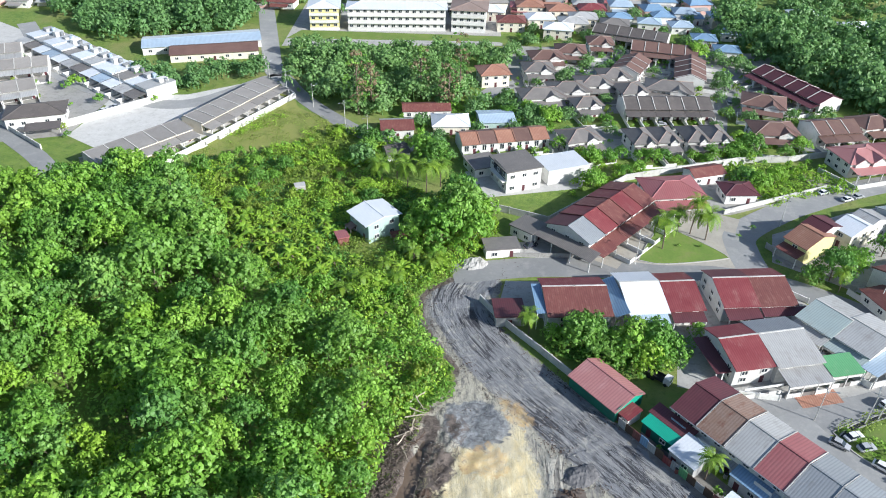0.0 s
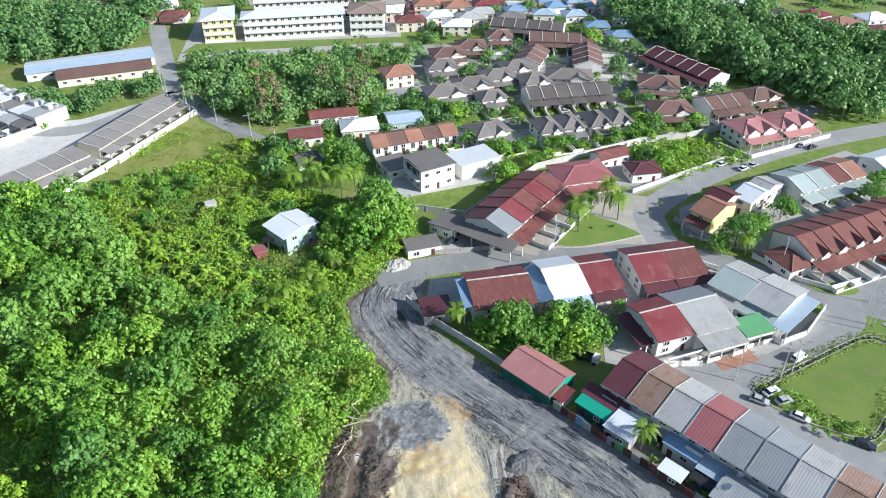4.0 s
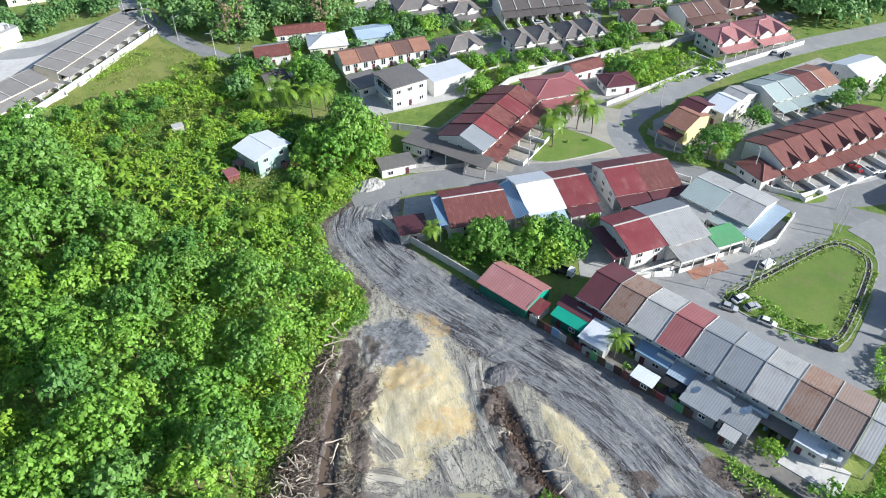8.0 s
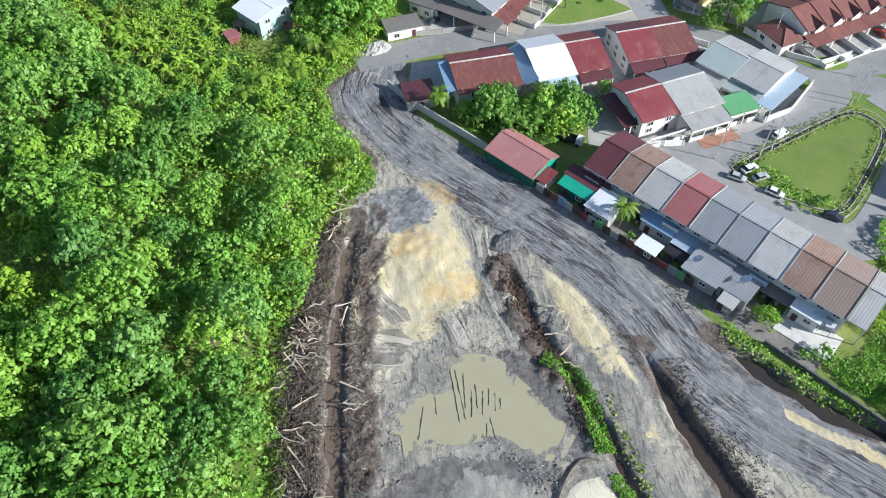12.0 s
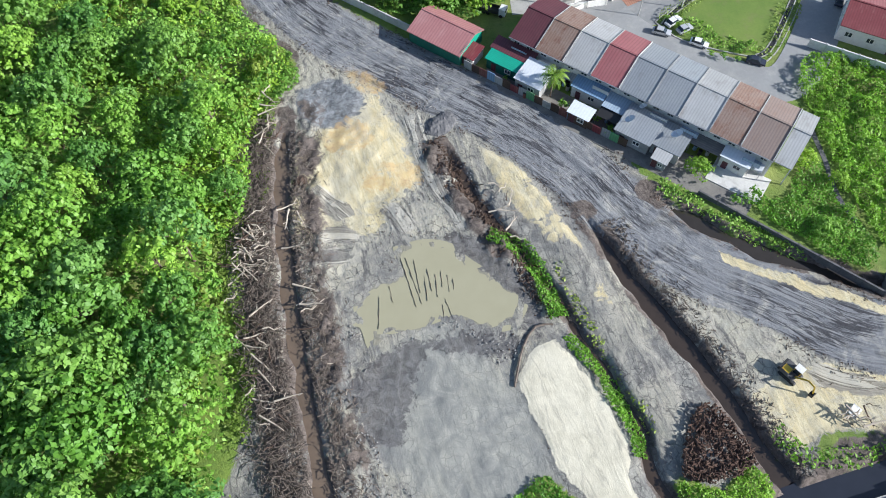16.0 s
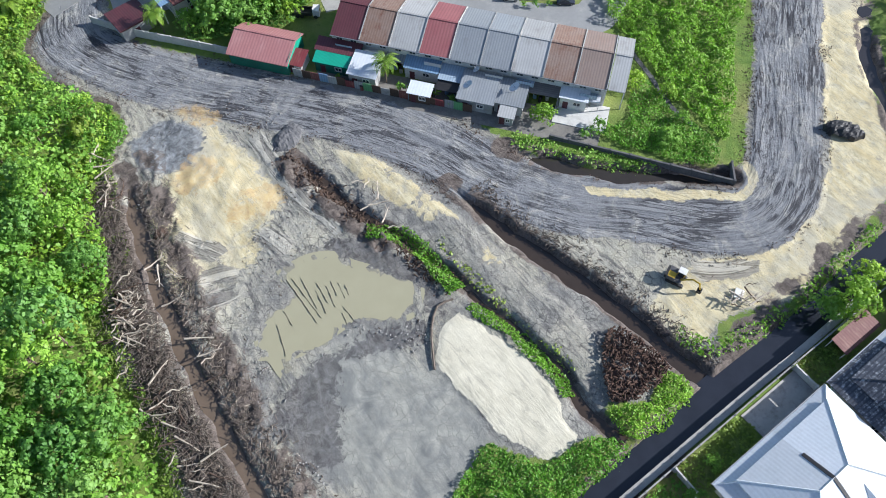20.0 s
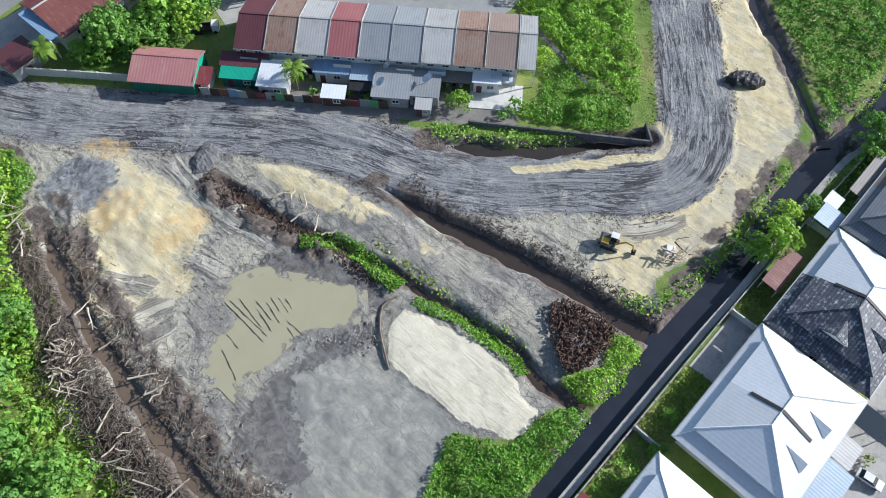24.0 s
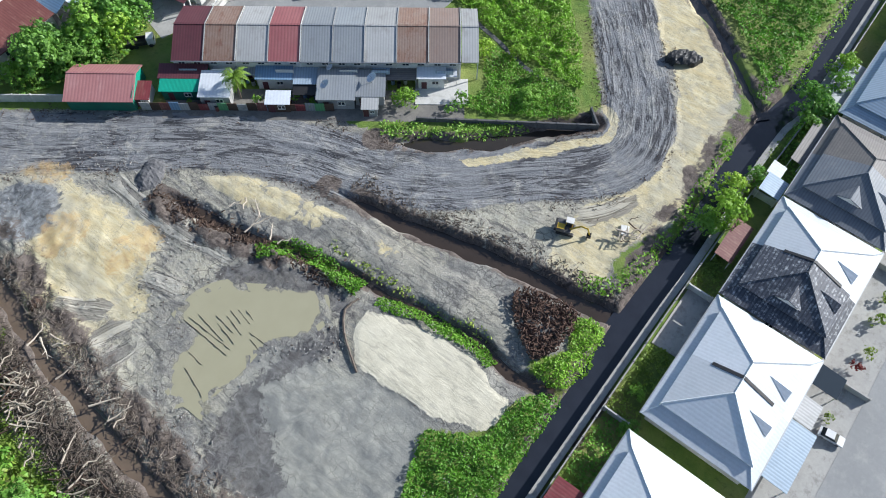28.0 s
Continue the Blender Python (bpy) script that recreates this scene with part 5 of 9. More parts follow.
pad("pavement", [(34, 158), (9, 152), (5, 165), (22, 172), (40, 172)], 0.03, MAT["pale_concrete"], "pale paved yard of the modern house")
pad("pavement", [(-72, 172), (-50, 210), (-56, 214), (-80, 180)], 0.03, MAT["pale_concrete"], "pale driveways before the terrace")
pad("pavement", [(22, 204), (110, 204), (118, 260), (20, 262)], 0.024, MAT["concrete"], "concrete yards of the housing estate")
pad("pavement", [(28, 174), (80, 176), (84, 190), (24, 192)], 0.028, MAT["concrete"], "concrete yards of the housing estate")
pad("pavement", [(-190, 196), (-150, 240), (-100, 225), (-104, 180), (-120, 175)], 0.02, MAT["concrete"], "concrete yards of the western estate")
pad("lawn", [(-166, 190.6), (-154.7, 195.4), (-145.6, 196), (-118, 170.4), (-126, 168), (-153, 176)], 0.05, MAT["field_grass"], "light green grass on a vacant lot", "lawn", smooth=2.0)
pad("pavement", [(-104, 180), (-92, 172), (-58, 214), (-56, 226), (-80, 210), (-100, 208)], 0.017, MAT["pale_concrete"], "pale paved yards by the western terrace")
pad("pavement", [(-190, 262), (-176, 278), (-84, 214), (-98, 198), (-128, 218)], 0.014, MAT["pale_concrete"], "pale street and yards of the white row")
pad("pavement", [(-60, 256), (20, 262), (20, 310), (-60, 310)], 0.022, MAT["concrete"], "concrete school yard")
pad("pavement", [(86, 112), (122, 120), (124, 106), (92, 101)], 0.026, MAT["concrete"], "concrete driveways of the brown terrace")
pad("pavement", [(10, -20), (130, -20), (130, -27), (10, -27)], 0.03, MAT["concrete"], "concrete front yards of the bungalows")
pad("pavement", [(45, -5.0), (55.5, -5.0), (55.3, -1.2), (44.8, -1.2)], 0.12, MAT["concrete"], "stained concrete back yard")
pad("lawn", [(-216, 221), (-180, 232), (-178, 241.5), (-160.5, 253), (-174.5, 269), (-260, 241)], 0.05, MAT["field_grass"], "wide flat playing field", "lawn")

pad("pavement", [(71, 128), (75, 139), (96, 149), (132, 162), (140, 146), (118, 132), (88, 116)], 0.022, MAT["concrete"], "concrete yards along the avenue")
pad("pavement", [(46, 158), (62, 163), (78, 168), (79, 152), (68, 147), (50, 147)], 0.023, MAT["concrete"], "concrete yards of the pink-roofed houses")
pad("lawn", [(88.5, 106.6), (93, 107.4), (98.5, 105), (97, 102.8), (92, 103.4)], 0.12, MAT["grass"], "small grass traffic island", "lawn", smooth=1.0)
pad("pavement", [(34.6, 81.0), (63.4, 44.0), (58.4, 40.2), (29.8, 77.4)], 0.015, MAT["yard_earth"], "dark trodden earth of the back yards", thick=0.3)

# ---- the terrace of nine ----
ROW_MATS = ["maroon_roof", "rusty_tan_roof", "pale_roof", "pink_roof", "grey_roof", "grey_roof", "pale_roof", "rusty_tan_roof", "tan_roof"]
ROW_NAMES = ["maroon", "rusty brown", "pale grey", "faded red", "grey", "grey", "pale grey", "rusty brown", "tan"]
RX, RY, RA, RW, RD = 37.2, 81.4, -52.0, 5.0, 10.6
ux, uy = math.cos(radians(RA)), math.sin(radians(RA))
for i, (mname, word) in enumerate(zip(ROW_MATS, ROW_NAMES)):
    s = RW * (i + 0.5)
    cx, cy = RX + ux * s - uy * RD * 0.5, RY + uy * s + ux * RD * 0.5
    th = thing("terrace_house", f"two-storey terrace house under a {word} corrugated roof", "house", cx, cy, 0, RA, "terrace of nine")
    walls(th, RW - 0.02, RD, 4.6, MAT["white_wall"], 1.7)
    gable_roof(th, RW, RD, 4.6, 1.7, 0.6, (MAT[mname], MAT[mname]), end=-0.03, cap=MAT[mname])
    g = 1.7 / (RD / 2)
    seam = Shape()
    for y0, y1 in ((-RD / 2 - 0.55, 0), (0, RD / 2 + 0.55)):
        z0, z1 = (4.84 - 0.55 * g, 6.54) if y0 < 0 else (6.54, 4.84 - 0.55 * g)
        seam.slab([(RW / 2 - 0.16, y0, z0), (RW / 2 - 0.02, y0, z0), (RW / 2 - 0.02, y1, z1), (RW / 2 - 0.16, y1, z1)], 0.12)
    part("party_strip", seam, MAT["pale_concrete" if i % 2 else "grey_wall"], th)
    for u in (-1.2, 1.2):
        add_window(th, u, -RD / 2 - 0.01, 3.6, 0, 1.4, 1.0)
        add_window(th, u, RD / 2 + 0.01, 3.6, 180, 1.4, 1.0)
    add_door(th, -1.2, -RD / 2 - 0.01, 0.02, 0)
    add_window(th, 1.2, -RD / 2 - 0.01, 1.4, 0, 1.4, 1.1)
    if i in (0, 1, 3, 5, 6, 8):
        part("rear_balcony", Shape().box(-1.5, -RD / 2 - 1.3, 2.5, 1.3, -RD / 2 - 0.02, 2.62).box(-1.5, -RD / 2 - 1.3, 2.62, 1.3, -RD / 2 - 1.22, 3.4), MAT["white_wall" if i % 2 else "bluegrey_roof"], th, "low white rear balcony")
    part("gutter", Shape().box(-RW / 2, -RD / 2 - 0.75, 4.35, RW / 2, -RD / 2 - 0.62, 4.5), MAT["metal"], th)
    part("downpipe", Shape().box(RW / 2 - 0.25, -RD / 2 - 0.12, 0.1, RW / 2 - 0.15, -RD / 2 - 0.02, 4.4), MAT["white_wall"], th)


def row_place(u, v, z=0.0, turn=0.0):
    """A place behind the terrace: u along it from its first gable, v out from its back wall."""
    u -= 2.2
    return RX + ux * u + uy * v, RY + uy * u - ux * v, z, RA + turn


def annex(label, u0, u1, v0, v1, h, roof, wall, fall=0.5, name="annex", z=0.0):
    """A lean-to room behind the terrace, with a sheet roof falling away from it."""
    x, y, _, a = row_place((u0 + u1) / 2, (v0 + v1) / 2)
    th = thing(name, label, "annex", x, y, z, a)
    w, d = u1 - u0, v1 - v0
    walls(th, w, d, h - fall, MAT[wall])
    r = Shape().slab([(-w / 2 - 0.25, -d / 2 - 0.3, h - fall + 0.12), (w / 2 + 0.25, -d / 2 - 0.3, h - fall + 0.12), (w / 2 + 0.25, d / 2 - 0.02, h + 0.12), (-w / 2 - 0.25, d / 2 - 0.02, h + 0.12)], 0.08)
    part("roof", r, MAT[roof], th)
    add_window(th, w * 0.15, -d / 2 - 0.01, (h - fall) * 0.6, 0, min(1.4, w * 0.4), 0.9)
    add_door(th, -w * 0.28, -d / 2 - 0.01, 0.02, 0, 0.85)
    return th


annex("low annex with a maroon sheet roof", 0.2, 7.4, 0.05, 2.4, 3.2, "maroon_roof", "green_bright")
annex("green-walled annex with a green tarpaulin roof", 0.6, 6.8, 2.5, 4.6, 2.7, "green_bright", "green_wall")
annex("annex with a bright white sheet roof", 6.9, 11.4, 1.2, 6.0, 3.0, "white_roof", "grey_wall", 0.4)
annex("annex with a faded blue sheet roof", 15.2, 20.6, 0.05, 2.2, 2.9, "blue_roof", "white_wall")
annex("small garden hut with a white roof", 17.2, 20.6, 4.6, 6.9, 2.4, "white_roof", "dark_wood", 0.3)
annex("long annex with grey sheet roof", 25.0, 30.6, 0.6, 6.2, 3.0, "grey_roof", "grey_wall", 0.6)
annex("long annex with grey sheet roof", 30.8, 35.2, 0.6, 5.4, 2.8, "grey_roof", "grey_wall", 0.5)
annex("small outhouse with a pale roof", 32.0, 34.2, 5.7, 7.6, 2.2, "pale_roof", "grey_wall", 0.3)
annex("dark blue tarpaulin shelter", 21.2, 24.8, 0.05, 3.0, 2.6, "bluegrey_roof", "grey_wall", 0.3)
annex("white kitchen annex with a flat roof", 40.5, 44.6, 0.05, 2.0, 2.9, "white_roof", "white_wall", 0.3)
x, y, _, a = row_place(44.2, 2.6)
slab = Shape().box(-4.2, -2.6, -0.1, 4.2, 2.6, 0.14)
solid("terrace_slab", slab, MAT["pale_concrete"], "pale concrete slab behind the end house", "pavement", x, y, 0, a, kind="structure")
x, y, _, a = row_place(48.6, -RD / 2)
end_wing = thing("lean_to", "open side bay under a faded grey roof at the gable end", "shelter", x, y, 0, a)
gable_roof(end_wing, 2.7, RD, 4.56, 1.7, 0.5, (MAT["pale_roof"], MAT["pale_roof"]), end=-0.02)
for v in (-5.2, 0, 5.2):
    part("post", Shape().box(1.15, v - 0.08, -0.1, 1.31, v + 0.08, 4.5 + (1.6 if v == 0 else 0)), MAT["white_wall"], end_wing)


def barrel(u, v, z, mat, h=0.95, r=0.32):
    x, y, _, _ = row_place(u, v)
    th = thing("water_drum", "plastic rainwater drum behind the terrace", "drum", x, y, z)
    part("body", Shape().rod((0, 0, 0), (0, 0, h), r, r * 0.92, 12), MAT[mat], th)
    part("lid", Shape().rod((0, 0, h), (0, 0, h + 0.06), r * 1.02, r, 12), MAT["black"], th)


for u, v, m_ in ((12.4, 1.0, "blue_roof"), (13.2, 0.9, "blue_roof"), (14.2, 1.4, "pale_roof"), (22.6, 3.8, "blue_roof"), (36.4, 1.0, "blue_roof"), (37.4, 1.6, "black"), (38.4, 0.9, "pale_roof"), (39.6, 3.0, "blue_roof"), (9.2, 6.6, "rust_roof"), (24.2, 4.2, "blue_roof"), (36.8, 3.4, "grey_roof")):
    barrel(u, v, 0.02, m_)
for u0, u1, v0, v1, z, m_ in ((11.6, 15.0, 0.05, 1.6, 2.7, "grey_roof"), (35.4, 40.2, 0.05, 2.2, 2.6, "slate_roof"), (21.0, 25.0, 3.1, 5.0, 2.2, "black"), (44.8, 46.6, 0.05, 1.4, 2.5, "white_roof")):
    x, y, _, a = row_place((u0 + u1) / 2, (v0 + v1) / 2)
    cv = thing("awning", "sagging shade sheet over a back yard", "awning", x, y, 0, a)
    w, d = u1 - u0, v1 - v0
    part("sheet", Shape().slab([(-w / 2, -d / 2, z - 0.35), (w / 2, -d / 2, z - 0.3), (w / 2, d / 2, z), (-w / 2, d / 2, z)], 0.05), MAT[m_], cv)
    for sx in (-1, 1):
        part("post", Shape().box(sx * (w / 2 - 0.1) - 0.05, -d / 2 + 0.05, -0.1, sx * (w / 2 - 0.1) + 0.05, -d / 2 + 0.15, z - 0.4), MAT["metal"], cv)


def dish(u, v, z, size=0.9):
    x, y, _, a = row_place(u, v)
    th = thing("satellite_dish", "white round satellite dish on a short pole", "satellite dish", x, y, z, 200)
    s, k = Shape(), 14
    rings = [[(r * size * math.cos(2 * math.pi * i / k), r * size * math.sin(2 * math.pi * i / k), 0.28 * size * r * r) for i in range(k)] for r in (0.05, 0.55, 1.0)]
    for j in range(2):
        s.add(rings[j] + rings[j + 1], [(i, (i + 1) % k, (i + 1) % k + k, i + k) for i in range(k)])
    part("reflector", s, MAT["white_roof"], th, m=pose(0, 0, 0.6, 32, 0, 20))
    part("pole", Shape().rod((0, 0, -0.5), (0, 0, 0.6), 0.05), MAT["metal"], th)
    part("feed", Shape().rod((0, 0, 0.6), (0.15, -0.45, 1.35), 0.03), MAT["metal"], th)


dish(33.4, 3.0, 3.0)
dish(26.2, 4.2, 2.8, 0.8)
dish(26.8, 1.2, 3.3, 0.6)

# the patched back fence of the gardens
SCRAPS = ["grey_wall", "dark_wood", "rust_roof", "blue_roof", "pale_roof", "dark_wood", "red_roof", "grey_roof", "green_roof", "dark_wood"]
fence = thing("scrap_fence", "patched garden fence of boards and rusty sheets", "fence", *row_place(-2.5, 6.6))
for i in range(20):
    h = 1.4 + 0.5 * random.random()
    part("sheet", Shape().box(i * 1.5, -0.04, -0.2, i * 1.5 + 1.46, 0.04, h), MAT[SCRAPS[i % 10]], fence, m=pose(0, 0, 0, random.uniform(-5, 5), 0, 0))
wall_run("boundary_wall", [(54.1, 46.2), (70.4, 23.4), (72.6, 26.0)], 0.8, 0.22, MAT["dark_clay"], "dark weathered retaining wall above the water", 3.0)
wall_run("boundary_wall", [(7.6, 112.0), (11.8, 105.2), (18.0, 97.6), (23.2, 91.0)], 1.6, 0.16, MAT["pale_concrete"], "pale concrete panel wall along the haul road", 2.4)

# ---- shed ----
shed = house("shed", "green steel shed with a faded red roof", 28.0, 87.6, -52, 10.2, 6.8, 3.0, rise=1.3, over=0.4, ridge=0.62, roof_mat="faded_pink_roof", wall="green_wall", windows=False, category="shed")
part("gable_panel", Shape().add([(5.16, -3.1, 1.6), (5.16, 3.1, 1.6), (5.16, 3.1, 2.95), (5.16, 0.8, 3.8), (5.16, -3.1, 2.9)], [(0, 1, 2, 3, 4)]), MAT["green_bright"], shed, "bright green gable cladding")
annex("rusty lean-to beside the shed", -7.2, -4.4, 3.4, 6.2, 2.3, "rust_roof", "dark_wood", 0.4)
annex("small tin shelter with a red and white roof", -3.4, -1.2, 2.8, 6.0, 2.3, "red_roof", "white_wall", 0.4)


# ---- bungalows by the canal: pairs under one hipped roof ----
def pair(x0, x1, left, right, label, wall="white_wall", rise=3.0, y0=-19.4, y1=-4.8, dormers=True, gutter=True, side_dormer=False):
    """Two bungalows under one roof in two tiers: a low skirt all round and a hip above a short upstand."""
    cx, cy, w, d = (x0 + x1) / 2, (y0 + y1) / 2, x1 - x0, y1 - y0
    th = thing("bungalow", label, "house", cx, cy)
    eave, W, D = 3.3, w / 2 + 0.1, d / 2 + 0.1
    walls(th, w - 1.6, d - 1.6, eave, MAT[wall])
    iw, idp, ih = W - 2.4, D - 1.6, eave + 0.75
    up = ih + 0.28
    ow, od = iw + 0.35, idp + 0.35
    r = ow - od * 0.9
    peak = eave + rise + 0.4
    part("upstand", Shape().box(-iw, -idp, ih - 0.3, iw, idp, up), MAT[wall], th)
    for sgn, mname in ((-1, left), (1, right)):
        top, mid = (sgn * r, 0, peak), (0, 0, peak)
        low = ([(sgn * W, D, eave), (0, D, eave), (0, idp, ih), (sgn * iw, idp, ih)], [(0, -D, eave), (sgn * W, -D, eave), (sgn * iw, -idp, ih), (0, -idp, ih)], [(sgn * W, -D, eave), (sgn * W, D, eave), (sgn * iw, idp, ih), (sgn * iw, -idp, ih)])
        high = ([(sgn * ow, od, up), (0, od, up), mid, top], [(0, -od, up), (sgn * ow, -od, up), top, mid], [(sgn * ow, -od, up), (sgn * ow, od, up), top])
        for name, faces in (("skirt_roof", low), ("roof_slope", high)):
            for q in faces:
                a, b, c = (Vector(p) for p in q[:3])
                if (b - a).cross(c - a).z < 0:
                    q = q[::-1]
                part(name, Shape().slab(q, 0.12), MAT[mname], th)
        cap = Shape()
        for sy in (1, -1):
            cap.rod((sgn * ow, sy * od, up + 0.02), (top[0], top[1], top[2] + 0.02), 0.11, 0.11, 4)
            cap.rod((sgn * W, sy * D, eave + 0.02), (sgn * iw, sy * idp, ih + 0.02), 0.1, 0.1, 4)
        cap.rod(top, mid, 0.12, 0.12, 4)
        part("hip_cap", cap, MAT[mname], th)
        for u in (0.25, 0.7):
            add_window(th, sgn * u * (W - 1), -D + 0.88, 1.6, 0, 1.6, 1.3)
            add_window(th, sgn * u * (W - 1), D - 0.88, 1.6, 180, 1.2, 1.1)
        add_door(th, sgn * 0.48 * (W - 1), -D + 0.88, 0.03, 0)
        add_window(th, sgn * (W - 0.88), 0, 1.6, 90 * sgn, 1.4, 1.2)
        if dormers:
            u, slope = sgn * 2.7, (peak - up) / od
            ya, yb = -od + 0.5, -od * 0.42
            za, zb = up + 0.5 * slope, peak + yb * slope + 0.06
            dm = Shape().slab([(u - 1.25, ya, za + 0.12), (u, ya, za + 0.75), (u, yb, zb)], 0.08)
            dm.slab([(u, ya, za + 0.75), (u + 1.25, ya, za + 0.12), (u, yb, zb)], 0.08)
            part("dormer_roof", dm, MAT[mname], th)
            part("dormer_face", Shape().add([(u - 1.1, ya + 0.12, za - 0.05), (u + 1.1, ya + 0.12, za - 0.05), (u, ya + 0.12, za + 0.62)], [(0, 1, 2)]), MAT["white_wall"], th)
    if side_dormer:
        k = (peak - up) / (ow - r)
        xa, xb = -ow + 0.9, -ow + 3.6
        za, zb = up + 0.9 * k, up + 3.6 * k + 0.05
        for sy in (-1, 1):
            q = [(xa, 0, za + 0.95), (xa, sy * 2.0, za + 0.25), (xb, 0, zb)]
            part("dormer_roof", Shape().slab(q if sy < 0 else q[::-1], 0.1), MAT[left], th)
        part("dormer_face", Shape().add([(xa + 0.1, -1.8, za - 0.05), (xa + 0.1, 1.8, za - 0.05), (xa + 0.1, 0, za + 0.8), (xa + 0.2, -1.8, za - 0.05), (xa + 0.2, 1.8, za - 0.05), (xa + 0.2, 0, za + 0.8)], [(2, 1, 0), (3, 4, 5), (0, 1, 4, 3), (1, 2, 5, 4), (2, 0, 3, 5)]), MAT["white_wall"], th)
    for sy in (-1, 1):
        part("eave_gutter", Shape().box(-W, sy * D - 0.07 + 0.07 * sy, eave - 0.24, W, sy * D + 0.07 + 0.07 * sy, eave - 0.04), MAT["metal"], th)
    if gutter:
        g = Shape()
        k = (peak - up) / od
        for y_a, y_b in ((od * 0.6, 0.0), (0.0, -od * 0.75)):
            za, zb = peak - abs(y_a) * k + 0.1, peak - abs(y_b) * k + 0.1
            g.slab([(0.22, y_a, za), (-0.22, y_a, za), (-0.22, y_b, zb), (0.22, y_b, zb)], 0.16)
        part("box_gutter", g, MAT["black"], th, "black rusted box gutter")
    return th


pair(34.6, 54.4, "silver_roof", "silver_roof", "white bungalow under a silver metal hip roof")
pair(55.0, 74.0, "lichen_roof", "white_roof", "bungalow, half weathered dark tiles and half white metal", rise=3.0, side_dormer=True)
pair(74.6, 92.6, "bluish_roof", "slate_roof", "bungalow pair under slate grey and brown-grey roofs", dormers=True, gutter=False, side_dormer=True)
pair(93.6, 112.5, "bluegrey_roof", "bluegrey_roof", "bungalow pair under blue-grey metal roofs", dormers=True, gutter=False)
pair(113.5, 132, "rust_roof", "slate_roof", "bungalow pair under red and grey roofs", dormers=False, gutter=False)
pair(14.6, 31.8, "silver_roof", "silver_roof", "white bungalow under a silver metal hip roof", gutter=False)
hatch = thing("roof_hatch", "twin black skylights on the silver roof", "skylight", 27.4, -15.0, 5.95)
hatch.matrix_basis = pose(27.4, -15.2, 5.25, 18, 0, 0)
for u in (-0.6, 0.6):
    part("frame", Shape().box(u - 0.5, -0.7, -0.2, u + 0.5, 0.7, 0.22), MAT["white_wall"], hatch)
    part("pane", Shape().box(u - 0.38, -0.55, 0.2, u + 0.38, 0.55, 0.26), MAT["glass"], hatch)
house("shed", "low shed with a dark red sheet roof by the canal", 18.4, -3.4, 0, 7.4, 4.2, 2.4, "shed", 0.5, 0.3, "red_roof", wall="white_wall", windows=False, category="shed")


def canopy(label, x, y, w, d, h, mat, turn=0.0, drop=0.3, posts=2):
    th = thing("canopy", label, "canopy", x, y, 0, turn)
    part("roof", Shape().slab([(-w / 2, -d / 2, h - drop), (w / 2, -d / 2, h - drop), (w / 2, d / 2, h), (-w / 2, d / 2, h)], 0.08), MAT[mat], th)
    for sx in (-1, 1):
        for sy in (-1, 1):
            part("post", Shape().box(sx * (w / 2 - 0.2) - 0.06, sy * (d / 2 - 0.2) - 0.06, -0.2, sx * (w / 2 - 0.2) + 0.06, sy * (d / 2 - 0.2) + 0.06, h - drop - 0.07), MAT["white_wall"], th)
    return th


canopy("pale blue carport roof", 41.2, -21.4, 8.5, 3.4, 2.9, "bluegrey_roof")
canopy("dark glass carport roof", 52.8, -21.0, 3.2, 4.2, 2.9, "glass")
canopy("pale grey sheet carport", 47.5, -20.9, 3.6, 2.6, 2.8, "pale_roof")
canopy("grey sheet roof over a back yard", 75.6, -2.9, 3.6, 3.2, 2.6, "bluegrey_roof", 0)
canopy("small white sheet roof over a back yard", 78.6, -2.0, 2.6, 2.2, 2.5, "white_roof", 0)
canopy("dark flat roof of a back yard", 64.0, -2.6, 7.0, 2.6, 2.4, "rust_roof", 0)
canopy("grey sheet roof over a back yard", 100.0, -2.9, 11.0, 3.4, 2.7, "grey_roof", 0)
canopy("grey sheet roof over a back yard", 86.0, -3.6, 9.0, 2.0, 2.7, "slate_roof", 0)
wall_run("boundary_wall", [(8, -0.9), (22.4, -0.8), (43.8, -0.7), (55.6, -0.7), (74, -0.9), (94, -1.6), (112, -1.4), (140, -1.0)], 1.1, 0.12, MAT["concrete"], "stained grey garden wall along the canal", 3.0)
for xw in (33.2, 54.8, 74.3, 93.1):
    wall_run("boundary_wall", [(xw, -1.0), (xw, -4.4)], 1.3, 0.14, MAT["pale_concrete"], "white garden wall between back yards", 3.0)
    wall_run("boundary_wall", [(xw, -20.2), (xw, -26.8)], 1.1, 0.14, MAT["concrete"], "grey wall between front yards", 3.0)
bank = strip("embankment", spline([(5, 0.1), (46, 0.2), (57, 0.0), (67, 0.1), (76, 0.5), (88, 0.3), (97, -0.7), (140, 0.4)], 2.0), 0.5, 0.12, MAT["concrete"], "stained concrete canal bank", "embankment", 1.3)

# ---- the houses by the lane ----
def semi(label, x, y, turn, w, d, mats, wall="white_wall", rise=1.7, ridge=0.6, h=4.6):
    x, y = 1.012 * x, 1.012 * y
    return house("semi_detached_house", label, x, y, turn, w, d, h, "gable", rise, 0.6, mats[0], mats[-1], wall, 2, 3.2, ridge, group="houses by the lane", cap="pale_concrete")


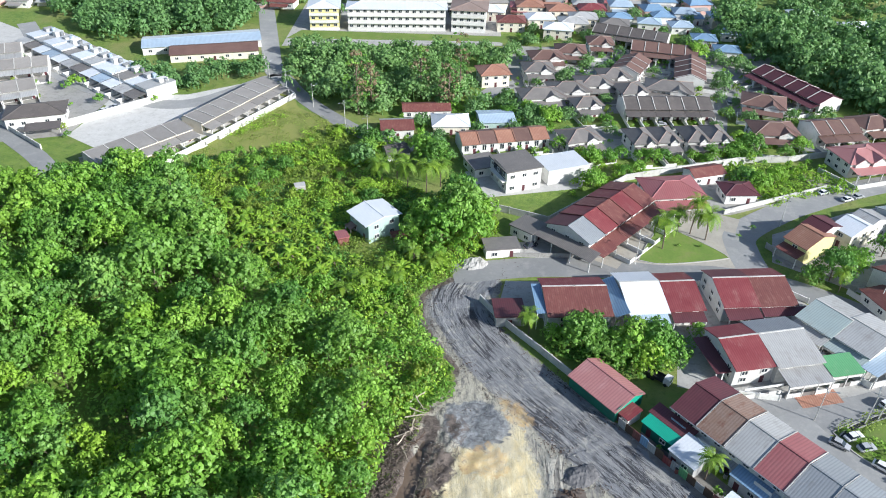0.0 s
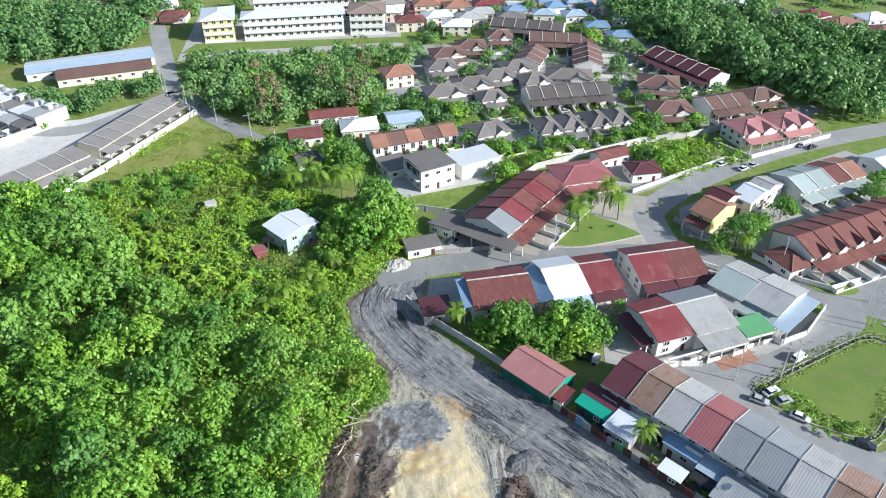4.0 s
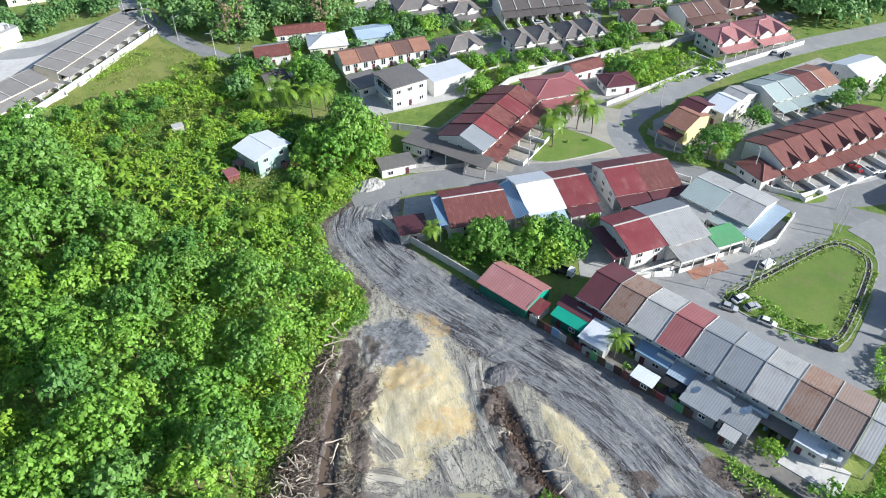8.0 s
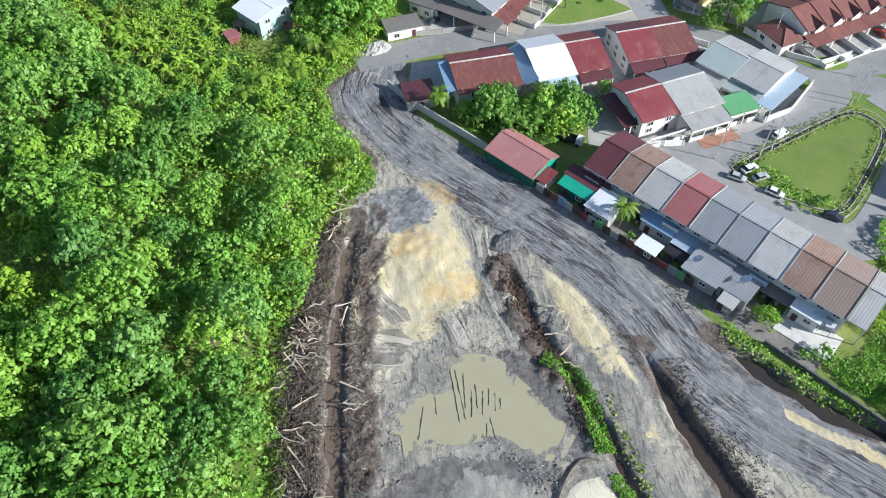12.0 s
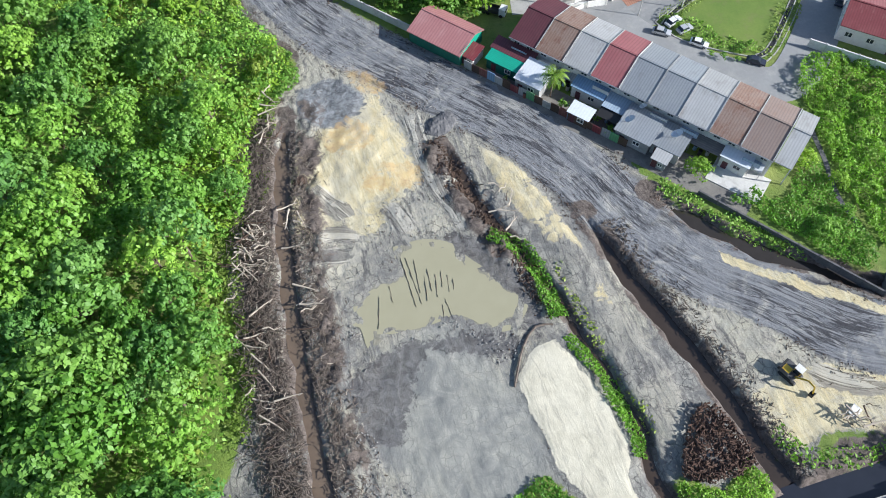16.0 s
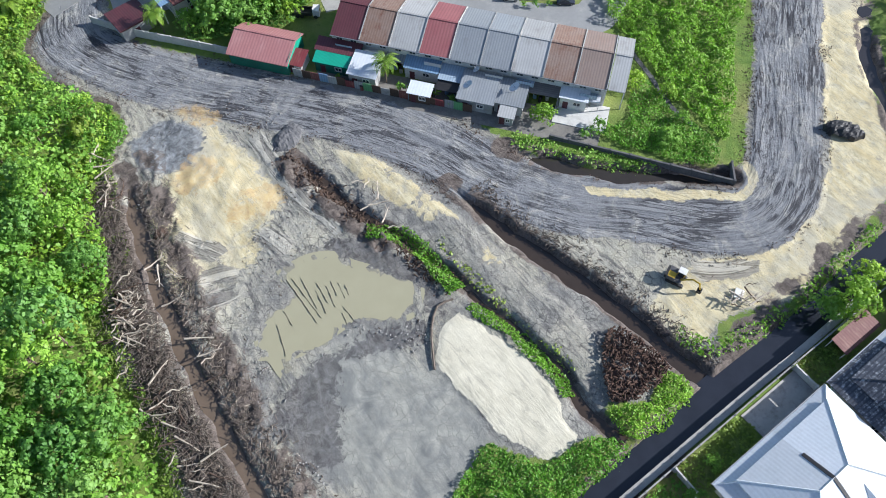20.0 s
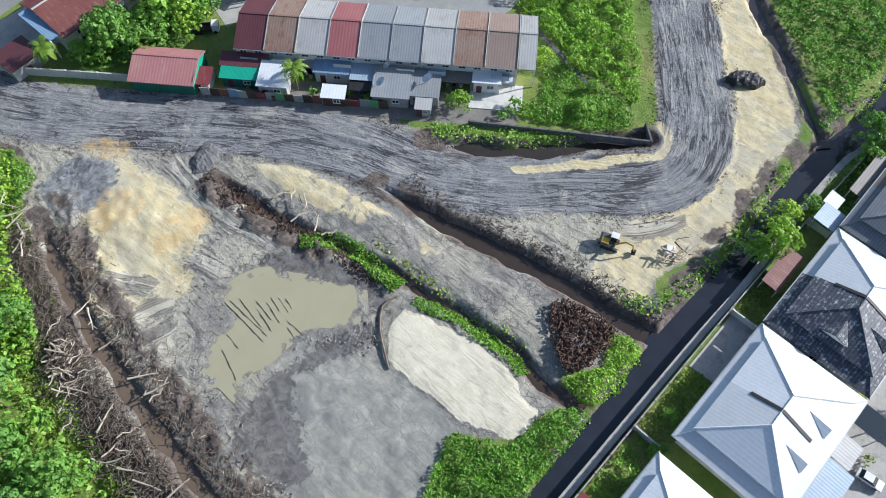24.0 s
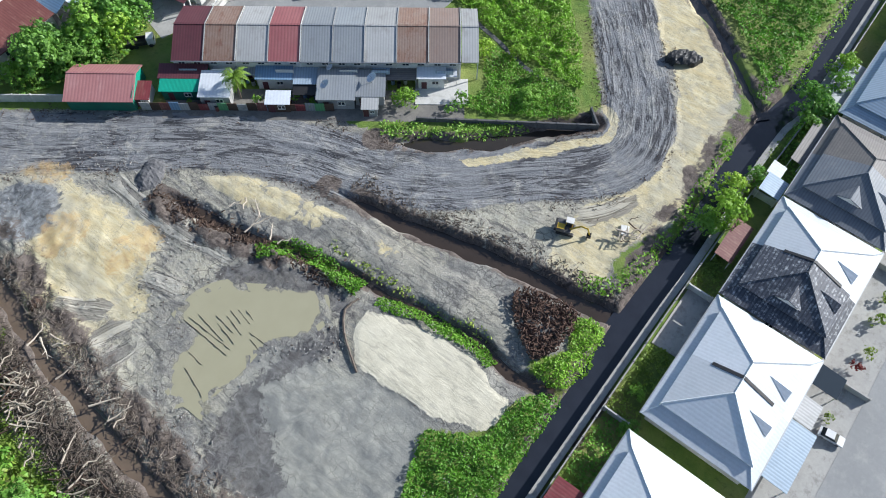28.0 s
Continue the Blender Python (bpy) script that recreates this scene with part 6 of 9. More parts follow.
h1 = semi("white two-storey house under a rusty red roof", 22.1, 108.0, 4, 5.9, 11, ["rust_roof", "red_roof"])
semi("white two-storey house under a rusty red roof", 28.1, 108.4, 4, 5.9, 11, ["rust_roof", "red_roof"])
lean_to(h1, -5.0, -3.1, 3.0, 4.8, -5.0, 4.0, "blue_roof", 2)
h3 = semi("white two-storey house under a white metal roof", 37.8, 110.0, 6, 7.4, 12, ["white_roof"])
lean_to(h3, -3.6, 3.6, -6.0, 3.4, -8.8, 2.8, "bluegrey_roof", 3)
blue_wing = thing("lean_to", "long lean-to with faded blue sheet roof", "shelter", 33.4, 109.6, 0, 6)
part("roof", Shape().slab([(-1.6, -5.6, 3.6), (1.0, -5.6, 4.6), (1.0, 5.8, 4.6), (-1.6, 5.8, 3.6)], 0.08), MAT["blue_roof"], blue_wing)
for v in (-5.2, 0, 5.2):
    part("post", Shape().box(-1.45, v - 0.08, -0.1, -1.3, v + 0.08, 3.5), MAT["white_wall"], blue_wing)
h4 = semi("white two-storey house under a dark red roof", 45.2, 110.6, 6, 6.6, 11, ["red_roof"])
lean_to(h4, -3.2, 3.2, -5.5, 3.3, -8.0, 2.8, "maroon_roof", 2)
h5 = semi("white two-storey house under a rusty red roof", 56.0, 112.2, 5, 7.0, 11, ["red_roof", "maroon_roof"])
h6 = semi("white two-storey house under a rusty red roof", 63.1, 112.8, 5, 7.0, 11, ["rust_roof", "red_roof"])
lean_to(h5, -3.4, 3.4, -5.5, 3.2, -8.4, 2.7, "maroon_roof", 3)
lean_to(h6, -3.4, 6.4, -5.5, 3.2, -7.6, 2.7, "maroon_roof", 3)
house("outbuilding", "low outbuilding with a dark red sheet roof", 12.8, 107.4, 4, 5.4, 5.4, 2.4, "shed", 0.4, 0.3, "maroon_roof", None, "grey_wall", 1, category="outbuilding")
m1 = house("house", "white two-storey house under a maroon roof", 52.9, 96.4, 12, 7.4, 10.6, 4.6, "gable", 1.5, 0.5, "red_roof", "red_roof", "white_wall", 2, ridge=0.6, cap="pale_concrete")
m2 = house("house", "white two-storey house under a pale grey metal roof", 61.0, 98.0, 12, 8.6, 11.6, 4.6, "gable", 1.5, 0.5, "pale_roof", "grey_roof", "white_wall", 2, ridge=0.6, cap="pale_concrete")
lean_to(m1, -6.6, -3.7, 4.5, 3.0, -4.5, 2.6, "maroon_roof", 3)
lean_to(m2, -4.3, 4.2, -5.8, 3.3, -9.8, 2.9, "pale_roof", 4)
lean_to(m2, 4.3, 10.6, -4.2, 3.5, -9.0, 3.1, "green_roof", 3)
carport_front(m2, -4.3, 4.2, -9.55)
carport_front(m2, 4.4, 10.6, -8.75)
carport_front(m1, -3.6, 3.6, -8.6)
pad("driveway", [(61, 85.6), (68.6, 87.2), (68, 90.4), (60.4, 88.6)], 0.1, MAT["salmon_roof"], "tan tiled driveway")
g1 = house("house", "white two-storey house under a pale grey roof", 73.1, 105.6, -56, 7.0, 11, 4.6, "gable", 1.5, 0.5, "sage_roof", "pale_roof", "white_wall", 2, cap="pale_concrete")
g2 = house("house", "white two-storey house under a pale grey-green roof", 77.1, 99.8, -56, 7.0, 11, 4.6, "gable", 1.5, 0.5, "pale_roof", "pale_roof", "white_wall", 2, cap="pale_concrete")
lean_to(g2, -3.5, 3.5, -5.5, 3.3, -8.4, 2.8, "sage_roof", 3)
lean_to(g1, -3.5, 3.5, -5.5, 3.3, -8.4, 2.8, "pale_roof", 3)
g2.matrix_basis = pose(77.7, 100.3, 0, 0, 0, -56)
lean_to(g2, 3.5, 6.6, 5.0, 3.3, -8.0, 3.0, "bluegrey_roof", 4)
carport_front(g1, -3.4, 3.4, -8.15)
carport_front(g2, -3.4, 3.4, -8.15)
wall_run("boundary_wall", [(66.8, 101.2), (74.4, 90.6), (80.4, 92.4), (88.0, 99.0)], 1.3, 0.15, MAT["white_wall"], "white garden wall along the road", 3.0)
wall_run("boundary_wall", [(34, 119.4), (68, 118.6), (73, 114)], 1.2, 0.15, MAT["white_wall"], "white garden wall along the lane", 3.0)
wall_run("boundary_wall", [(47.6, 88.6), (57.5, 87.2)], 1.2, 0.15, MAT["white_wall"], "white garden wall before the house", 3.0)

# ---- the red terrace, the modern house and their neighbours ----
terrace("two-storey terrace house under a red metal roof", 37.4, 142.2, 47, 4, 5.2, 11, 4.6, 1.8, ["red_roof", "rust_roof", "red_roof", "rust_roof"], porch="rust_roof", group="red terrace", strip_mat="rust_roof")
end_house = house("terrace_house", "end terrace house under a faded grey roof", 28.6, 132.6, 47, 5.4, 11, 5.3, "gable", 1.95, 0.6, "grey_roof", "maroon_roof", "white_wall", 2)
lean_to(end_house, -2.7, 2.7, -5.5, 3.3, -9.4, 2.7, "rust_roof", 2)
part("side_awning", Shape().slab([(-2.7, 6.4, 3.5), (-6.2, 6.4, 2.8), (-6.2, -8.6, 2.8), (-2.7, -8.6, 3.5)], 0.1), MAT["slate_roof"], end_house)
for v in (-8.2, -3.4, 1.6, 6.0):
    part("post", Shape().box(-6.1, v - 0.09, -0.1, -5.9, v + 0.09, 2.7), MAT["white_wall"], end_house)
house("outbuilding", "low outbuilding with a dark grey roof", 19.0, 136.4, 47, 5.4, 6, 2.8, "shed", 0.4, 0.3, "slate_roof", None, "white_wall", 1, category="outbuilding")
house("outbuilding", "open store with a flat grey roof", 12.5, 129.4, 10, 7.4, 4.4, 2.4, "flat", 0, 0.2, "slate_roof", None, "white_wall", 1, category="outbuilding")
mod = house("house", "modern white two-storey house with a flat grey roof", 17.6, 160.6, 22, 9.4, 9.6, 6.4, "shed", 0.3, 0.4, "slate_roof", None, "white_wall", 2)
part("balcony", Shape().box(-4.75, -4.9, 3.2, -4.3, 3.0, 3.4).box(-5.8, -4.6, 3.1, -4.75, 3.0, 3.3), MAT["white_wall"], mod)
part("balcony_window", Shape().box(-4.78, -3.8, 3.5, -4.7, 2.6, 6.0), MAT["glass"], mod)
house("annex", "plain white high-walled annex", 29.6, 165.0, 22, 11.5, 8.0, 4.4, "flat", 0, 0.1, "white_roof", None, "white_wall", 1, windows=False, category="annex")
house("outbuilding", "grey-roofed carport beside the modern house", 9.4, 166.5, 22, 7.0, 7.5, 3.0, "flat", 0, 0.3, "slate_roof", None, "white_wall", 1, category="outbuilding")
terrace("two-storey terrace house under a brown roof", 15.4, 181.0, 13, 5, 4.9, 7.6, 4.0, 1.6, ["salmon_roof", "brown_roof"], group="brown terrace", strip_mat="salmon_roof", reach=4.0)
wall_run("boundary_wall", [(11, 147), (24, 141.5), (46, 162.6), (60, 167.5), (78, 173.6), (92, 175), (132, 187)], 1.7, 0.18, MAT["pale_concrete"], "long pale boundary wall of the estate", 4.0)
wall_run("boundary_wall", [(11, 127.6), (34, 128.0)], 1.0, 0.15, MAT["concrete"], "grey roadside wall", 3.0)
pk = house("house", "white two-storey house under a pink hip roof", 54.4, 152.6, 8, 13, 9.5, 4.8, "hip", 1.8, 0.6, "pink_roof", None, "white_wall", 2)
lean_to(pk, -5.8, 6.8, -4.7, 3.2, -8.0, 2.6, "pink_roof", 4)
house("house", "small house under a dark pink roof", 71.6, 155.2, 3, 7.6, 6, 3.2, "hip", 1.2, 0.5, "maroon_roof", None, "white_wall", 1)
house("house", "low house under a rusty brown roof", 66.0, 164.0, 18, 9, 5, 3.2, "gable", 1.0, 0.4, "rust_roof", None, "white_wall", 1)
wall_run("boundary_wall", [(66.5, 147.4), (80, 153.4), (96, 160.5)], 1.2, 0.15, MAT["pale_concrete"], "white roadside garden wall", 3.0)

# ---- houses along the avenue ----
orh = house("house", "cream two-storey house under an orange-brown roof", 80.6, 132.6, 17, 5.4, 9.6, 5.0, "gable", 1.7, 0.5, "salmon_roof", None, "yellow_wall", 2, ridge=0.5)
orh.matrix_basis = pose(79.6, 132.0, 0, 0, 0, -58)
lean_to(orh, -2.7, 2.7, -4.8, 3.1, -7.6, 2.6, "rust_roof", 2)
house("house", "two-storey house under a maroon-brown roof", 83.4, 136.0, -58, 5.0, 9.6, 5.0, "gable", 1.7, 0.5, "maroon_roof", "maroon_roof", "white_wall", 2)
house("house", "cream two-storey house under a white roof", 91.6, 137.0, -60, 5.0, 9, 5.0, "gable", 1.5, 0.5, "white_roof", None, "cream_wall", 2)
house("house", "white two-storey house under a pale roof", 95.6, 139.6, -60, 4.8, 9, 5.0, "gable", 1.5, 0.5, "pale_roof", None, "white_wall", 2)
terrace("two-storey terrace house under a sheet roof", 112.0, 143.6, 17, 4, 5.4, 9.5, 4.2, 1.4, ["sage_roof", "sage_roof", "rust_roof", "salmon_roof"], group="avenue terrace", porch="sage_roof", strip_mat="white_wall")
house("house", "two-storey house under a pale blue metal roof", 134.5, 149.5, 17, 10.5, 8, 4.4, "gable", 1.2, 0.5, "white_roof", None, "white_wall", 1)
terrace("two-storey terrace house under a brown tiled roof", 106.0, 120.5, 17, 7, 5.0, 10.5, 4.5, 1.7, ["tile_roof"], group="brown tiled terrace", porch="tile_roof", strip_mat="tile_roof", gables=True)
house("house", "end house wing under a brown tiled roof", 87.5, 112.8, 17, 5.6, 7, 3.2, "hip", 1.4, 0.5, "tile_roof", None, "white_wall", 1)
wall_run("boundary_wall", [(82.5, 117.5), (88.0, 108.0), (92.6, 104.6), (100, 106.4)], 1.2, 0.15, MAT["white_wall"], "white corner garden wall", 3.0)
wall_run("boundary_wall", [(71.5, 133.5), (77.5, 124.5), (84.5, 118.2)], 1.3, 0.15, MAT["concrete"], "grey garden wall with a drain", 3.0)
house("house", "white house under a red roof by the far road", 118.5, 97.5, 20, 9, 8, 4.4, "gable", 1.5, 0.5, "rust_roof", None, "white_wall", 1)
for u in (0, 12.6):
    p = house("house", "white two-storey house under a faded pink hip roof", 108.6 + u * 0.98, 172.4 + u * 0.22, 13, 11.4, 9, 5.4, "hip", 1.9, 0.6, "faded_pink_roof", None, "white_wall", 2, group="pink pair")
    lean_to(p, -5.6, 5.6, -4.5, 3.2, -8.0, 2.6, "faded_pink_roof", 4)
    front_gable(p, -2.6, 4.6, 9, 5.4 * 0.8, 1.9, "faded_pink_roof")
    front_gable(p, 2.6, 4.6, 9, 5.4 * 0.8, 1.9, "faded_pink_roof")
wall_run("boundary_wall", [(98.0, 170.0), (103.5, 160.6), (132.0, 170.0)], 1.2, 0.15, MAT["white_wall"], "white garden wall of the pink houses", 3.0)
house("house", "terrace end under a dark red roof behind a panel fence", 99.0, 66.0, -44, 14, 9, 4.0, "gable", 1.6, 0.5, "red_roof", "pink_roof", "white_wall", 1)
house("house", "house under a grey sheet roof behind a panel fence", 108.5, 56.6, -44, 10, 9, 4.0, "gable", 1.4, 0.5, "grey_roof", None, "white_wall", 1)
wall_run("panel_fence", [(85.6, 67.4), (102.4, 50.4)], 1.7, 0.14, MAT["white_wall"], "white panel fence along the weedy plot", 2.6, category="fence")

# ---- the hut in the clearing ----
hut = house("hut", "tall pale mint wooden house under a white metal roof", -15.4, 136.6, -52, 7.6, 8.0, 5.6, "gable", 0.9, 0.8, "white_roof", "white_roof", "mint_wall", 2, ridge=0.5)
lean_to(hut, -3.5, -1.0, -4.0, 2.2, -5.8, 1.8, "rusty_tan_roof", 2)
house("outbuilding", "small outhouse with a red and white striped roof", -22.2, 131.8, 22, 2.4, 3.2, 1.9, "shed", 0.3, 0.2, "pink_roof", None, "rust_roof", 1, windows=False, category="outbuilding")
canopy("low tin porch roof beside the hut", -9.8, 133.2, 3.4, 2.6, 1.6, "rust_roof", 22)
tank = thing("water_tank", "pale concrete cistern in the scrub", "water tank", -35.2, 153.4, 0, 20)
part("body", Shape().box(-1.2, -1.0, -0.2, 1.2, 1.0, 1.6), MAT["concrete"], tank)
part("lid", Shape().box(-1.3, -1.1, 1.6, 1.3, 1.1, 1.75), MAT["pale_concrete"], tank)

# ---- northern houses ----
house("house", "small white house under a rusty roof", -13.8, 186.6, 8, 9, 7, 3.6, "gable", 1.3, 0.5, "rust_roof", "pale_roof", "white_wall", 1)
house("hut", "dark wooden hut under a black roof", -13.2, 173.0, 21, 6, 5.5, 2.6, "gable", 1.2, 0.4, "dark_roof", None, "white_wall", 1)
house("house", "pale green house under a light metal hip roof", 1.2, 190.4, 4, 10, 8, 3.4, "hip", 1.7, 0.5, "white_roof", None, "cream_wall", 1)
house("house", "pale green house under a light metal roof", 14.2, 193.8, 8, 10, 8, 3.4, "gable", 0.9, 0.4, "bluegrey_roof", None, "mint_wall", 1)
house("house", "low house under a rusty red roof", -6.0, 200.5, 6, 14, 6, 2.8, "gable", 1.0, 0.4, "rust_roof", None, "white_wall", 1)
house("house", "cream two-storey hip-roofed house", 14.7, 226.0, 12, 9.0, 8, 5.4, "hip", 2.2, 0.7, "salmon_roof", None, "cream_wall", 2)
ESTATE = "two-storey estate house under a "
for args in ((36.4, 181.0, 18, 10, 8, "slate"), (53.0, 181.2, 10, 6.2, 9, "slate"), (59.6, 182.4, 10, 6.2, 9, "slate"), (68.0, 183.4, 8, 6, 9, "slate"), (74.2, 184.2, 8, 6, 9, "slate"), (29.8, 231.8, 6, 9.5, 8, "slate"), (33.7, 243.4, 8, 11, 8, "brown"), (43.0, 250.2, -3, 10, 8, "brown"), (54.8, 259.4, -1, 8.5, 8, "brown"), (37.7, 215.2, 6, 12, 8, "slate"), (46.7, 220.8, 9, 10.6, 8, "slate"), (53.9, 227.8, 8, 9, 8, "slate"), (57.3, 215.6, 14, 8.4, 8, "slate"), (69.9, 218.0, -13, 13.8, 9, "slate"), (28.7, 209.7, 10, 13, 8, "slate"), (96.2, 208.1, -20, 12, 10, "brown"), (92.0, 188.6, -2, 12, 9, "brown"), (122.7, 194.7, 16, 10.5, 8, "brown"), (41.5, 203.6, 14, 8, 6, "slate")):
    x, y, a, w, d, c = args
    word = "slate-grey" if c == "slate" else "brown"
    e = house("estate_house", ESTATE + word + " hip roof", x, y, a, w, d, 4.6, "hip", 2.0, 0.6, c + "_roof", None, "white_wall", 2, 3.4, group="estate", fronts=(0, 3), cap="tan_roof")
    lean_to(e, -w / 2 + 0.3, w / 2 - 0.3, -d / 2, 2.7, -d / 2 - 3.4, 2.3, c + "_roof", 2)
    front_gable(e, w * 0.2, w * 0.42, d, 4.6 * 0.8, 2.0 * 0.85, c + "_roof")
    yard_wall(e, w + 1.5, d)
ROWS_N = "two-storey terrace house under a brown tiled roof"
terrace(ROWS_N, 65.3, 204.6, 3, 6, 4.4, 9, 4.8, 1.9, ["dark_roof"], group="estate terrace", porch="dark_roof", both=False)
terrace(ROWS_N, 76.6, 252.9, -14, 5, 4.6, 9, 4.8, 1.9, ["brown_roof"], group="estate terrace", porch="brown_roof", both=False)
terrace(ROWS_N, 68.2, 269.5, -22, 6, 4.6, 9, 4.8, 1.9, ["dark_roof"], group="estate terrace", porch="dark_roof", both=False)
terrace(ROWS_N, 61.5, 236.0, 62, 3, 5.0, 9, 4.8, 1.9, ["brown_roof"], group="estate terrace", both=False)
terrace(ROWS_N, 80.5, 233.0, 75, 4, 5.0, 9, 4.8, 1.9, ["brown_roof"], group="estate terrace", both=False)
terrace(ROWS_N, 111.0, 221.5, -66, 6, 4.8, 9, 4.8, 1.9, ["maroon_roof"], group="estate terrace", porch="maroon_roof", both=False)
terrace(ROWS_N, 109.1, 190.8, 12, 3, 4.6, 9, 4.8, 1.9, ["brown_roof"], group="estate terrace", porch="brown_roof", both=False)
for x, y, a in ((78.8, 286.6, -9), (90.3, 283.5, 2), (95.2, 268.5, -9), (68.1, 292.5, 5), (100.0, 256.5, -9), (97.5, 295.3, 0), (86, 296, 4), (108, 276, -8)):
    house("far_house", "small house under a blue metal roof", x, y, a, 8.5, 7, 3.6, "hip", 1.6, 0.5, "blue_roof" if int(x) % 3 else "bluegrey_roof", None, "white_wall", 1, 3.4, group="blue-roofed houses", fronts=(0,))
for x, y, a, m_ in ((17.2, 294.9, -9, "white_roof"), (24.0, 281.5, 0, "cream"), (35.5, 286.1, 8, "white_roof"), (41.5, 274.0, -9, "white_roof"), (33.0, 302.4, 0, "salmon_roof"), (52.8, 288.2, -2, "pale_roof"), (58, 300, 0, "red_roof"), (45, 298, 5, "salmon_roof"), (64, 281, -10, "slate_roof"), (48, 282, 0, "pale_roof")):
    house("far_house", "pale two-storey house at the estate's far edge", x, y, a, 10.5, 8, 4.8, "hip", 1.8, 0.5, m_ if m_ in MAT else "rust_roof", None, "cream_wall", 2, 3.4, group="far houses", fronts=(0,))
for x, y, a, m_ in ((171, 270, 30, "dark_roof"), (189, 258, 20, "salmon_roof"), (200, 247, 4, "pink_roof"), (183, 268, 20, "red_roof"), (205, 262, 10, "white_roof"), (160, 285, 10, "white_roof"), (215, 250, 5, "pink_roof"), (145, 300, 8, "white_roof")):
    house("far_house", "white house beyond the woods", x, y, a, 12, 9, 4.6, "hip", 1.8, 0.5, m_, None, "white_wall", 2, 3.6, group="far houses", fronts=(0, 3))

# ---- western terraces, warehouses and school ----
terrace("single-storey terrace house under a low brown-grey roof", -62.7, 199.2, 62.9, 7, 4.86, 7.2, 4.4, 0.8, ["mist_roof"], "cream_wall", porch="mist_roof", storeys=1, group="western terrace", ridge=0.9, reach=6.0)
terrace("single-storey terrace house under a low brown-grey roof", -80.3, 171.2, 50.3, 5, 5.5, 7.2, 4.4, 0.8, ["mist_roof"], "cream_wall", porch="mist_roof", storeys=1, group="western terrace", ridge=0.9, reach=6.0)
wall_run("boundary_wall", [(-93.4, 164.2), (-75.4, 185.4), (-59.4, 217.0)], 1.6, 0.2, MAT["pale_concrete"], "pale back wall of the terrace", 5.0)
wall_run("boundary_wall", [(-73.0, 163.0), (-67.5, 171.7), (-46.8, 209.6), (-50.5, 214.5)], 1.6, 0.2, MAT["white_wall"], "white wall before the terrace", 4.0)
wall_run("boundary_wall", [(-108, 183.5), (-84, 207.5)], 2.0, 0.2, MAT["white_wall"], "white wall along the back lane", 4.0)
wall_run("boundary_wall", [(-141, 198), (-107, 171.5)], 1.4, 0.2, MAT["white_wall"], "white wall along the side lane", 4.0)
FLATS = "white single-storey terrace house under a grey roof"
for x, y, a, n, m_ in ((-183.0, 216.2, 18, 6, "mist_roof"), (-173.5, 202.6, 20, 7, "mist_roof"), (-155.8, 234.2, 25, 5, "mist_roof"), (-143.6, 221.8, 23, 6, "mist_roof"), (-131.8, 205.0, 30, 3, "mist_roof"), (-173.0, 182.6, 23, 4, "mist_roof")):
    terrace(FLATS, x, y, a, n, 4.9, 9, 4.4, 1.6, [m_], group="western rows", storeys=1, porch="pale_roof", both=False)
house("house", "white house under a dark slate roof", -115.6, 188.6, 19, 15, 9, 4.4, "hip", 1.9, 0.6, "dark_roof", None, "white_wall", 1, group="western rows")
canopy("dark carport roof before the white house", -110.0, 180.2, 9, 4.5, 2.8, "dark_roof", 19)
for i in range(12):
    u = i / 11
    rr = house("row_house", "white flat-roofed row house with a front canopy", -143.5 + 54.5 * u, 253.5 - 44 * u, -38.5, 6.1, 10, (4.2, 3.8, 4.6)[i % 3], "flat", 0, 0.1, ("white_roof", "pale_roof", "white_roof", "white_roof", "mist_roof")[i % 5], None, "white_wall", 1, 3.0, group="white row", fronts=(0, 3))
    lean_to(rr, -2.9, 2.9, -5.0, 2.7, -9.6, 2.3, ("pale_roof", "slate_roof", "white_roof", "bluegrey_roof", "white_roof")[i % 5], 2)
    part("stair_box", Shape().box(-1.8 + 0.5 * (i % 3), 0.6, 3.0, 0.6 + 0.5 * (i % 3), 3.6, 4.6 + 0.3 * (i % 2)), MAT["white_wall" if i % 2 else "grey_wall"], rr)
    part("water_tank", Shape().rod((1.8, 2.6, 3.0), (1.8, 2.6, 4.9), 0.6, 0.6, 8), MAT["metal" if i % 2 else "bluegrey_roof"], rr)
    yard_wall(rr, 6.1, 10, 7.0)
wh = house("warehouse", "long store under a pale blue metal roof", -87.5, 253.5, 17, 40, 11, 3.6, "gable", 1.0, 0.6, "bluegrey_roof", "white_roof", "white_wall", 1, 5.0, category="warehouse", fronts=(0,))
house("warehouse", "long store under a brown roof", -80.5, 244.0, 14, 29, 9, 3.6, "gable", 1.4, 0.6, "brown_roof", None, "cream_wall", 1, 4.0, category="warehouse", fronts=(0, 1))


def school(label, x, y, turn, w, d, storeys, roof, wall):
    th = thing("school_block", label, "school", x, y, 0, turn)
    h = 2.75 * storeys
    walls(th, w, d, h, MAT[wall])
    hip_roof(th, w, d, h + 0.02, 1.3, 0.8, MAT[roof])
    k = int(w / 2.6)
    for s in range(storeys):
        part("ledge", Shape().box(-w / 2, -d / 2 - 0.9, 2.75 * s - 0.02, w / 2, -d / 2 - 0.01, 2.75 * s + 0.18), MAT["pale_concrete"], th)
        part("parapet", Shape().box(-w / 2, -d / 2 - 0.9, 2.75 * s + 0.18, w / 2, -d / 2 - 0.78, 2.75 * s + 1.1), MAT["white_wall"], th)
        for i in range(k):
            add_window(th, -w / 2 + (i + 0.5) * w / k, -d / 2 - 0.01, 2.75 * s + 1.8, 0, 1.7, 1.3)


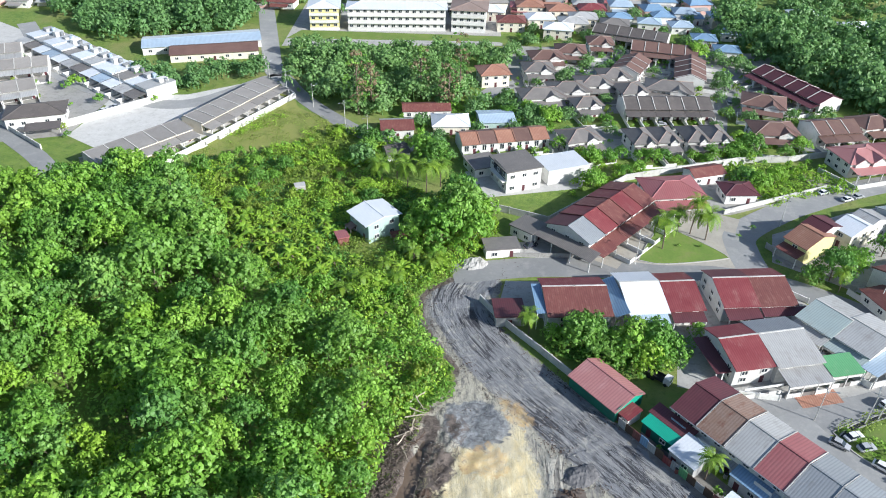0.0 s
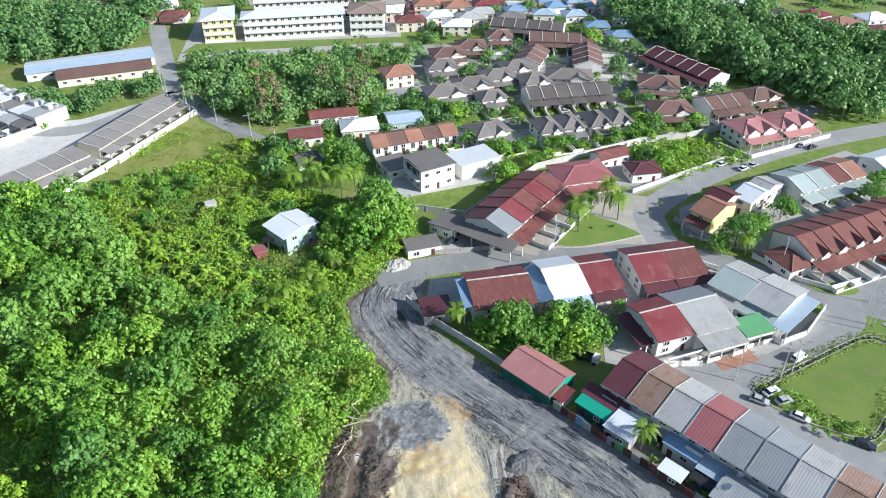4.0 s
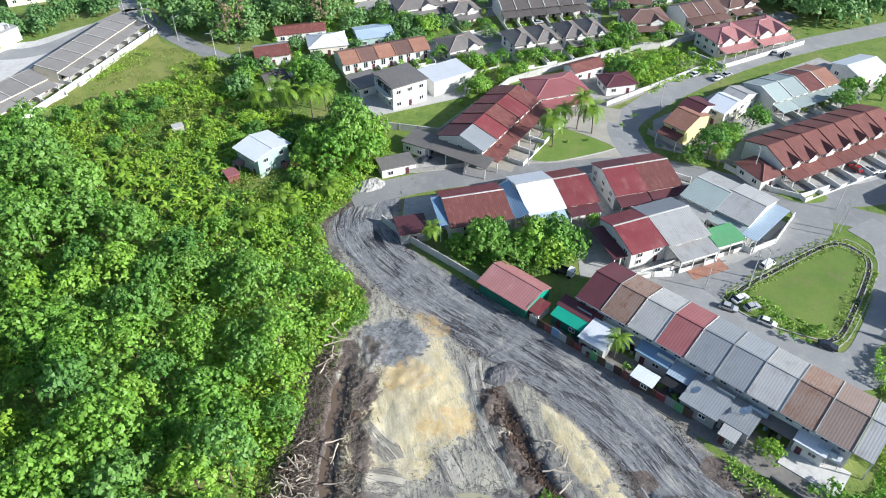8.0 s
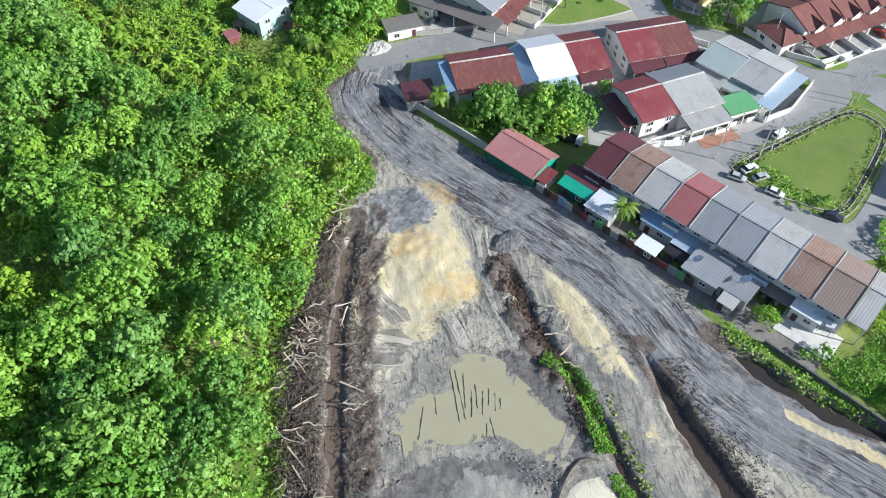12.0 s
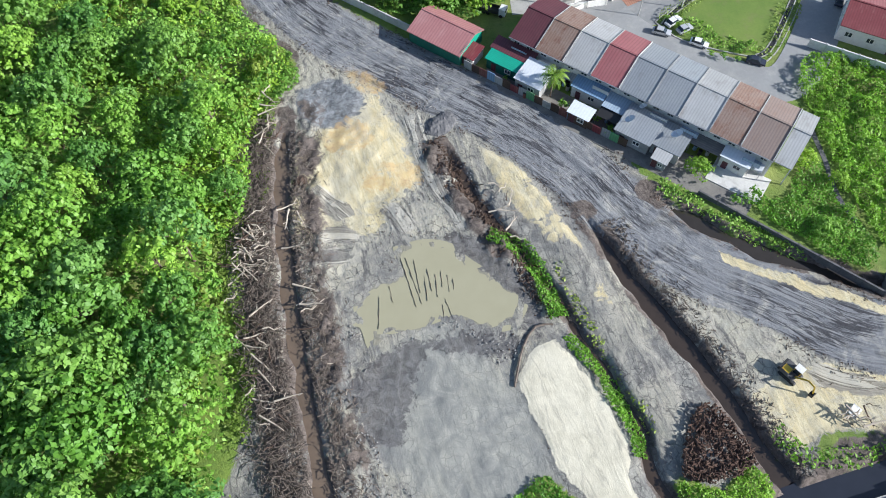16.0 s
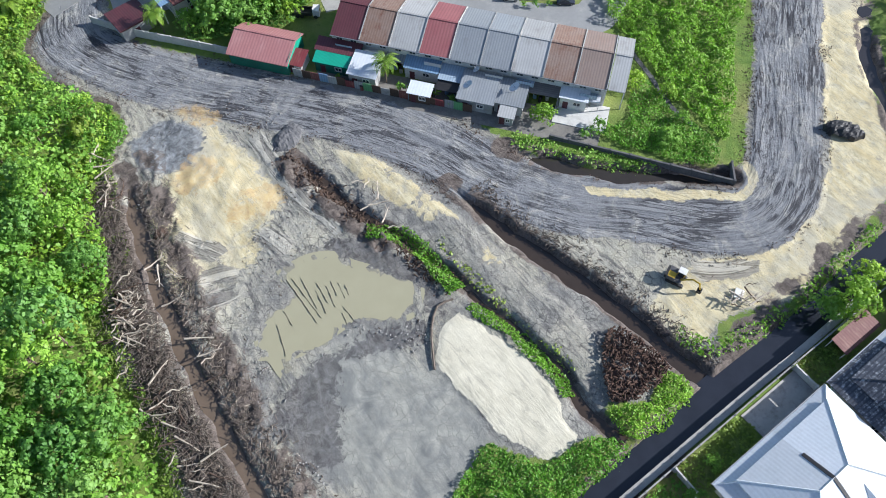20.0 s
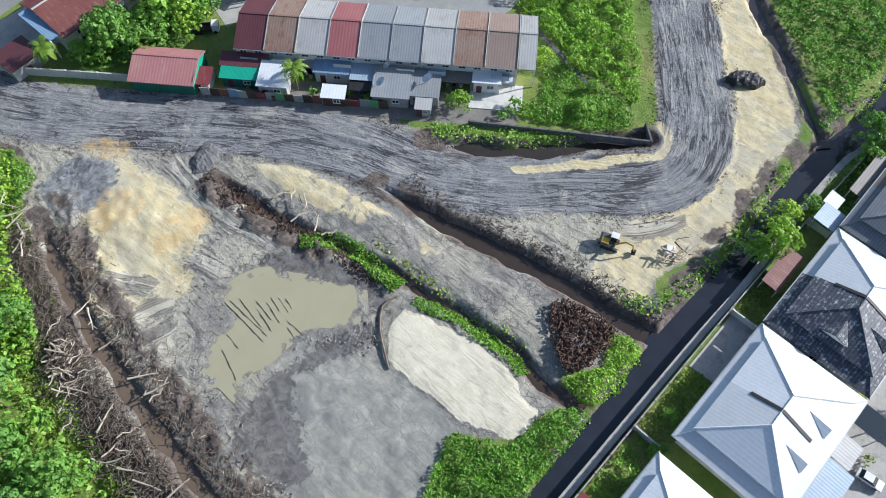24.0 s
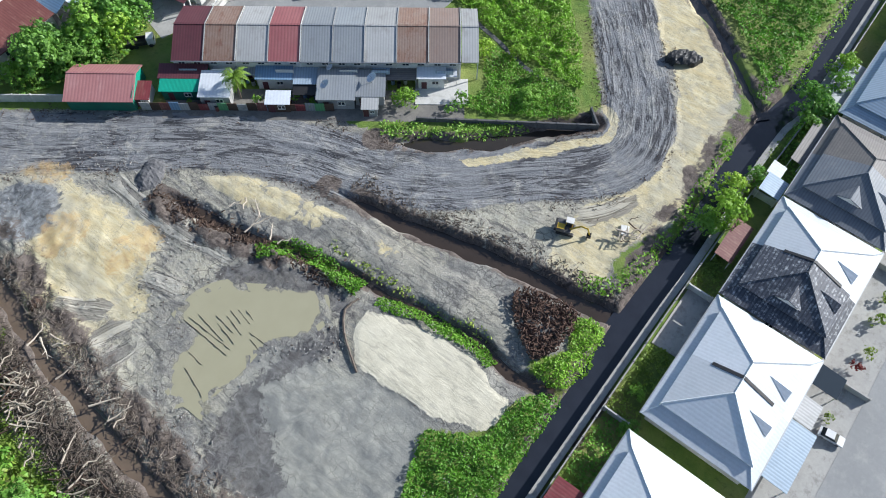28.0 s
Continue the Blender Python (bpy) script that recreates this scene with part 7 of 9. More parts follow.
school("long white three-storey school block with galleries", -20.0, 280.5, 3, 37, 9, 3, "white_roof", "white_wall")
school("yellow and white school block", -48.0, 283.0, 6, 11, 16, 3, "white_roof", "yellow_wall")
school("white school block under a brown roof", 8.0, 283.5, -4, 13, 14, 3, "tan_roof", "white_wall")
school("white school block behind", -16.0, 300.0, 3, 40, 9, 4, "white_roof", "white_wall")
house("house", "pink house under a salmon roof by the road", -95.0, 300.0, 10, 13, 9, 5, "hip", 2, 0.6, "salmon_roof", None, "pink_wall", 2)


# ---- the settlement on the skyline ----
def skyline_house(x, y, turn, w, d, h, rise, roof, wall):
    word = {"white_roof": "white", "pale_roof": "pale grey", "salmon_roof": "orange-brown", "rust_roof": "rusty red", "blue_roof": "blue", "bluegrey_roof": "pale blue", "slate_roof": "grey", "brown_roof": "brown", "pink_roof": "pink", "mist_roof": "grey-beige"}[roof]
    th = thing("distant_house", f"distant house under a {word} roof in the far settlement", "house", x, y, 0, turn, "far settlement")
    part("wall", Shape().box(-w / 2, -d / 2, -0.2, w / 2, d / 2, h), MAT[wall], th)
    r = Shape()
    W, D, k = w / 2 + 0.6, d / 2 + 0.6, w * 0.22
    r.add([(-W, -D, h), (W, -D, h), (W, D, h), (-W, D, h), (-k, 0, h + rise), (k, 0, h + rise)], [(3, 2, 1, 0), (0, 1, 5, 4), (2, 3, 4, 5), (1, 2, 5), (3, 0, 4)])
    part("roof", r, MAT[roof], th)
    part("awning", Shape().slab([(-w * 0.45, -d / 2 - 3, h * 0.6), (w * 0.3, -d / 2 - 3, h * 0.6), (w * 0.3, -d / 2, h * 0.75), (-w * 0.45, -d / 2, h * 0.75)], 0.1), MAT["pale_roof" if int(x) % 2 else roof], th)
    for u in (-0.3, 0.05, 0.34):
        add_window(th, u * w, -d / 2 - 0.01, h * 0.5, 0, 1.5, 1.2)


SKY = random.Random(23)
ROOFS_S = ["white_roof", "pale_roof", "salmon_roof", "rust_roof", "bluegrey_roof", "slate_roof", "brown_roof", "pink_roof", "mist_roof", "white_roof"]
for row, (x0, x1, y0, slope, pool) in enumerate(((12, 62, 304, 0.05, ROOFS_S), (14, 92, 316, 0.05, ROOFS_S), (-30, 90, 330, 0.05, ROOFS_S), (-60, 70, 345, 0.0, ROOFS_S), (66, 108, 303, -0.25, ["blue_roof", "blue_roof", "bluegrey_roof"]), (84, 112, 316, -0.3, ["blue_roof", "bluegrey_roof", "white_roof"]), (-112, -72, 304, 0.0, ["salmon_roof", "rust_roof", "white_roof"]), (-120, -74, 322, 0.0, ROOFS_S), (-206, -150, 292, 0.15, ["pale_roof", "white_roof", "mist_roof"]))):
    x = x0
    while x < x1:
        w = SKY.uniform(8, 12)
        skyline_house(x + w / 2, y0 + slope * (x - x0) + SKY.uniform(-2.5, 2.5), SKY.uniform(-12, 12), w, SKY.uniform(7, 9), SKY.uniform(2.8, 4.4), SKY.uniform(1.0, 1.9), SKY.choice(pool), SKY.choice(["white_wall", "white_wall", "cream_wall", "pink_wall"]))
        x += w + SKY.uniform(1.5, 5.0)
pad("pavement", [(10, 296), (66, 292), (112, 286), (116, 330), (90, 350), (-64, 352), (-40, 322), (8, 318)], 0.02, MAT["concrete"], "concrete yards of the far settlement")
pad("lawn", [(-60, 264), (16, 266), (34, 262), (36, 272), (-56, 274)], 0.03, MAT["grass"], "grass strip before the school", "lawn")
pad("lawn", [(-70, 171), (-49, 206), (-44, 202), (-33, 192), (-38, 184), (-44, 176), (-55, 170)], 0.06, MAT["dry_grass"], "yellowing grass slope below the terrace", "lawn", smooth=1.5)
pad("lawn", [(114, 310), (150, 296), (176, 318), (150, 345), (120, 340)], 0.03, MAT["grass"], "far green field", "lawn")
pad("bare_earth", [(93, 167.5), (103.5, 167), (101, 160), (94, 158)], 0.04, MAT["gravel_road"], "bare sandy patch on the vacant plot", "ground", smooth=1.5)


# ---- the earthworks ----
def excavator(x, y, turn):
    th = thing("excavator", "small yellow excavator with a white cab roof", "excavator", x, y, 0.05, turn)
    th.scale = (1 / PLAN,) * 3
    yellow = surface("digger_yellow", (0.60, 0.40, 0.03), (0.52, 0.34, 0.03), (0.22, 0.15, 0.06), 0.5)
    for sy in (-1, 1):
        tr = Shape()
        prof = [(-1.7, 0.25), (-1.45, 0.0), (1.45, 0.0), (1.7, 0.25), (1.7, 0.55), (1.45, 0.75), (-1.45, 0.75), (-1.7, 0.55)]
        k = len(prof)
        y0, y1 = sy * 1.0 - 0.27, sy * 1.0 + 0.27
        tr.add([(a, y0, b) for a, b in prof] + [(a, y1, b) for a, b in prof], [tuple(range(k)), tuple(reversed(range(k, 2 * k)))] + [(i, i + k, (i + 1) % k + k, (i + 1) % k) for i in range(k)])
        part("track", tr, MAT["black"], th)
    part("undercarriage", Shape().box(-0.9, -0.75, 0.3, 0.9, 0.75, 0.8), MAT["black"], th)
    part("turntable", Shape().rod((0, 0, 0.75), (0, 0, 0.95), 0.7, 0.7, 12), MAT["black"], th)
    body = Shape().box(-1.8, -1.2, 0.95, 1.0, 1.2, 1.35).box(-1.8, -1.2, 1.35, -0.2, 1.2, 2.0)
    part("body", body, MAT["dark_clay"], th)
    part("engine_cover", Shape().box(-1.7, -1.1, 2.0, -0.3, 0.1, 2.06), yellow, th)
    part("counterweight", Shape().box(-2.2, -1.15, 1.0, -1.8, 1.15, 1.95), MAT["black"], th)
    part("cab", Shape().box(-0.2, 0.15, 1.35, 1.1, 1.2, 2.75), MAT["glass"], th)
    part("cab_roof", Shape().box(-0.3, 0.05, 2.75, 1.2, 1.3, 2.9), MAT["white_wall"], th)
    part("cab_frame", Shape().box(-0.25, 0.1, 1.35, -0.12, 1.25, 2.75).box(1.02, 0.1, 1.35, 1.14, 0.2, 2.75).box(1.02, 1.15, 1.35, 1.14, 1.25, 2.75), yellow, th)
    part("boom", Shape().rod((0.8, -0.3, 1.3), (2.6, -0.3, 3.2), 0.24, 0.2, 4).rod((2.6, -0.3, 3.2), (3.9, -0.3, 2.9), 0.2, 0.17, 4), yellow, th)
    part("stick", Shape().rod((3.9, -0.3, 3.0), (4.5, -0.3, 1.1), 0.17, 0.13, 4), yellow, th)
    part("ram", Shape().rod((1.0, -0.3, 1.9), (2.4, -0.3, 2.7), 0.08), MAT["metal"], th)
    part("bucket", Shape().box(4.1, -0.75, 0.35, 4.9, 0.15, 0.5).box(4.75, -0.75, 0.5, 4.9, 0.15, 1.15).box(4.1, -0.75, 0.5, 4.75, -0.68, 1.0).box(4.1, 0.08, 0.5, 4.75, 0.15, 1.0), MAT["black"], th)


excavator(52.0, 17.2, -68)


def heap(name, label, category, x, y, turn, w, d, h, mat, seed, kind="", power=0.7):
    """A lumpy mound."""
    s, n1, n2 = Shape(), 22, 12
    v = []
    for j in range(n2):
        for i in range(n1):
            a, b = -1 + 2 * i / (n1 - 1), -1 + 2 * j / (n2 - 1)
            r = max(0.0, 1 - (a * a + b * b) * (1 + 0.5 * float(rough(np.array(a * 3.0), np.array(b * 3.0), 1.5, seed + 9))))
            z = h * r**power + (0.3 * h * float(rough(np.array(a * w), np.array(b * d), 1.0, seed)) if r > 0 else -0.3)
            v.append((a * w / 2, b * d / 2, z))
    s.add(v, [(j * n1 + i, j * n1 + i + 1, (j + 1) * n1 + i + 1, (j + 1) * n1 + i) for j in range(n2 - 1) for i in range(n1 - 1)])
    return solid(name, s, MAT[mat], label, category, x, y, 0, turn, kind=kind)


heap("tarpaulin_mound", "black mesh-covered heap on the sand", "heap", 91.2, 19.8, -58, 6.2, 3.2, 1.2, "black", 3, power=0.22)
heap("peat_mound", "mound of brown fibrous peat at the end of the spit", "heap", 37.8, 11.6, 25, 7.6, 5.0, 0.8, "peat", 9, power=1.2)
heap("soil_mound", "dark churned earth at the trench head", "heap", 21.5, 70.5, 20, 6, 4, 0.7, "dark_clay", 4)
heap("rubble_mound", "heap of dumped grey rubble", "heap", 6.6, 124.5, 10, 6, 4.5, 1.1, "concrete", 5)
heap("soil_mound", "black soil lump by the drain", "heap", -1.8, 66.8, 10, 2.6, 1.6, 0.7, "dark_wood", 6)
sheet = Shape().slab([(-0.8, -0.5, 0.35), (0.8, -0.6, 0.3), (0.9, 0.6, 0.3), (-0.7, 0.6, 0.35)], 0.3)
solid("board", sheet, MAT["white_wall"], "white board lying on the sand", "board", 57.2, 10.4, 0, 30)
kerb = thing("timber_edge", "weathered timber edging bent round the white pad", "edging", 0, 0)
edge = spline([(25.6, 33.2), (23.2, 33.6), (20.6, 31.4), (18.4, 28.0), (17.6, 26.6)], 1.2)
for a, b in zip(edge[:-1], edge[1:]):
    part("board", Shape().rod((*a, 0.22), (*b, 0.22), 0.17, 0.15, 5), MAT["brush_wood"], kerb)


def log_mesh(seed, length, radius):
    rng = random.Random(seed)
    s = Shape()
    a = Vector((-length / 2, 0, 0))
    for i in range(3):
        b = Vector((-length / 2 + length * (i + 1) / 3, rng.uniform(-0.2, 0.2), rng.uniform(-0.1, 0.15)))
        s.rod(a, b, radius * (1 - 0.22 * i), radius * (0.78 - 0.22 * i), 6)
        a = b
    for i in range(2):
        u = rng.uniform(-0.2, 0.4) * length
        s.rod((u, 0, 0), (u + rng.uniform(0.3, 0.8), rng.uniform(-0.8, 0.8), rng.uniform(0.1, 0.5)), radius * 0.5, radius * 0.2, 5)
    return s.mesh("log", MAT["pale_wood" if seed % 3 else "dark_wood"])


LOGS = [log_mesh(i, 1.3 + 0.5 * i, 0.08 + 0.015 * i) for i in range(6)]
rng_l = random.Random(8)
HEAPS = [(-11.5, 57, 2.6, 4.5, 40), (-9.5, 60, 2.0, 2.5, 12), (-12.5, 44, 2.4, 5, 14), (-4.5, 76, 2, 2.5, 12), (-13.0, 34, 2.4, 6, 12), (-4.0, 60, 1.2, 5, 6), (-5.0, 44, 1.0, 8, 6), (57, 9.5, 2.6, 1.4, 10), (12, 44, 1.0, 2, 0), (26, 52, 1.6, 6, 8), (-3, 82, 2, 3, 6)]
for hx, hy, sx, sy, k in HEAPS:
    for i in range(k):
        ob = new("log", LOGS[rng_l.randrange(6)])
        ob.matrix_basis = pose(hx + rng_l.gauss(0, sx * 0.5), hy + rng_l.gauss(0, sy * 0.5), 0.75 + 0.8 * rng_l.random(), 0, rng_l.uniform(-12, 12), rng_l.gauss(-20, 40))
        tagged(ob, "bleached dead branch in a felled heap", "branch", "felled branches")


def litter(name, label, seed, count, where, lengths, mat, thick=0.04, z_of=0.1, lift=0.5, category="debris"):
    """Uncounted sticks and clods as one mesh of thin prisms; where gives places from a generator."""
    rng = np.random.default_rng(seed)
    x, y = where(rng, count)
    k = len(x)
    z = ground_height(x, y) + z_of + lift * rng.random(k) ** 2
    a = rng.uniform(0, math.pi, k)
    length = rng.uniform(*lengths, k)
    up = rng.normal(0, 0.25, k)
    dx, dy, dz = np.cos(a) * length / 2, np.sin(a) * length / 2, up * length / 2
    nx, ny = -np.sin(a) * thick, np.cos(a) * thick
    c = np.stack([x, y, z], -1)
    d = np.stack([dx, dy, dz], -1)
    n = np.stack([nx, ny, 0 * nx], -1)
    t = np.array([0, 0, thick * 1.4])
    v = np.stack([c - d - n, c + d - n, c + d + n, c - d + n, c - d + t, c + d + t], 1)
    v = np.stack([v[:, 0], v[:, 1], v[:, 5], v[:, 4], v[:, 3], v[:, 2]], 1).reshape(-1, 3)
    base = np.arange(k)[:, None] * 6
    f = np.concatenate([base + [0, 1, 2, 3], base + [3, 2, 5, 4]], 0)
    return tagged(new(name, np_mesh(name, v, f, MAT[mat])), label, category, kind="stuff")


def near_line(line, spread, y0=-99, y1=999):
    def pick(rng, k):
        i = rng.integers(0, len(line), k)
        p = line[i] + rng.normal(0, spread, (k, 2))
        ok = (p[:, 1] > y0) & (p[:, 1] < y1) & (along(p[:, 0], p[:, 1], DRAIN)[0] > 1.3)
        return p[ok, 0], p[ok, 1]
    return pick


def brown_end(rng, k):
    x, y = rng.uniform(32, 43, k), rng.uniform(6, 17, k)
    ok = depth_in(x, y, BROWN_END) + 0.9 * rough(x, y, 2, 75) > 0
    return x[ok], y[ok]


litter("sticks", "dead sticks and roots strewn along the drain", 1, 260, near_line(DRAIN - np.array([4.0, 0]), 2.0, 8, 80), (0.4, 1.6), "pale_wood", 0.035)
litter("brush", "dark dead brush along the drain", 2, 9000, near_line(DRAIN - np.array([3.8, 0]), 1.7, 6, 80), (0.4, 1.7), "brush_wood", 0.045, 0.25, 1.0)
litter("brush", "dark dead brush on the drain's inner bank", 3, 4200, near_line(DRAIN + np.array([3.0, 0]), 1.3, 6, 76), (0.3, 1.1), "brush_wood", 0.045, 0.1, 0.7)
litter("sticks", "pale sticks on the drain's inner bank", 13, 260, near_line(DRAIN + np.array([3.4, 0]), 1.7, 6, 76), (0.4, 1.1), "pale_wood", 0.03, 0.05, 0.6)
litter("brush", "dark peat clods along the trench", 4, 2600, near_line(TRENCH_A - np.array([1.2, 0]), 0.9, 34, 68), (0.2, 0.7), "dark_wood", 0.09, 0.05, 0.5)
litter("brush", "dark roots along the trench", 5, 1500, near_line(TRENCH_B + np.array([2.4, 0]), 1.0, 5, 46), (0.2, 0.7), "brush_wood", 0.05, 0.0, 0.25)
litter("brush", "peat clods at the end of the spit", 6, 2600, brown_end, (0.2, 0.7), "peat", 0.1, 0.7, 0.6)


def clods(rng, k):
    x, y = rng.uniform(-6, 30, k), rng.uniform(4, 84, k)
    ok = (depth_in(x, y, SITE) > 0.5) & (depth_in(x, y, PUDDLE) < -1) & (depth_in(x, y, PAD) < 0) & (depth_in(x, y, CREAM) < 1) & (rough(x, y, 9, 71) > 0.0) & (x < 18 + 0.1 * y)
    return x[ok], y[ok]


litter("clods", "grey clods and stones on the clay", 7, 4000, clods, (0.1, 0.32), "concrete", 0.07, 0.02, 0.12)
litter("clods", "dark clods on the clay", 17, 900, clods, (0.1, 0.35), "dark_wood", 0.06, 0.02, 0.1)


def verge(rng, k):
    i = rng.integers(0, len(HAUL) - 8, k)
    t = np.gradient(HAUL, axis=0)[i]
    t /= np.linalg.norm(t, axis=1)[:, None]
    side = rng.choice([-1, 1], k) * (6.0 + rng.normal(0, 0.9, k))
    p = HAUL[i] + np.stack([-t[:, 1], t[:, 0]], -1) * side[:, None] + t * rng.uniform(-0.7, 0.7, (k, 1))
    p = p[rough(p[:, 0], p[:, 1], 5, 81) > 0.0]
    return p[:, 0], p[:, 1]


litter("clods", "dark clods thrown up beside the haul road", 8, 5000, verge, (0.12, 0.4), "dark_wood", 0.05, 0.0, 0.15)


def mud_ridge(a, b, half, seed):
    rng = random.Random(seed)
    a, b = Vector((*a, 0)), Vector((*b, 0))
    d = (b - a).normalized()
    side, k = Vector((-d.y, d.x, 0)), max(4, int((b - a).length / 0.6))
    v, f = [], []
    for i in range(k + 1):
        c = a.lerp(b, i / k) + side * rng.uniform(-0.04, 0.04)
        w, h = half * math.sin(math.pi * (0.06 + 0.88 * i / k)) * rng.uniform(0.5, 1.2), rng.uniform(0.03, 0.12)
        v += [c - side * w - Vector((0, 0, 0.15)), c + Vector((0, 0, h)), c + side * w * rng.uniform(0.6, 1.3) - Vector((0, 0, 0.15))]
    for i in range(k):
        f += [(3 * i, 3 * i + 1, 3 * i + 4, 3 * i + 3), (3 * i + 1, 3 * i + 2, 3 * i + 5, 3 * i + 4)]
    solid("mud_ridge", Shape().add(v, f), MAT["dark_wood"], "low dark mud ridge standing out of the puddle", "ridge", group="ridges in the puddle")


RIDGES = [((8.9, 49.6), (8.9, 41.4)), ((9.6, 49.2), (9.7, 41.6)), ((10.6, 48.6), (10.0, 43.2)), ((11.3, 45.6), (10.6, 41.8)), ((12.0, 46.6), (11.6, 43.0)), ((12.8, 45.4), (12.1, 41.9)), ((13.7, 45.6), (13.2, 43.2)), ((14.4, 44.8), (13.9, 42.2)), ((15.0, 44.0), (14.6, 42.3)), ((13.0, 41.4), (13.1, 38.2)), ((4.4, 44.4), (3.1, 39.8)), ((6.2, 45.6), (6.0, 43.0)), ((12.4, 40.6), (12.0, 38.6))]
for i, (a, b) in enumerate(RIDGES):
    mud_ridge(a, b, 0.12, i)

# ---- low growth ----
def band(line, half):
    t = np.gradient(line, axis=0)
    t /= np.linalg.norm(t, axis=1)[:, None] + 1e-9
    n = np.stack([-t[:, 1], t[:, 0]], -1) * half
    return np.vstack([line + n, (line - n)[::-1]])


foliage_carpet("hedge_growth", "bright green creeper along the trench", 21, band(HEDGE_A, 1.25), 46, 0.34, 0.15, 1.1, "grass_leaf", 2.0)
foliage_carpet("hedge_growth", "bright green creeper along the trench", 22, band(HEDGE_B, 0.95), 46, 0.34, 0.15, 0.9, "grass_leaf", 2.0)
foliage_carpet("bank_grass", "thin weeds on the trench bank", 23, band(spline([(29.5, 42), (30.2, 31), (31.6, 22), (32.0, 15.5)]), 0.7), 7, 0.4, 0.05, 0.5, "scrub_leaf", 2.0)
foliage_carpet("bank_grass", "thin weeds on the trench bank", 24, band(spline([(46.5, 12), (48, 7.5), (54, 5.4), (60, 4.6), (68, 4.9), (76, 5.2), (82, 6.2)]), 1.3), 7, 0.45, 0.05, 0.9, "grass_leaf", 2.0)
foliage_carpet("bank_grass", "weeds on the bank below the garden wall", 25, band(spline([(49.5, 49.5), (53.5, 43.6), (58, 38), (64, 31.5)]), 1.2), 10, 0.45, 0.05, 0.8, "leaf", 2.0)
foliage_carpet("field_plants", "bright green broad-leaved weeds covering a plot", 9, FIELD, 40.0, 0.36, 0.2, 2.0, "grass_leaf", 1.8, lean=0.8)
foliage_carpet("garden_weeds", "rank grass beside the end house", 26, ring([(71, 46), (74.2, 45), (73.2, 37), (74, 31), (70.4, 27), (65, 34), (59.4, 43.6), (62, 42.6), (65.6, 41.4)]), 30, 0.36, 0.05, 1.2, "grass_leaf", 2.5)
foliage_carpet("scrub", "dark weeds and creepers on the plot behind the lane", 41, ring([(19, 97.5), (27, 93.4), (33, 90.6), (37, 92.4), (42, 93), (47, 100), (44, 103), (30, 103.5), (20, 104)]), 22, 0.42, 0.1, 2.4, "leaf_dark", 3.0)
foliage_carpet("reeds", "bright green water grass on the bank", 10, REEDS_A, 30.0, 0.36, 0.1, 1.3, "grass_leaf", 2.0)
foliage_carpet("reeds", "bright green water grass on the bank", 11, REEDS_B, 30.0, 0.36, 0.1, 1.3, "grass_leaf", 2.0)
EASTFIELD = ring([(91, 5.5), (98, 11), (104, 17.5), (111, 26), (150, 55), (170, 40), (170, 6), (118, 5.2), (104, 5.0)])
foliage_carpet("field_plants", "tall bright green weeds filling the field", 27, EASTFIELD, 20.0, 0.42, 0.1, 2.0, "grass_leaf", 2.0, lean=0.8)
for i, (x0, x1) in enumerate(((34, 44), (23, 33), (56, 63), (76.5, 92))):
    foliage_carpet("garden_plants", "garden plants behind the bungalow", 28 + i, ring([(x0, -4.6), (x1, -4.6), (x1, -1.3), (x0, -1.3)]), 10, 0.45, 0.0, 0.9, "leaf" if i % 2 else "scrub_leaf", 1.5)
CLEARING = ring([(2, 120), (-4, 114), (-3, 104), (0, 95), (-14, 104), (-30, 112), (-46, 122), (-56, 146), (-70, 160), (-60, 167), (-46, 174), (-38, 182), (-30, 190), (-16, 176), (-14, 160), (8, 146), (12, 134)])
foliage_carpet("scrub", "rough scrub and creepers in the clearing", 31, CLEARING, 16.0, 0.36, 0.05, 1.4, "scrub_leaf", 4.0, patchy=-0.12)
foliage_carpet("scrub", "green weeds in the clearing", 32, CLEARING, 16.0, 0.44, 0.1, 3.0, "leaf_yellow", 4.5, patchy=0.02)
foliage_carpet("scrub", "dark creepers and low shrubs in the clearing", 34, CLEARING, 8.0, 0.5, 0.1, 2.0, "leaf_dark", 3.5, patchy=-0.02)
foliage_carpet("bank_grass", "ragged weeds along the foot of the jungle", 35, band(spline([(-3, 84), (-7, 76), (-9, 67), (-14.5, 59), (-15.6, 48), (-16, 38), (-19, 29), (-28, 15)]), 2.2), 16, 0.4, 0.0, 1.3, "scrub_leaf", 2.5, patchy=-0.25)
foliage_carpet("bank_grass", "patchy weeds along the canal edge", 36, band(spline([(6, -0.2), (30, 0.2), (57, 0.1), (76, 0.6), (97, -0.5), (140, 0.5)]), 0.7), 7, 0.35, 0.0, 0.5, "scrub_leaf", 2.0, patchy=0.05)
foliage_carpet("water_weeds", "floating weeds along the far canal", 37, band(spline([(97, 3.2), (110, 3.4), (150, 4.4), (170, 4.6)]), 0.9), 9, 0.4, 0.75, 1.1, "grass_leaf", 2.0, patchy=-0.1)

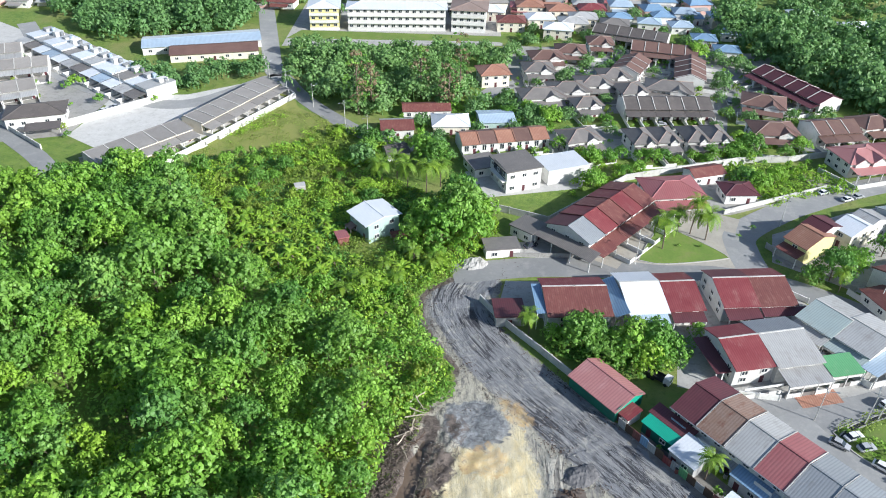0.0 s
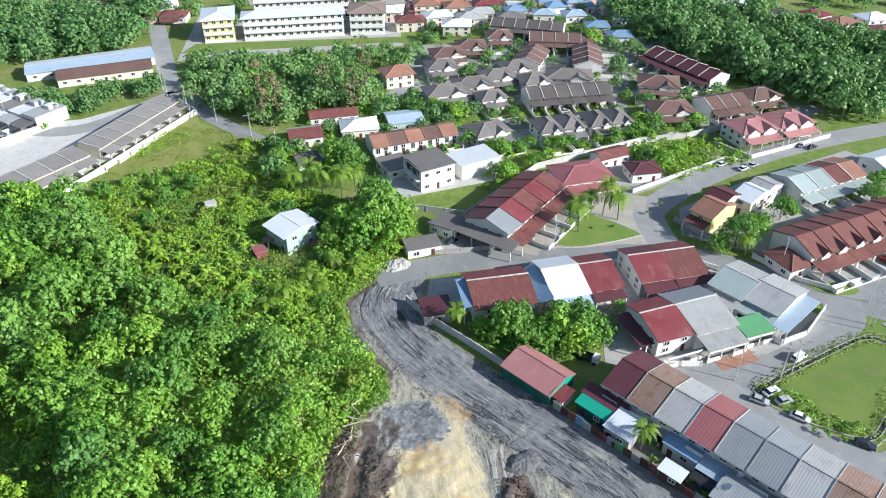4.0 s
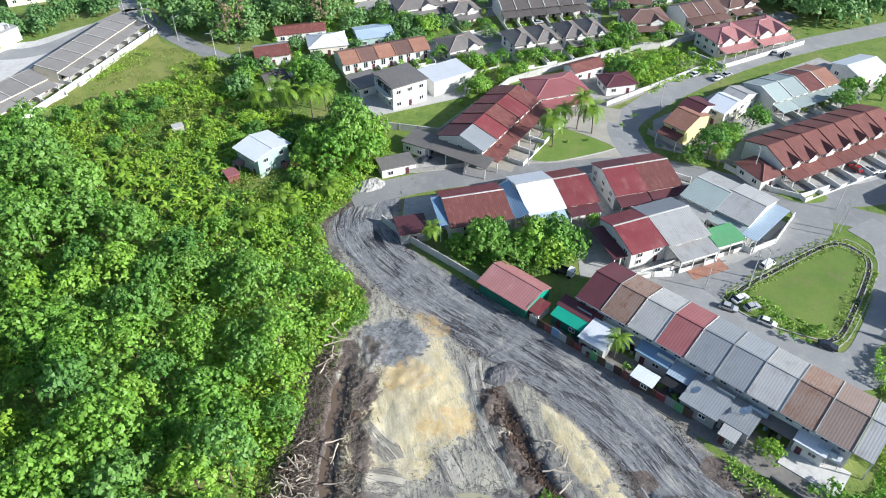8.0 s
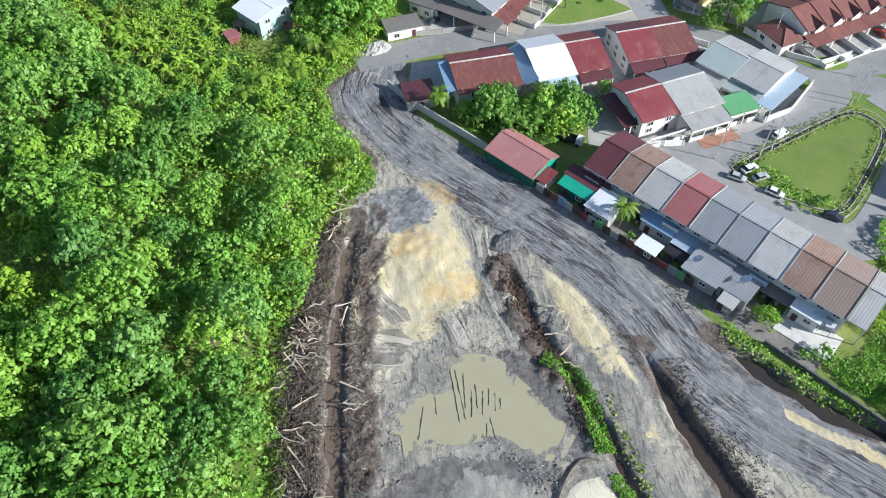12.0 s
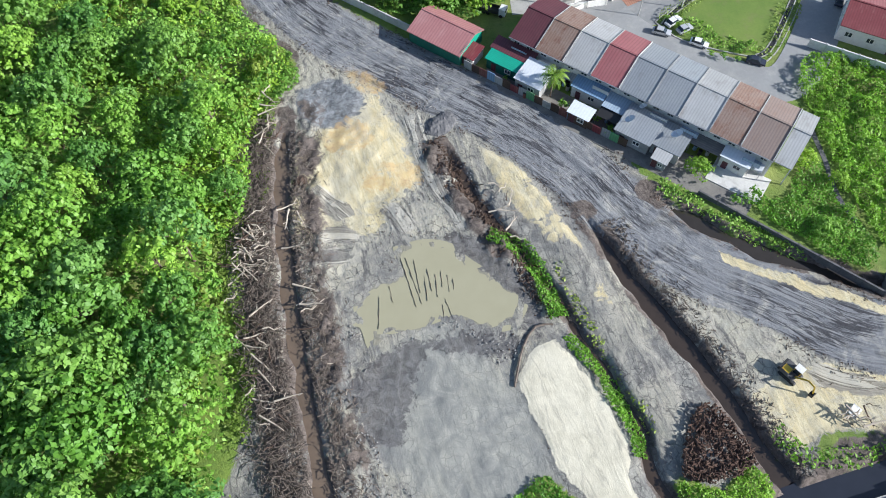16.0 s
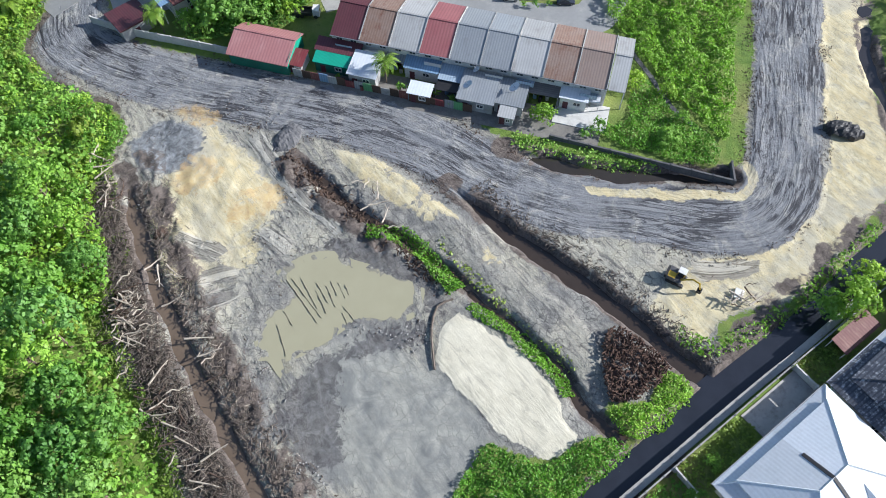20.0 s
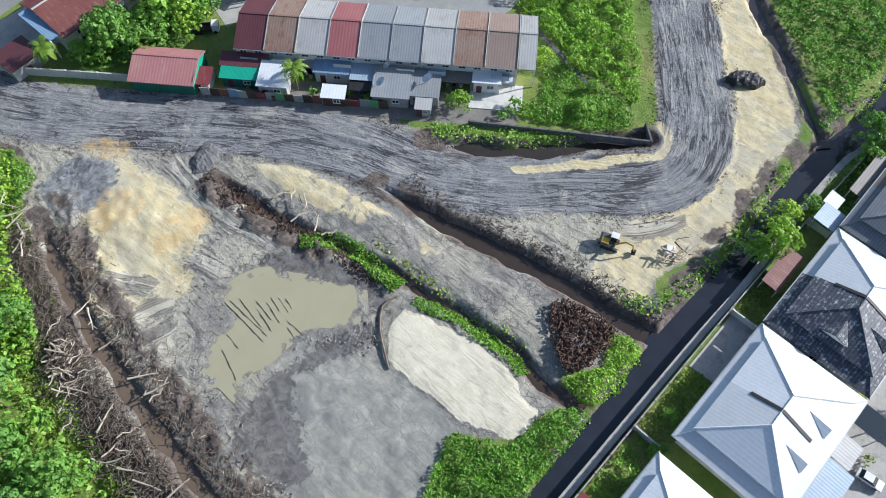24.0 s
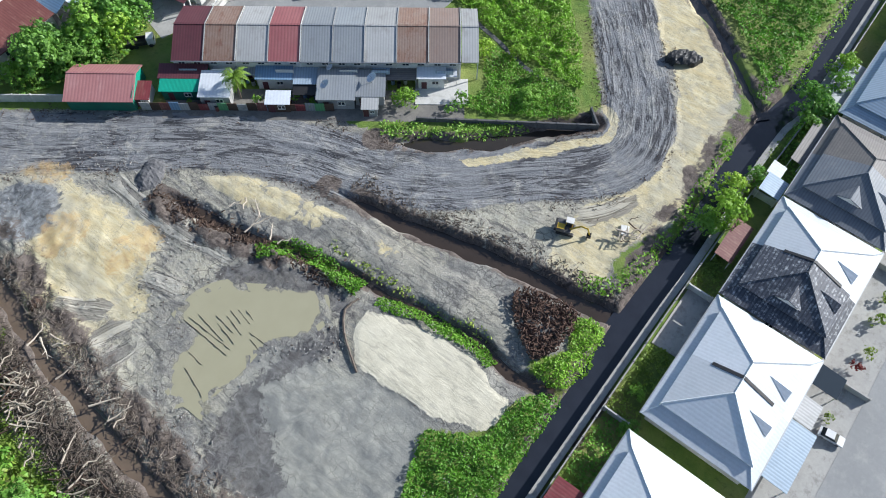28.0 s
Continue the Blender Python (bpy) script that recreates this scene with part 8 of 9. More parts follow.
# ---- jungle ----
JUNGLE_EDGE = ring([(0.5, 93), (-4, 83), (-8, 76), (-10, 66), (-16, 58), (-16.5, 48), (-17, 38), (-20, 29), (-30, 14), (-90, 14), (-150, 96), (-176, 156), (-150, 166), (-128, 160), (-108, 154), (-92, 149), (-70, 160), (-56, 146), (-46, 122), (-30, 112), (-14, 104)])
spots = scattered(3, (-188, 14, 4, 182), 6.7, lambda x, y: inside(x, y, JUNGLE_EDGE) > 1.5 and x > -1.08 * y - 20)
for x, y in spots:
    zone = float(rough(np.array(x), np.array(y), 30.0, 77, 2))
    k = random.choices(range(5), (3, 3, 9, 1, 1) if zone > 0.16 else ((3, 3, 0, 7, 4) if zone < -0.16 else (6, 5, 3, 2, 3)))[0]
    put("tree", k, x, y, random.uniform(0.62, 1.1) if zone > 0.16 else random.uniform(0.75, 1.4) * (0.78 if x > -34 and y > 58 else 1.0), group="jungle")
for x, y in scattered(4, (-30, 14, 4, 110), 3.2, lambda x, y: 0.2 < inside(x, y, JUNGLE_EDGE) < 4.5):
    put("bush", random.choice((0, 1, 1)), x, y, random.uniform(0.8, 1.5), group="jungle edge")
foliage_carpet("undergrowth", "tangled green undergrowth beneath the jungle", 7, JUNGLE_EDGE, 4.2, 0.62, 1.2, 6.4, "leaf", 5.0, margin=-1.0)
foliage_carpet("undergrowth", "yellow-green creepers over the jungle's edge", 8, ring([(-13, 105), (-6, 99), (0, 95), (2, 89.5), (-3, 84), (-7, 77), (-9, 68), (-14, 60), (-24, 64), (-26, 80), (-30, 104)]), 7.0, 0.5, 0.6, 4.6, "leaf_yellow", 5.0, patchy=-0.3)
foliage_carpet("undergrowth", "leafy shrubs on the rim of the cut", 38, ring([(-3, 96), (1.2, 94.2), (2.6, 90), (2.2, 86.8), (-1.2, 83), (-5, 82), (-8, 88)]), 22.0, 0.42, 0.1, 2.2, "leaf", 3.0)
foliage_carpet("undergrowth", "leafy shrubs along the haul road", 18, ring([(-14, 106), (-5, 98), (0.5, 95.5), (-2.4, 103), (-3.4, 113), (2, 119), (-6, 122), (-18, 116)]), 8.0, 0.5, 0.2, 2.6, "leaf", 4.0)
for x, y in scattered(5, (-70, 96, 12, 204), 5.2, lambda x, y: inside(x, y, CLEARING) > 1.0 and not (-24 < x < -6 and 127 < y < 143) and random.random() < 0.4):
    put("bush", random.choice((0, 0, 1)), x, y, random.uniform(0.5, 1.3), group="clearing scrub")

def patch_at(x, y, seed):
    return float(rough(np.array(x), np.array(y), 12.0, seed, 3))


def off_hut(x, y):
    return not (-23 < x < -7 and 127 < y < 143) and not (-21 < x < -15 and 112 < y < 128)


for seed_, mat_, low_, words in ((51, "leaf_yellow", 0.0, "bright yellow-green shrubs and creepers"), (52, "leaf", 0.02, "fresh green shrubs and creepers"), (53, "scrub_leaf", -0.05, "sunlit weeds and saplings")):
    thicket("thicket", words + " in the clearing", scattered(seed_, (-70, 92, 12, 204), 3.3, lambda x, y: inside(x, y, CLEARING) > 0.5 and off_hut(x, y) and patch_at(x, y, seed_) > low_), (0.35, 1.0), mat_, seed_, seed_ % 2)

# palms and bananas
for x, y, s in ((-15.5, 157, 1.0), (-9, 155, 0.9), (-4.4, 154, 0.95), (-12, 160, 0.85), (-1, 157, 0.9), (48.2, 132, 1.0), (56, 138.4, 1.0), (58.8, 136, 1.0), (53.4, 139.4, 0.8), (16.4, 102.6, 0.6), (80.8, 117.8, 0.7)):
    put("palm", 0, x, y, s)
x, y, _, _ = row_place(12.6, 4.2)
put("palm", 0, x, y, 0.62)
for x, y, s in ((-15.7, 116, 1.1), (-31.4, 95.6, 1.1), (-21.3, 93.8, 1.1), (-34, 101.8, 1.0), (-12.6, 121, 1.0), (-27, 98, 1.1), (-18.6, 112, 1.0), (-6, 124, 1.0), (-2.6, 122, 1.0), (-9.4, 118, 0.9)):
    put("palm", 1, x, y, s * 1.1)
for x, y in ((-41.8, 130.8), (-49, 140.4), (-44, 133), (-46, 137), (-39.6, 127), (-43.4, 128), (-51, 143), (-37, 124.6), (-34, 121), (-24.6, 118), (-22, 121), (-19, 123.6), (-26, 124), (-10, 147), (-7, 145.6), (-4, 148), (-1, 145), (-36, 131), (-30, 127), (-54, 142), (-47.8, 137), (-43.4, 133.4), (-38.4, 129.5), (-34.8, 131.6), (-41, 138), (-47.7, 141), (-43.6, 129.4), (-32.8, 135), (-38, 134), (-45, 139), (-50, 138.5), (-52, 145), (-29, 131), (-26.5, 127.5), (-13, 150), (-16, 151), (-27, 137), (-30, 139.5), (-24.5, 133), (-33, 126), (-31, 123), (-27.5, 121), (-22.5, 115), (-19.5, 117.5), (-8.6, 119.4), (-5, 121), (-24, 152), (-20, 154.5), (-35, 137.5), (-40.5, 142), (-12, 114.5), (-16, 104), (-10.5, 107)):
    put("palm", 2, x, y, random.uniform(0.8, 1.2))

CLEARING_TREES_A = [(-45.6, 154.7, 3, 0.55), (-48.7, 163.9, 0, 0.5), (-42.6, 157.5, 0, 0.5), (-40.2, 175.7, 1, 0.4), (-30.2, 182.3, 2, 0.5), (-29.5, 186.5, 2, 0.45), (-57, 167, 0, 0.5), (-54, 170.4, 1, 0.45), (-40.6, 162.5, 3, 0.5), (-48.7, 147.2, 3, 0.6), (-36, 144.9, 0, 0.5), (-27.8, 143.5, 1, 0.5), (-61, 160.8, 3, 0.6), (-21, 172.3, 3, 0.7), (-19.4, 178.2, 3, 0.6)]
CLEARING_TREES_B = [(-24.7, 167, 0, 0.6), (-22.5, 170.6, 1, 0.7), (-26, 159, 1, 0.4), (-8, 128, 3, 0.5), (-1, 126.5, 0, 0.5), (-11, 125, 2, 0.45), (-22, 146, 0, 0.45), (-17, 148, 3, 0.6), (-11, 141, 3, 0.7), (-31, 118, 2, 0.6), (-24, 112, 0, 0.7), (-38, 118, 1, 0.7), (-15, 109, 2, 0.6), (-9, 112, 1, 0.6)]
for x, y, k, s in CLEARING_TREES_A + CLEARING_TREES_B:
    put("tree", k, x, y, s, z=-2.6 * s, group="clearing scrub", label="young broadleaf tree in the scrub", name="scrub_tree")
# trees by name and place
HUT_TREES = [(5.5, 132, 0, 1.35), (-0.5, 130.5, 1, 1.3), (3.2, 137, 3, 1.35), (-3.6, 136, 0, 1.1), (8.6, 139, 1, 1.1), (-6.6, 131, 1, 1.0), (4, 144, 3, 1.2), (-5.7, 171, 1, 1.2), (-2, 168, 3, 0.9), (25.4, 98.6, 3, 0.85), (28.6, 95.4, 3, 0.75), (35.6, 98.6, 0, 1.0), (32.6, 95.6, 1, 0.95), (27.4, 101.4, 3, 0.8), (38.6, 99.8, 3, 0.8), (23.0, 99.4, 0, 0.6)]
LANE_TREES = [(39.4, 96.8, 0, 0.95), (36.6, 93.6, 2, 0.85), (31.4, 99.6, 1, 0.7), (48.0, 103.4, 1, 0.5), (20.4, 100.8, 1, 0.5), (80.6, 121.6, 3, 0.85), (76.4, 120.6, 3, 0.6), (88.6, 128.6, 0, 0.75), (96.0, 131.0, 0, 0.8), (86.8, 124.2, 1, 0.6), (120.5, 134.5, 3, 0.7), (128.4, 141, 0, 0.8)]
AVENUE_TREES = [(134, 138, 1, 0.9), (79.0, 160.5, 0, 0.7), (84, 163, 1, 0.7), (75.0, 162, 3, 0.7), (36.4, 158.6, 0, 0.7), (46, 164.6, 1, 0.5), (50, 166.5, 0, 0.55), (37.8, 170.4, 0, 0.7), (55, 172.4, 1, 0.6), (46.6, 174.4, 1, 0.65), (78.5, 178.5, 0, 0.7), (80.4, 182.5, 2, 0.8)]
ESTATE_TREES = [(66, 175.4, 1, 0.5), (84, 181, 3, 0.8), (98, 182, 0, 0.7), (30.8, 178.6, 1, 0.7), (29.6, 196.6, 0, 0.95), (24, 202, 1, 0.7), (18, 199, 0, 0.7), (46.5, 196.8, 0, 0.5), (87, 252, 0, 1.0), (84, 202.5, 2, 0.6), (67.4, 0.9, 2, 0.85), (64.4, 2.4, 0, 0.55)]
CANAL_TREES = [(72.4, 1.6, 2, 0.6), (76.4, -0.2, 1, 0.5), (93.6, -0.9, 0, 0.8), (90.6, -2.0, 1, 0.6), (99.8, -2.4, 1, 0.6), (104.6, -1.6, 2, 0.65), (37.4, -3.2, 1, 0.3), (33.0, -4.8, 0, 0.3), (71.6, 46.0, 2, 0.45), (68.4, 34.8, 0, 0.45), (72.6, 36.4, 1, 0.35), (74.5, 41.5, 2, 0.4)]
for x, y, k, s in HUT_TREES + LANE_TREES + AVENUE_TREES + ESTATE_TREES + CANAL_TREES:
    put("tree", k, x, y, s, z=-2.4 * s, label="leafy green garden tree among the houses", name="garden_tree")
x, y, _, _ = row_place(38.4, 5.0)
put("tree", 2, x, y, 0.5, z=-1.2, label="small lime-green garden tree behind the terrace")
for u, v, s in ((15.6, 5.0, 0.8), (21.0, 4.2, 0.7), (23.6, 5.4, 0.8), (45.6, 6.6, 0.8), (47.5, 4.0, 0.9), (5.0, 5.4, 0.5)):
    x, y, _, _ = row_place(u, v)
    put("bush", 1, x, y, s)
for x, y, s_ in ((71.7, 74.3, 0.5), (74.2, 70.3, 0.7), (76.3, 70.4, 0.6), (69, 70.8, 0.5), (70.8, 69.2, 0.6), (65.7, 80.5, 0.5), (67.9, 80.6, 0.4), (72.6, 68.2, 0.5), (66.7, 137.3, 0.5), (70.9, 140.9, 0.6), (52, 133, 0.4), (49, 135, 0.5), (54, 141, 0.6), (57, 133, 0.4), (92, 130, 0.9), (100, 135.7, 0.9), (87, 161.5, 1.0), (84, 158, 0.9), (79, 154.6, 0.8), (91, 164, 0.9), (112, 136, 0.7), (118, 138, 0.8), (40, 101.6, 0.8), (43, 100.5, 0.7), (22.6, 103.2, 0.6), (72, 127.4, 0.5), (46.8, 117.6, 0.5), (70.4, 109.4, 0.6)):
    put("bush", 1, x, y, s_, group="roadside shrubs")
flower = put("bush", 1, 58.2, -23.8, 0.8, label="dark red-leaved garden shrub")
for c in flower.children:
    c.data = c.data.copy()
    c.data.materials[0] = leafy("leaf_red", (0.10, 0.012, 0.016), (0.30, 0.04, 0.045))
for x, y, s in ((49.6, -23.8, 0.5), (66, -23.6, 0.8), (61.0, -24.4, 0.6), (70.0, -23, 0.7)):
    put("bush", 0, x, y, s)

# woods beyond
NORTHWOOD = ring([(-50, 216), (-40, 208), (-28, 196), (-16, 194), (-10, 206), (4, 202), (8, 216), (6, 234), (20, 240), (28, 250), (18, 255), (-20, 254), (-50, 256), (-54, 236)])
wood("woodland", "dense green wood behind the clearing", scattered(11, (-56, 192, 30, 264), 6.4, lambda x, y: inside(x, y, NORTHWOOD) > 1.0), (4, 3, 2, 4, 2), (0.7, 1.15), 1)
WESTWOOD = ring([(-158, 290), (-132, 262), (-116, 256), (-106, 262), (-80, 270), (-76, 320), (-150, 330)])
wood("woodland", "dark wood beyond the white row", scattered(12, (-160, 254, -74, 322), 7.2, lambda x, y: inside(x, y, WESTWOOD) > 1.0), (3, 3, 1, 5, 2), (1.0, 1.5), 2)
wood("woodland", "clump of trees behind the western terrace", scattered(13, (-112, 208, -60, 236), 6.2, lambda x, y: inside(x, y, ring([(-86, 210), (-70, 218), (-62, 232), (-88, 231), (-104, 222)])) > 0.5), (3, 3, 3, 1, 1), (0.7, 1.0), 3)
EASTWOOD = ring([(104, 262), (116, 240), (122, 222), (126, 206), (134, 196), (142, 178), (165, 182), (240, 200), (250, 240), (200, 238), (170, 256), (150, 290), (110, 292)])
wood("woodland", "broad-crowned wood east of the estate", scattered(14, (100, 176, 250, 294), 7.8, lambda x, y: inside(x, y, EASTWOOD) > 1.0), (3, 2, 1, 4, 4), (1.1, 1.7), 4)
WASTE = ring([(79, 150.5), (92, 157), (104, 159), (99, 170), (90, 172.5), (78, 171), (70, 167)])
foliage_carpet("scrub", "bright weeds on the vacant plot", 33, WASTE, 4.5, 0.6, 0.05, 1.4, "leaf_yellow", 5.0)
for x, y, h_, s_ in ((-26, 199, 19, 1), (-22.5, 202, 15, 2), (4, 210, 21, 3), (-8, 212, 16, 4), (0.5, 204, 15, 6)):
    vine_tree(x, y, h_, s_)
wood("woodland", "trees among the far houses", scattered(15, (-60, 296, 116, 350), 13.0, lambda x, y: random.random() < 0.55), (3, 3, 2, 3, 2), (0.5, 0.9), 5)
wood("woodland", "green belt beyond the far houses", scattered(16, (-150, 300, -56, 352), 10.0, lambda x, y: random.random() < 0.6 and not (-118 < x < -70 and y < 330)), (3, 3, 2, 3, 2), (0.8, 1.3), 6)
wood("woodland", "scattered trees beyond the east wood", scattered(17, (112, 286, 250, 350), 10.0, lambda x, y: random.random() < 0.6), (3, 3, 2, 3, 2), (0.8, 1.4), 7)
BUILT = [ob.matrix_basis.translation.xy.copy() for ob in bpy.data.objects if ob.parent is None and any(k in ob.name for k in ("house", "hut", "school", "annex", "outbuilding", "warehouse"))]


def clear_of_houses(x, y, gap):
    return all((x - p.x) ** 2 + (y - p.y) ** 2 > gap * gap for p in BUILT)


NORTH_GREEN = ring([(-22, 166), (-4, 164), (6, 172), (28, 178), (30, 206), (22, 214), (-4, 208), (-14, 194), (-24, 184)])
wood("woodland", "garden trees among the northern houses", scattered(61, (-26, 160, 32, 216), 5.2, lambda x, y: inside(x, y, NORTH_GREEN) > 0 and clear_of_houses(x, y, 6.4) and random.random() < 0.75), (3, 3, 3, 3, 1), (0.4, 0.85), 61)
thicket("thicket", "rank green weeds among the northern houses", scattered(62, (-26, 160, 32, 216), 3.0, lambda x, y: inside(x, y, NORTH_GREEN) > 0 and clear_of_houses(x, y, 5.6)), (0.4, 1.0), "leaf", 62)
wood("woodland", "garden trees between the estate houses", scattered(63, (24, 188, 122, 284), 6.5, lambda x, y: clear_of_houses(x, y, 6.6) and random.random() < 0.5), (3, 3, 2, 4, 2), (0.35, 0.75), 63)
thicket("thicket", "garden shrubs between the estate houses", scattered(64, (24, 174, 122, 284), 4.6, lambda x, y: clear_of_houses(x, y, 5.6) and random.random() < 0.6), (0.35, 0.9), "leaf", 64, 1)
thicket("thicket", "weeds and saplings below the estate wall", scattered(65, (18, 142, 104, 172), 3.4, lambda x, y: (inside(x, y, WASTE) > 0 or (30 < x < 52 and 150 < y < 172 and y > 128 + 0.75 * x)) and clear_of_houses(x, y, 6.0)), (0.4, 1.0), "leaf_yellow", 65)
GARDENS = random.Random(17)
for i in range(70):
    x, y = GARDENS.uniform(22, 112), GARDENS.uniform(188, 272)
    put("bush", GARDENS.randrange(2), x, y, GARDENS.uniform(0.5, 1.2), group="estate gardens")
for i in range(26):
    u = GARDENS.random()
    put("tree", GARDENS.randrange(5), 32 + 62 * u + GARDENS.uniform(-2, 2), 170.5 + 6.5 * u + GARDENS.uniform(-1.5, 3), GARDENS.uniform(0.35, 0.6), z=-1.2, group="estate gardens", label="small leafy tree by the estate wall", name="garden_tree")
for x, y, s_ in ((-181, 225.2, 1.6), (-168.2, 223.6, 1.8), (-160.4, 213, 1.5), (-115.1, 214.1, 2.2), (-117.6, 211.6, 1.6), (-170, 181, 1.8), (-156.8, 182.8, 1.7), (-104, 201.6, 1.6), (-88, 204, 1.2)):
    put("bush", 1, x, y, s_, group="estate gardens")
for i in range(40):
    x, y = GARDENS.uniform(-185, -100), GARDENS.uniform(176, 240)
    put("bush", GARDENS.randrange(2), x, y, GARDENS.uniform(0.5, 1.1), group="estate gardens")


# ---- vehicles ----
def car(label, x, y, turn, paint, length=4.2, wide=1.7, high=1.45, van=False):
    th = thing("car", label, "car", x, y, 0.07, turn)
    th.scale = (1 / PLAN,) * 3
    col = surface("car_paint_" + paint, {"white": (0.78, 0.78, 0.78), "silver": (0.45, 0.46, 0.48), "dark": (0.035, 0.04, 0.06), "red": (0.35, 0.03, 0.03)}[paint], {"white": (0.74, 0.74, 0.74), "silver": (0.42, 0.43, 0.45), "dark": (0.03, 0.035, 0.05), "red": (0.3, 0.03, 0.03)}[paint], None, 0.25, bump=0.0, vary=0.02)
    L, W = length / 2, wide / 2
    side = [(-L, 0.35), (L, 0.35), (L, 0.75), (L * 0.55, 0.92), (-L * 0.75, 0.95), (-L, 0.85)] if not van else [(-L, 0.35), (L, 0.35), (L, 0.95), (L * 0.75, 1.1), (-L, 1.1)]
    cab = [(L * 0.5, 0.9), (L * 0.12, high), (-L * 0.55, high), (-L * 0.82, 0.92)] if not van else [(L * 0.78, 1.05), (L * 0.5, high + 0.35), (-L * 0.95, high + 0.35), (-L, 1.05)]
    def loft(prof, half, top=1.0):
        k = len(prof)
        zmax = max(z for _, z in prof)
        zmin = min(z for _, z in prof)
        shrink = [half * (1 - (1 - top) * (z - zmin) / (zmax - zmin + 1e-6)) for _, z in prof]
        return Shape().add([(a, -s, b) for (a, b), s in zip(prof, shrink)] + [(a, s, b) for (a, b), s in zip(prof, shrink)], [tuple(range(k)), tuple(reversed(range(k, 2 * k)))] + [(i, i + k, (i + 1) % k + k, (i + 1) % k) for i in range(k)])
    part("body", loft(side, W), col, th)
    part("cabin_glass", loft(cab, W * 0.95, 0.8), MAT["glass"], th)
    xs = [a for a, _ in cab]
    top = max(z for _, z in cab)
    part("roof", Shape().box(cab[2][0] - 0.05, -W * 0.78, top - 0.02, cab[1][0] + 0.05, W * 0.78, top + 0.05), col, th)
    if van:
        part("side_panel", Shape().box(-L * 0.9, -W * 0.96, 1.08, L * 0.3, W * 0.96, high + 0.2), col, th)
    wheel = Shape().rod((0, -0.1, 0), (0, 0.1, 0), 0.31, 0.31, 12).mesh("wheel", MAT["black"])
    rim = Shape().rod((0, -0.11, 0), (0, 0.11, 0), 0.17, 0.17, 8).mesh("rim", MAT["metal"])
    for sx in (-0.6, 0.62):
        for sy in (-1, 1):
            w = part("wheel", wheel, None, th, m=pose(sx * L, sy * (W - 0.08), 0.31))
            part("rim", rim, None, w)
    for sy in (-0.65, 0.65):
        part("headlight", Shape().box(L - 0.04, sy * W - 0.16, 0.6, L + 0.015, sy * W + 0.16, 0.74), MAT["white_wall"], th)
    return th


car("white parked van on the estate road", 75.6, 86.6, 24, "white", 4.2, 1.7, 1.5, True)
car("white parked car beside the green", 66.6, 79.4, 20, "white")
car("silver parked car beside the green", 63.6, 77.8, -38, "silver")
car("white parked car beside the green", 67.6, 77.2, 12, "silver", 3.8)
car("white parked car beside the green", 68.4, 73.4, -44, "white")
car("dark blue parked car by the kerb", 75.4, 66.8, -38, "dark")
car("white saloon car in a front yard", 47.6, -25.0, -84, "white")
car("dark car under the terrace porch", 19.2, 131.6, 30, "dark")
car("white car on the avenue's verge", 94.6, 158.2, 24, "white")
car("white car on the avenue's verge", 98.4, 159.8, 24, "white")
car("silver car before the red terrace", 52.5, 142.6, 50, "silver")
car("dark car before the brown terrace", 116.0, 108.4, 20, "dark")
car("red car before the brown terrace", 110.0, 112.0, 105, "red")
car("dark car on the road by the green", 96.6, 75.0, 50, "dark")


for x, y, a, paint in ((99.1, 155.1, 24, "white"), (102.5, 156.6, 24, "silver"), (123.5, 164.4, 20, "dark"), (121.0, 166.0, 60, "silver"), (55.4, 145.8, 50, "dark"), (38.0, 134.2, 47, "dark"), (112.4, 110.5, 105, "dark"), (44.6, 212.0, 10, "white"), (63.0, 196.4, 5, "silver"), (88.0, 213.0, 80, "white"), (34.0, 198.4, 0, "dark"), (-100.0, 196.0, 50, "white"), (-97.5, 199.0, 50, "silver"), (-66, 188, 40, "red")):
    car(f"{paint} car parked by a house", x, y, a, paint, 4.0)


def lorry(x, y, turn):
    th = thing("lorry", "white tipper lorry with a dark load bed", "lorry", x, y, 0.03, turn)
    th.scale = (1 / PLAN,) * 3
    part("cab", Shape().box(1.6, -1.0, 0.6, 3.1, 1.0, 2.4), MAT["white_wall"], th)
    part("windscreen", Shape().box(3.08, -0.85, 1.5, 3.13, 0.85, 2.2), MAT["glass"], th)
    part("bed", Shape().box(-3.1, -1.05, 0.8, 1.4, 1.05, 1.0).box(-3.1, -1.05, 1.0, 1.4, -0.95, 1.7).box(-3.1, 0.95, 1.0, 1.4, 1.05, 1.7).box(1.3, -0.95, 1.0, 1.4, 0.95, 1.9), MAT["black"], th)
    part("chassis", Shape().box(-3.0, -0.5, 0.5, 3.0, 0.5, 0.8), MAT["black"], th)
    wheel = Shape().rod((0, -0.15, 0), (0, 0.15, 0), 0.45, 0.45, 12).mesh("wheel", MAT["black"])
    for sx in (-2.0, -1.0, 2.2):
        for sy in (-0.9, 0.9):
            part("wheel", wheel, None, th, m=pose(sx, sy, 0.45))


lorry(38.0, 91.5, -40)


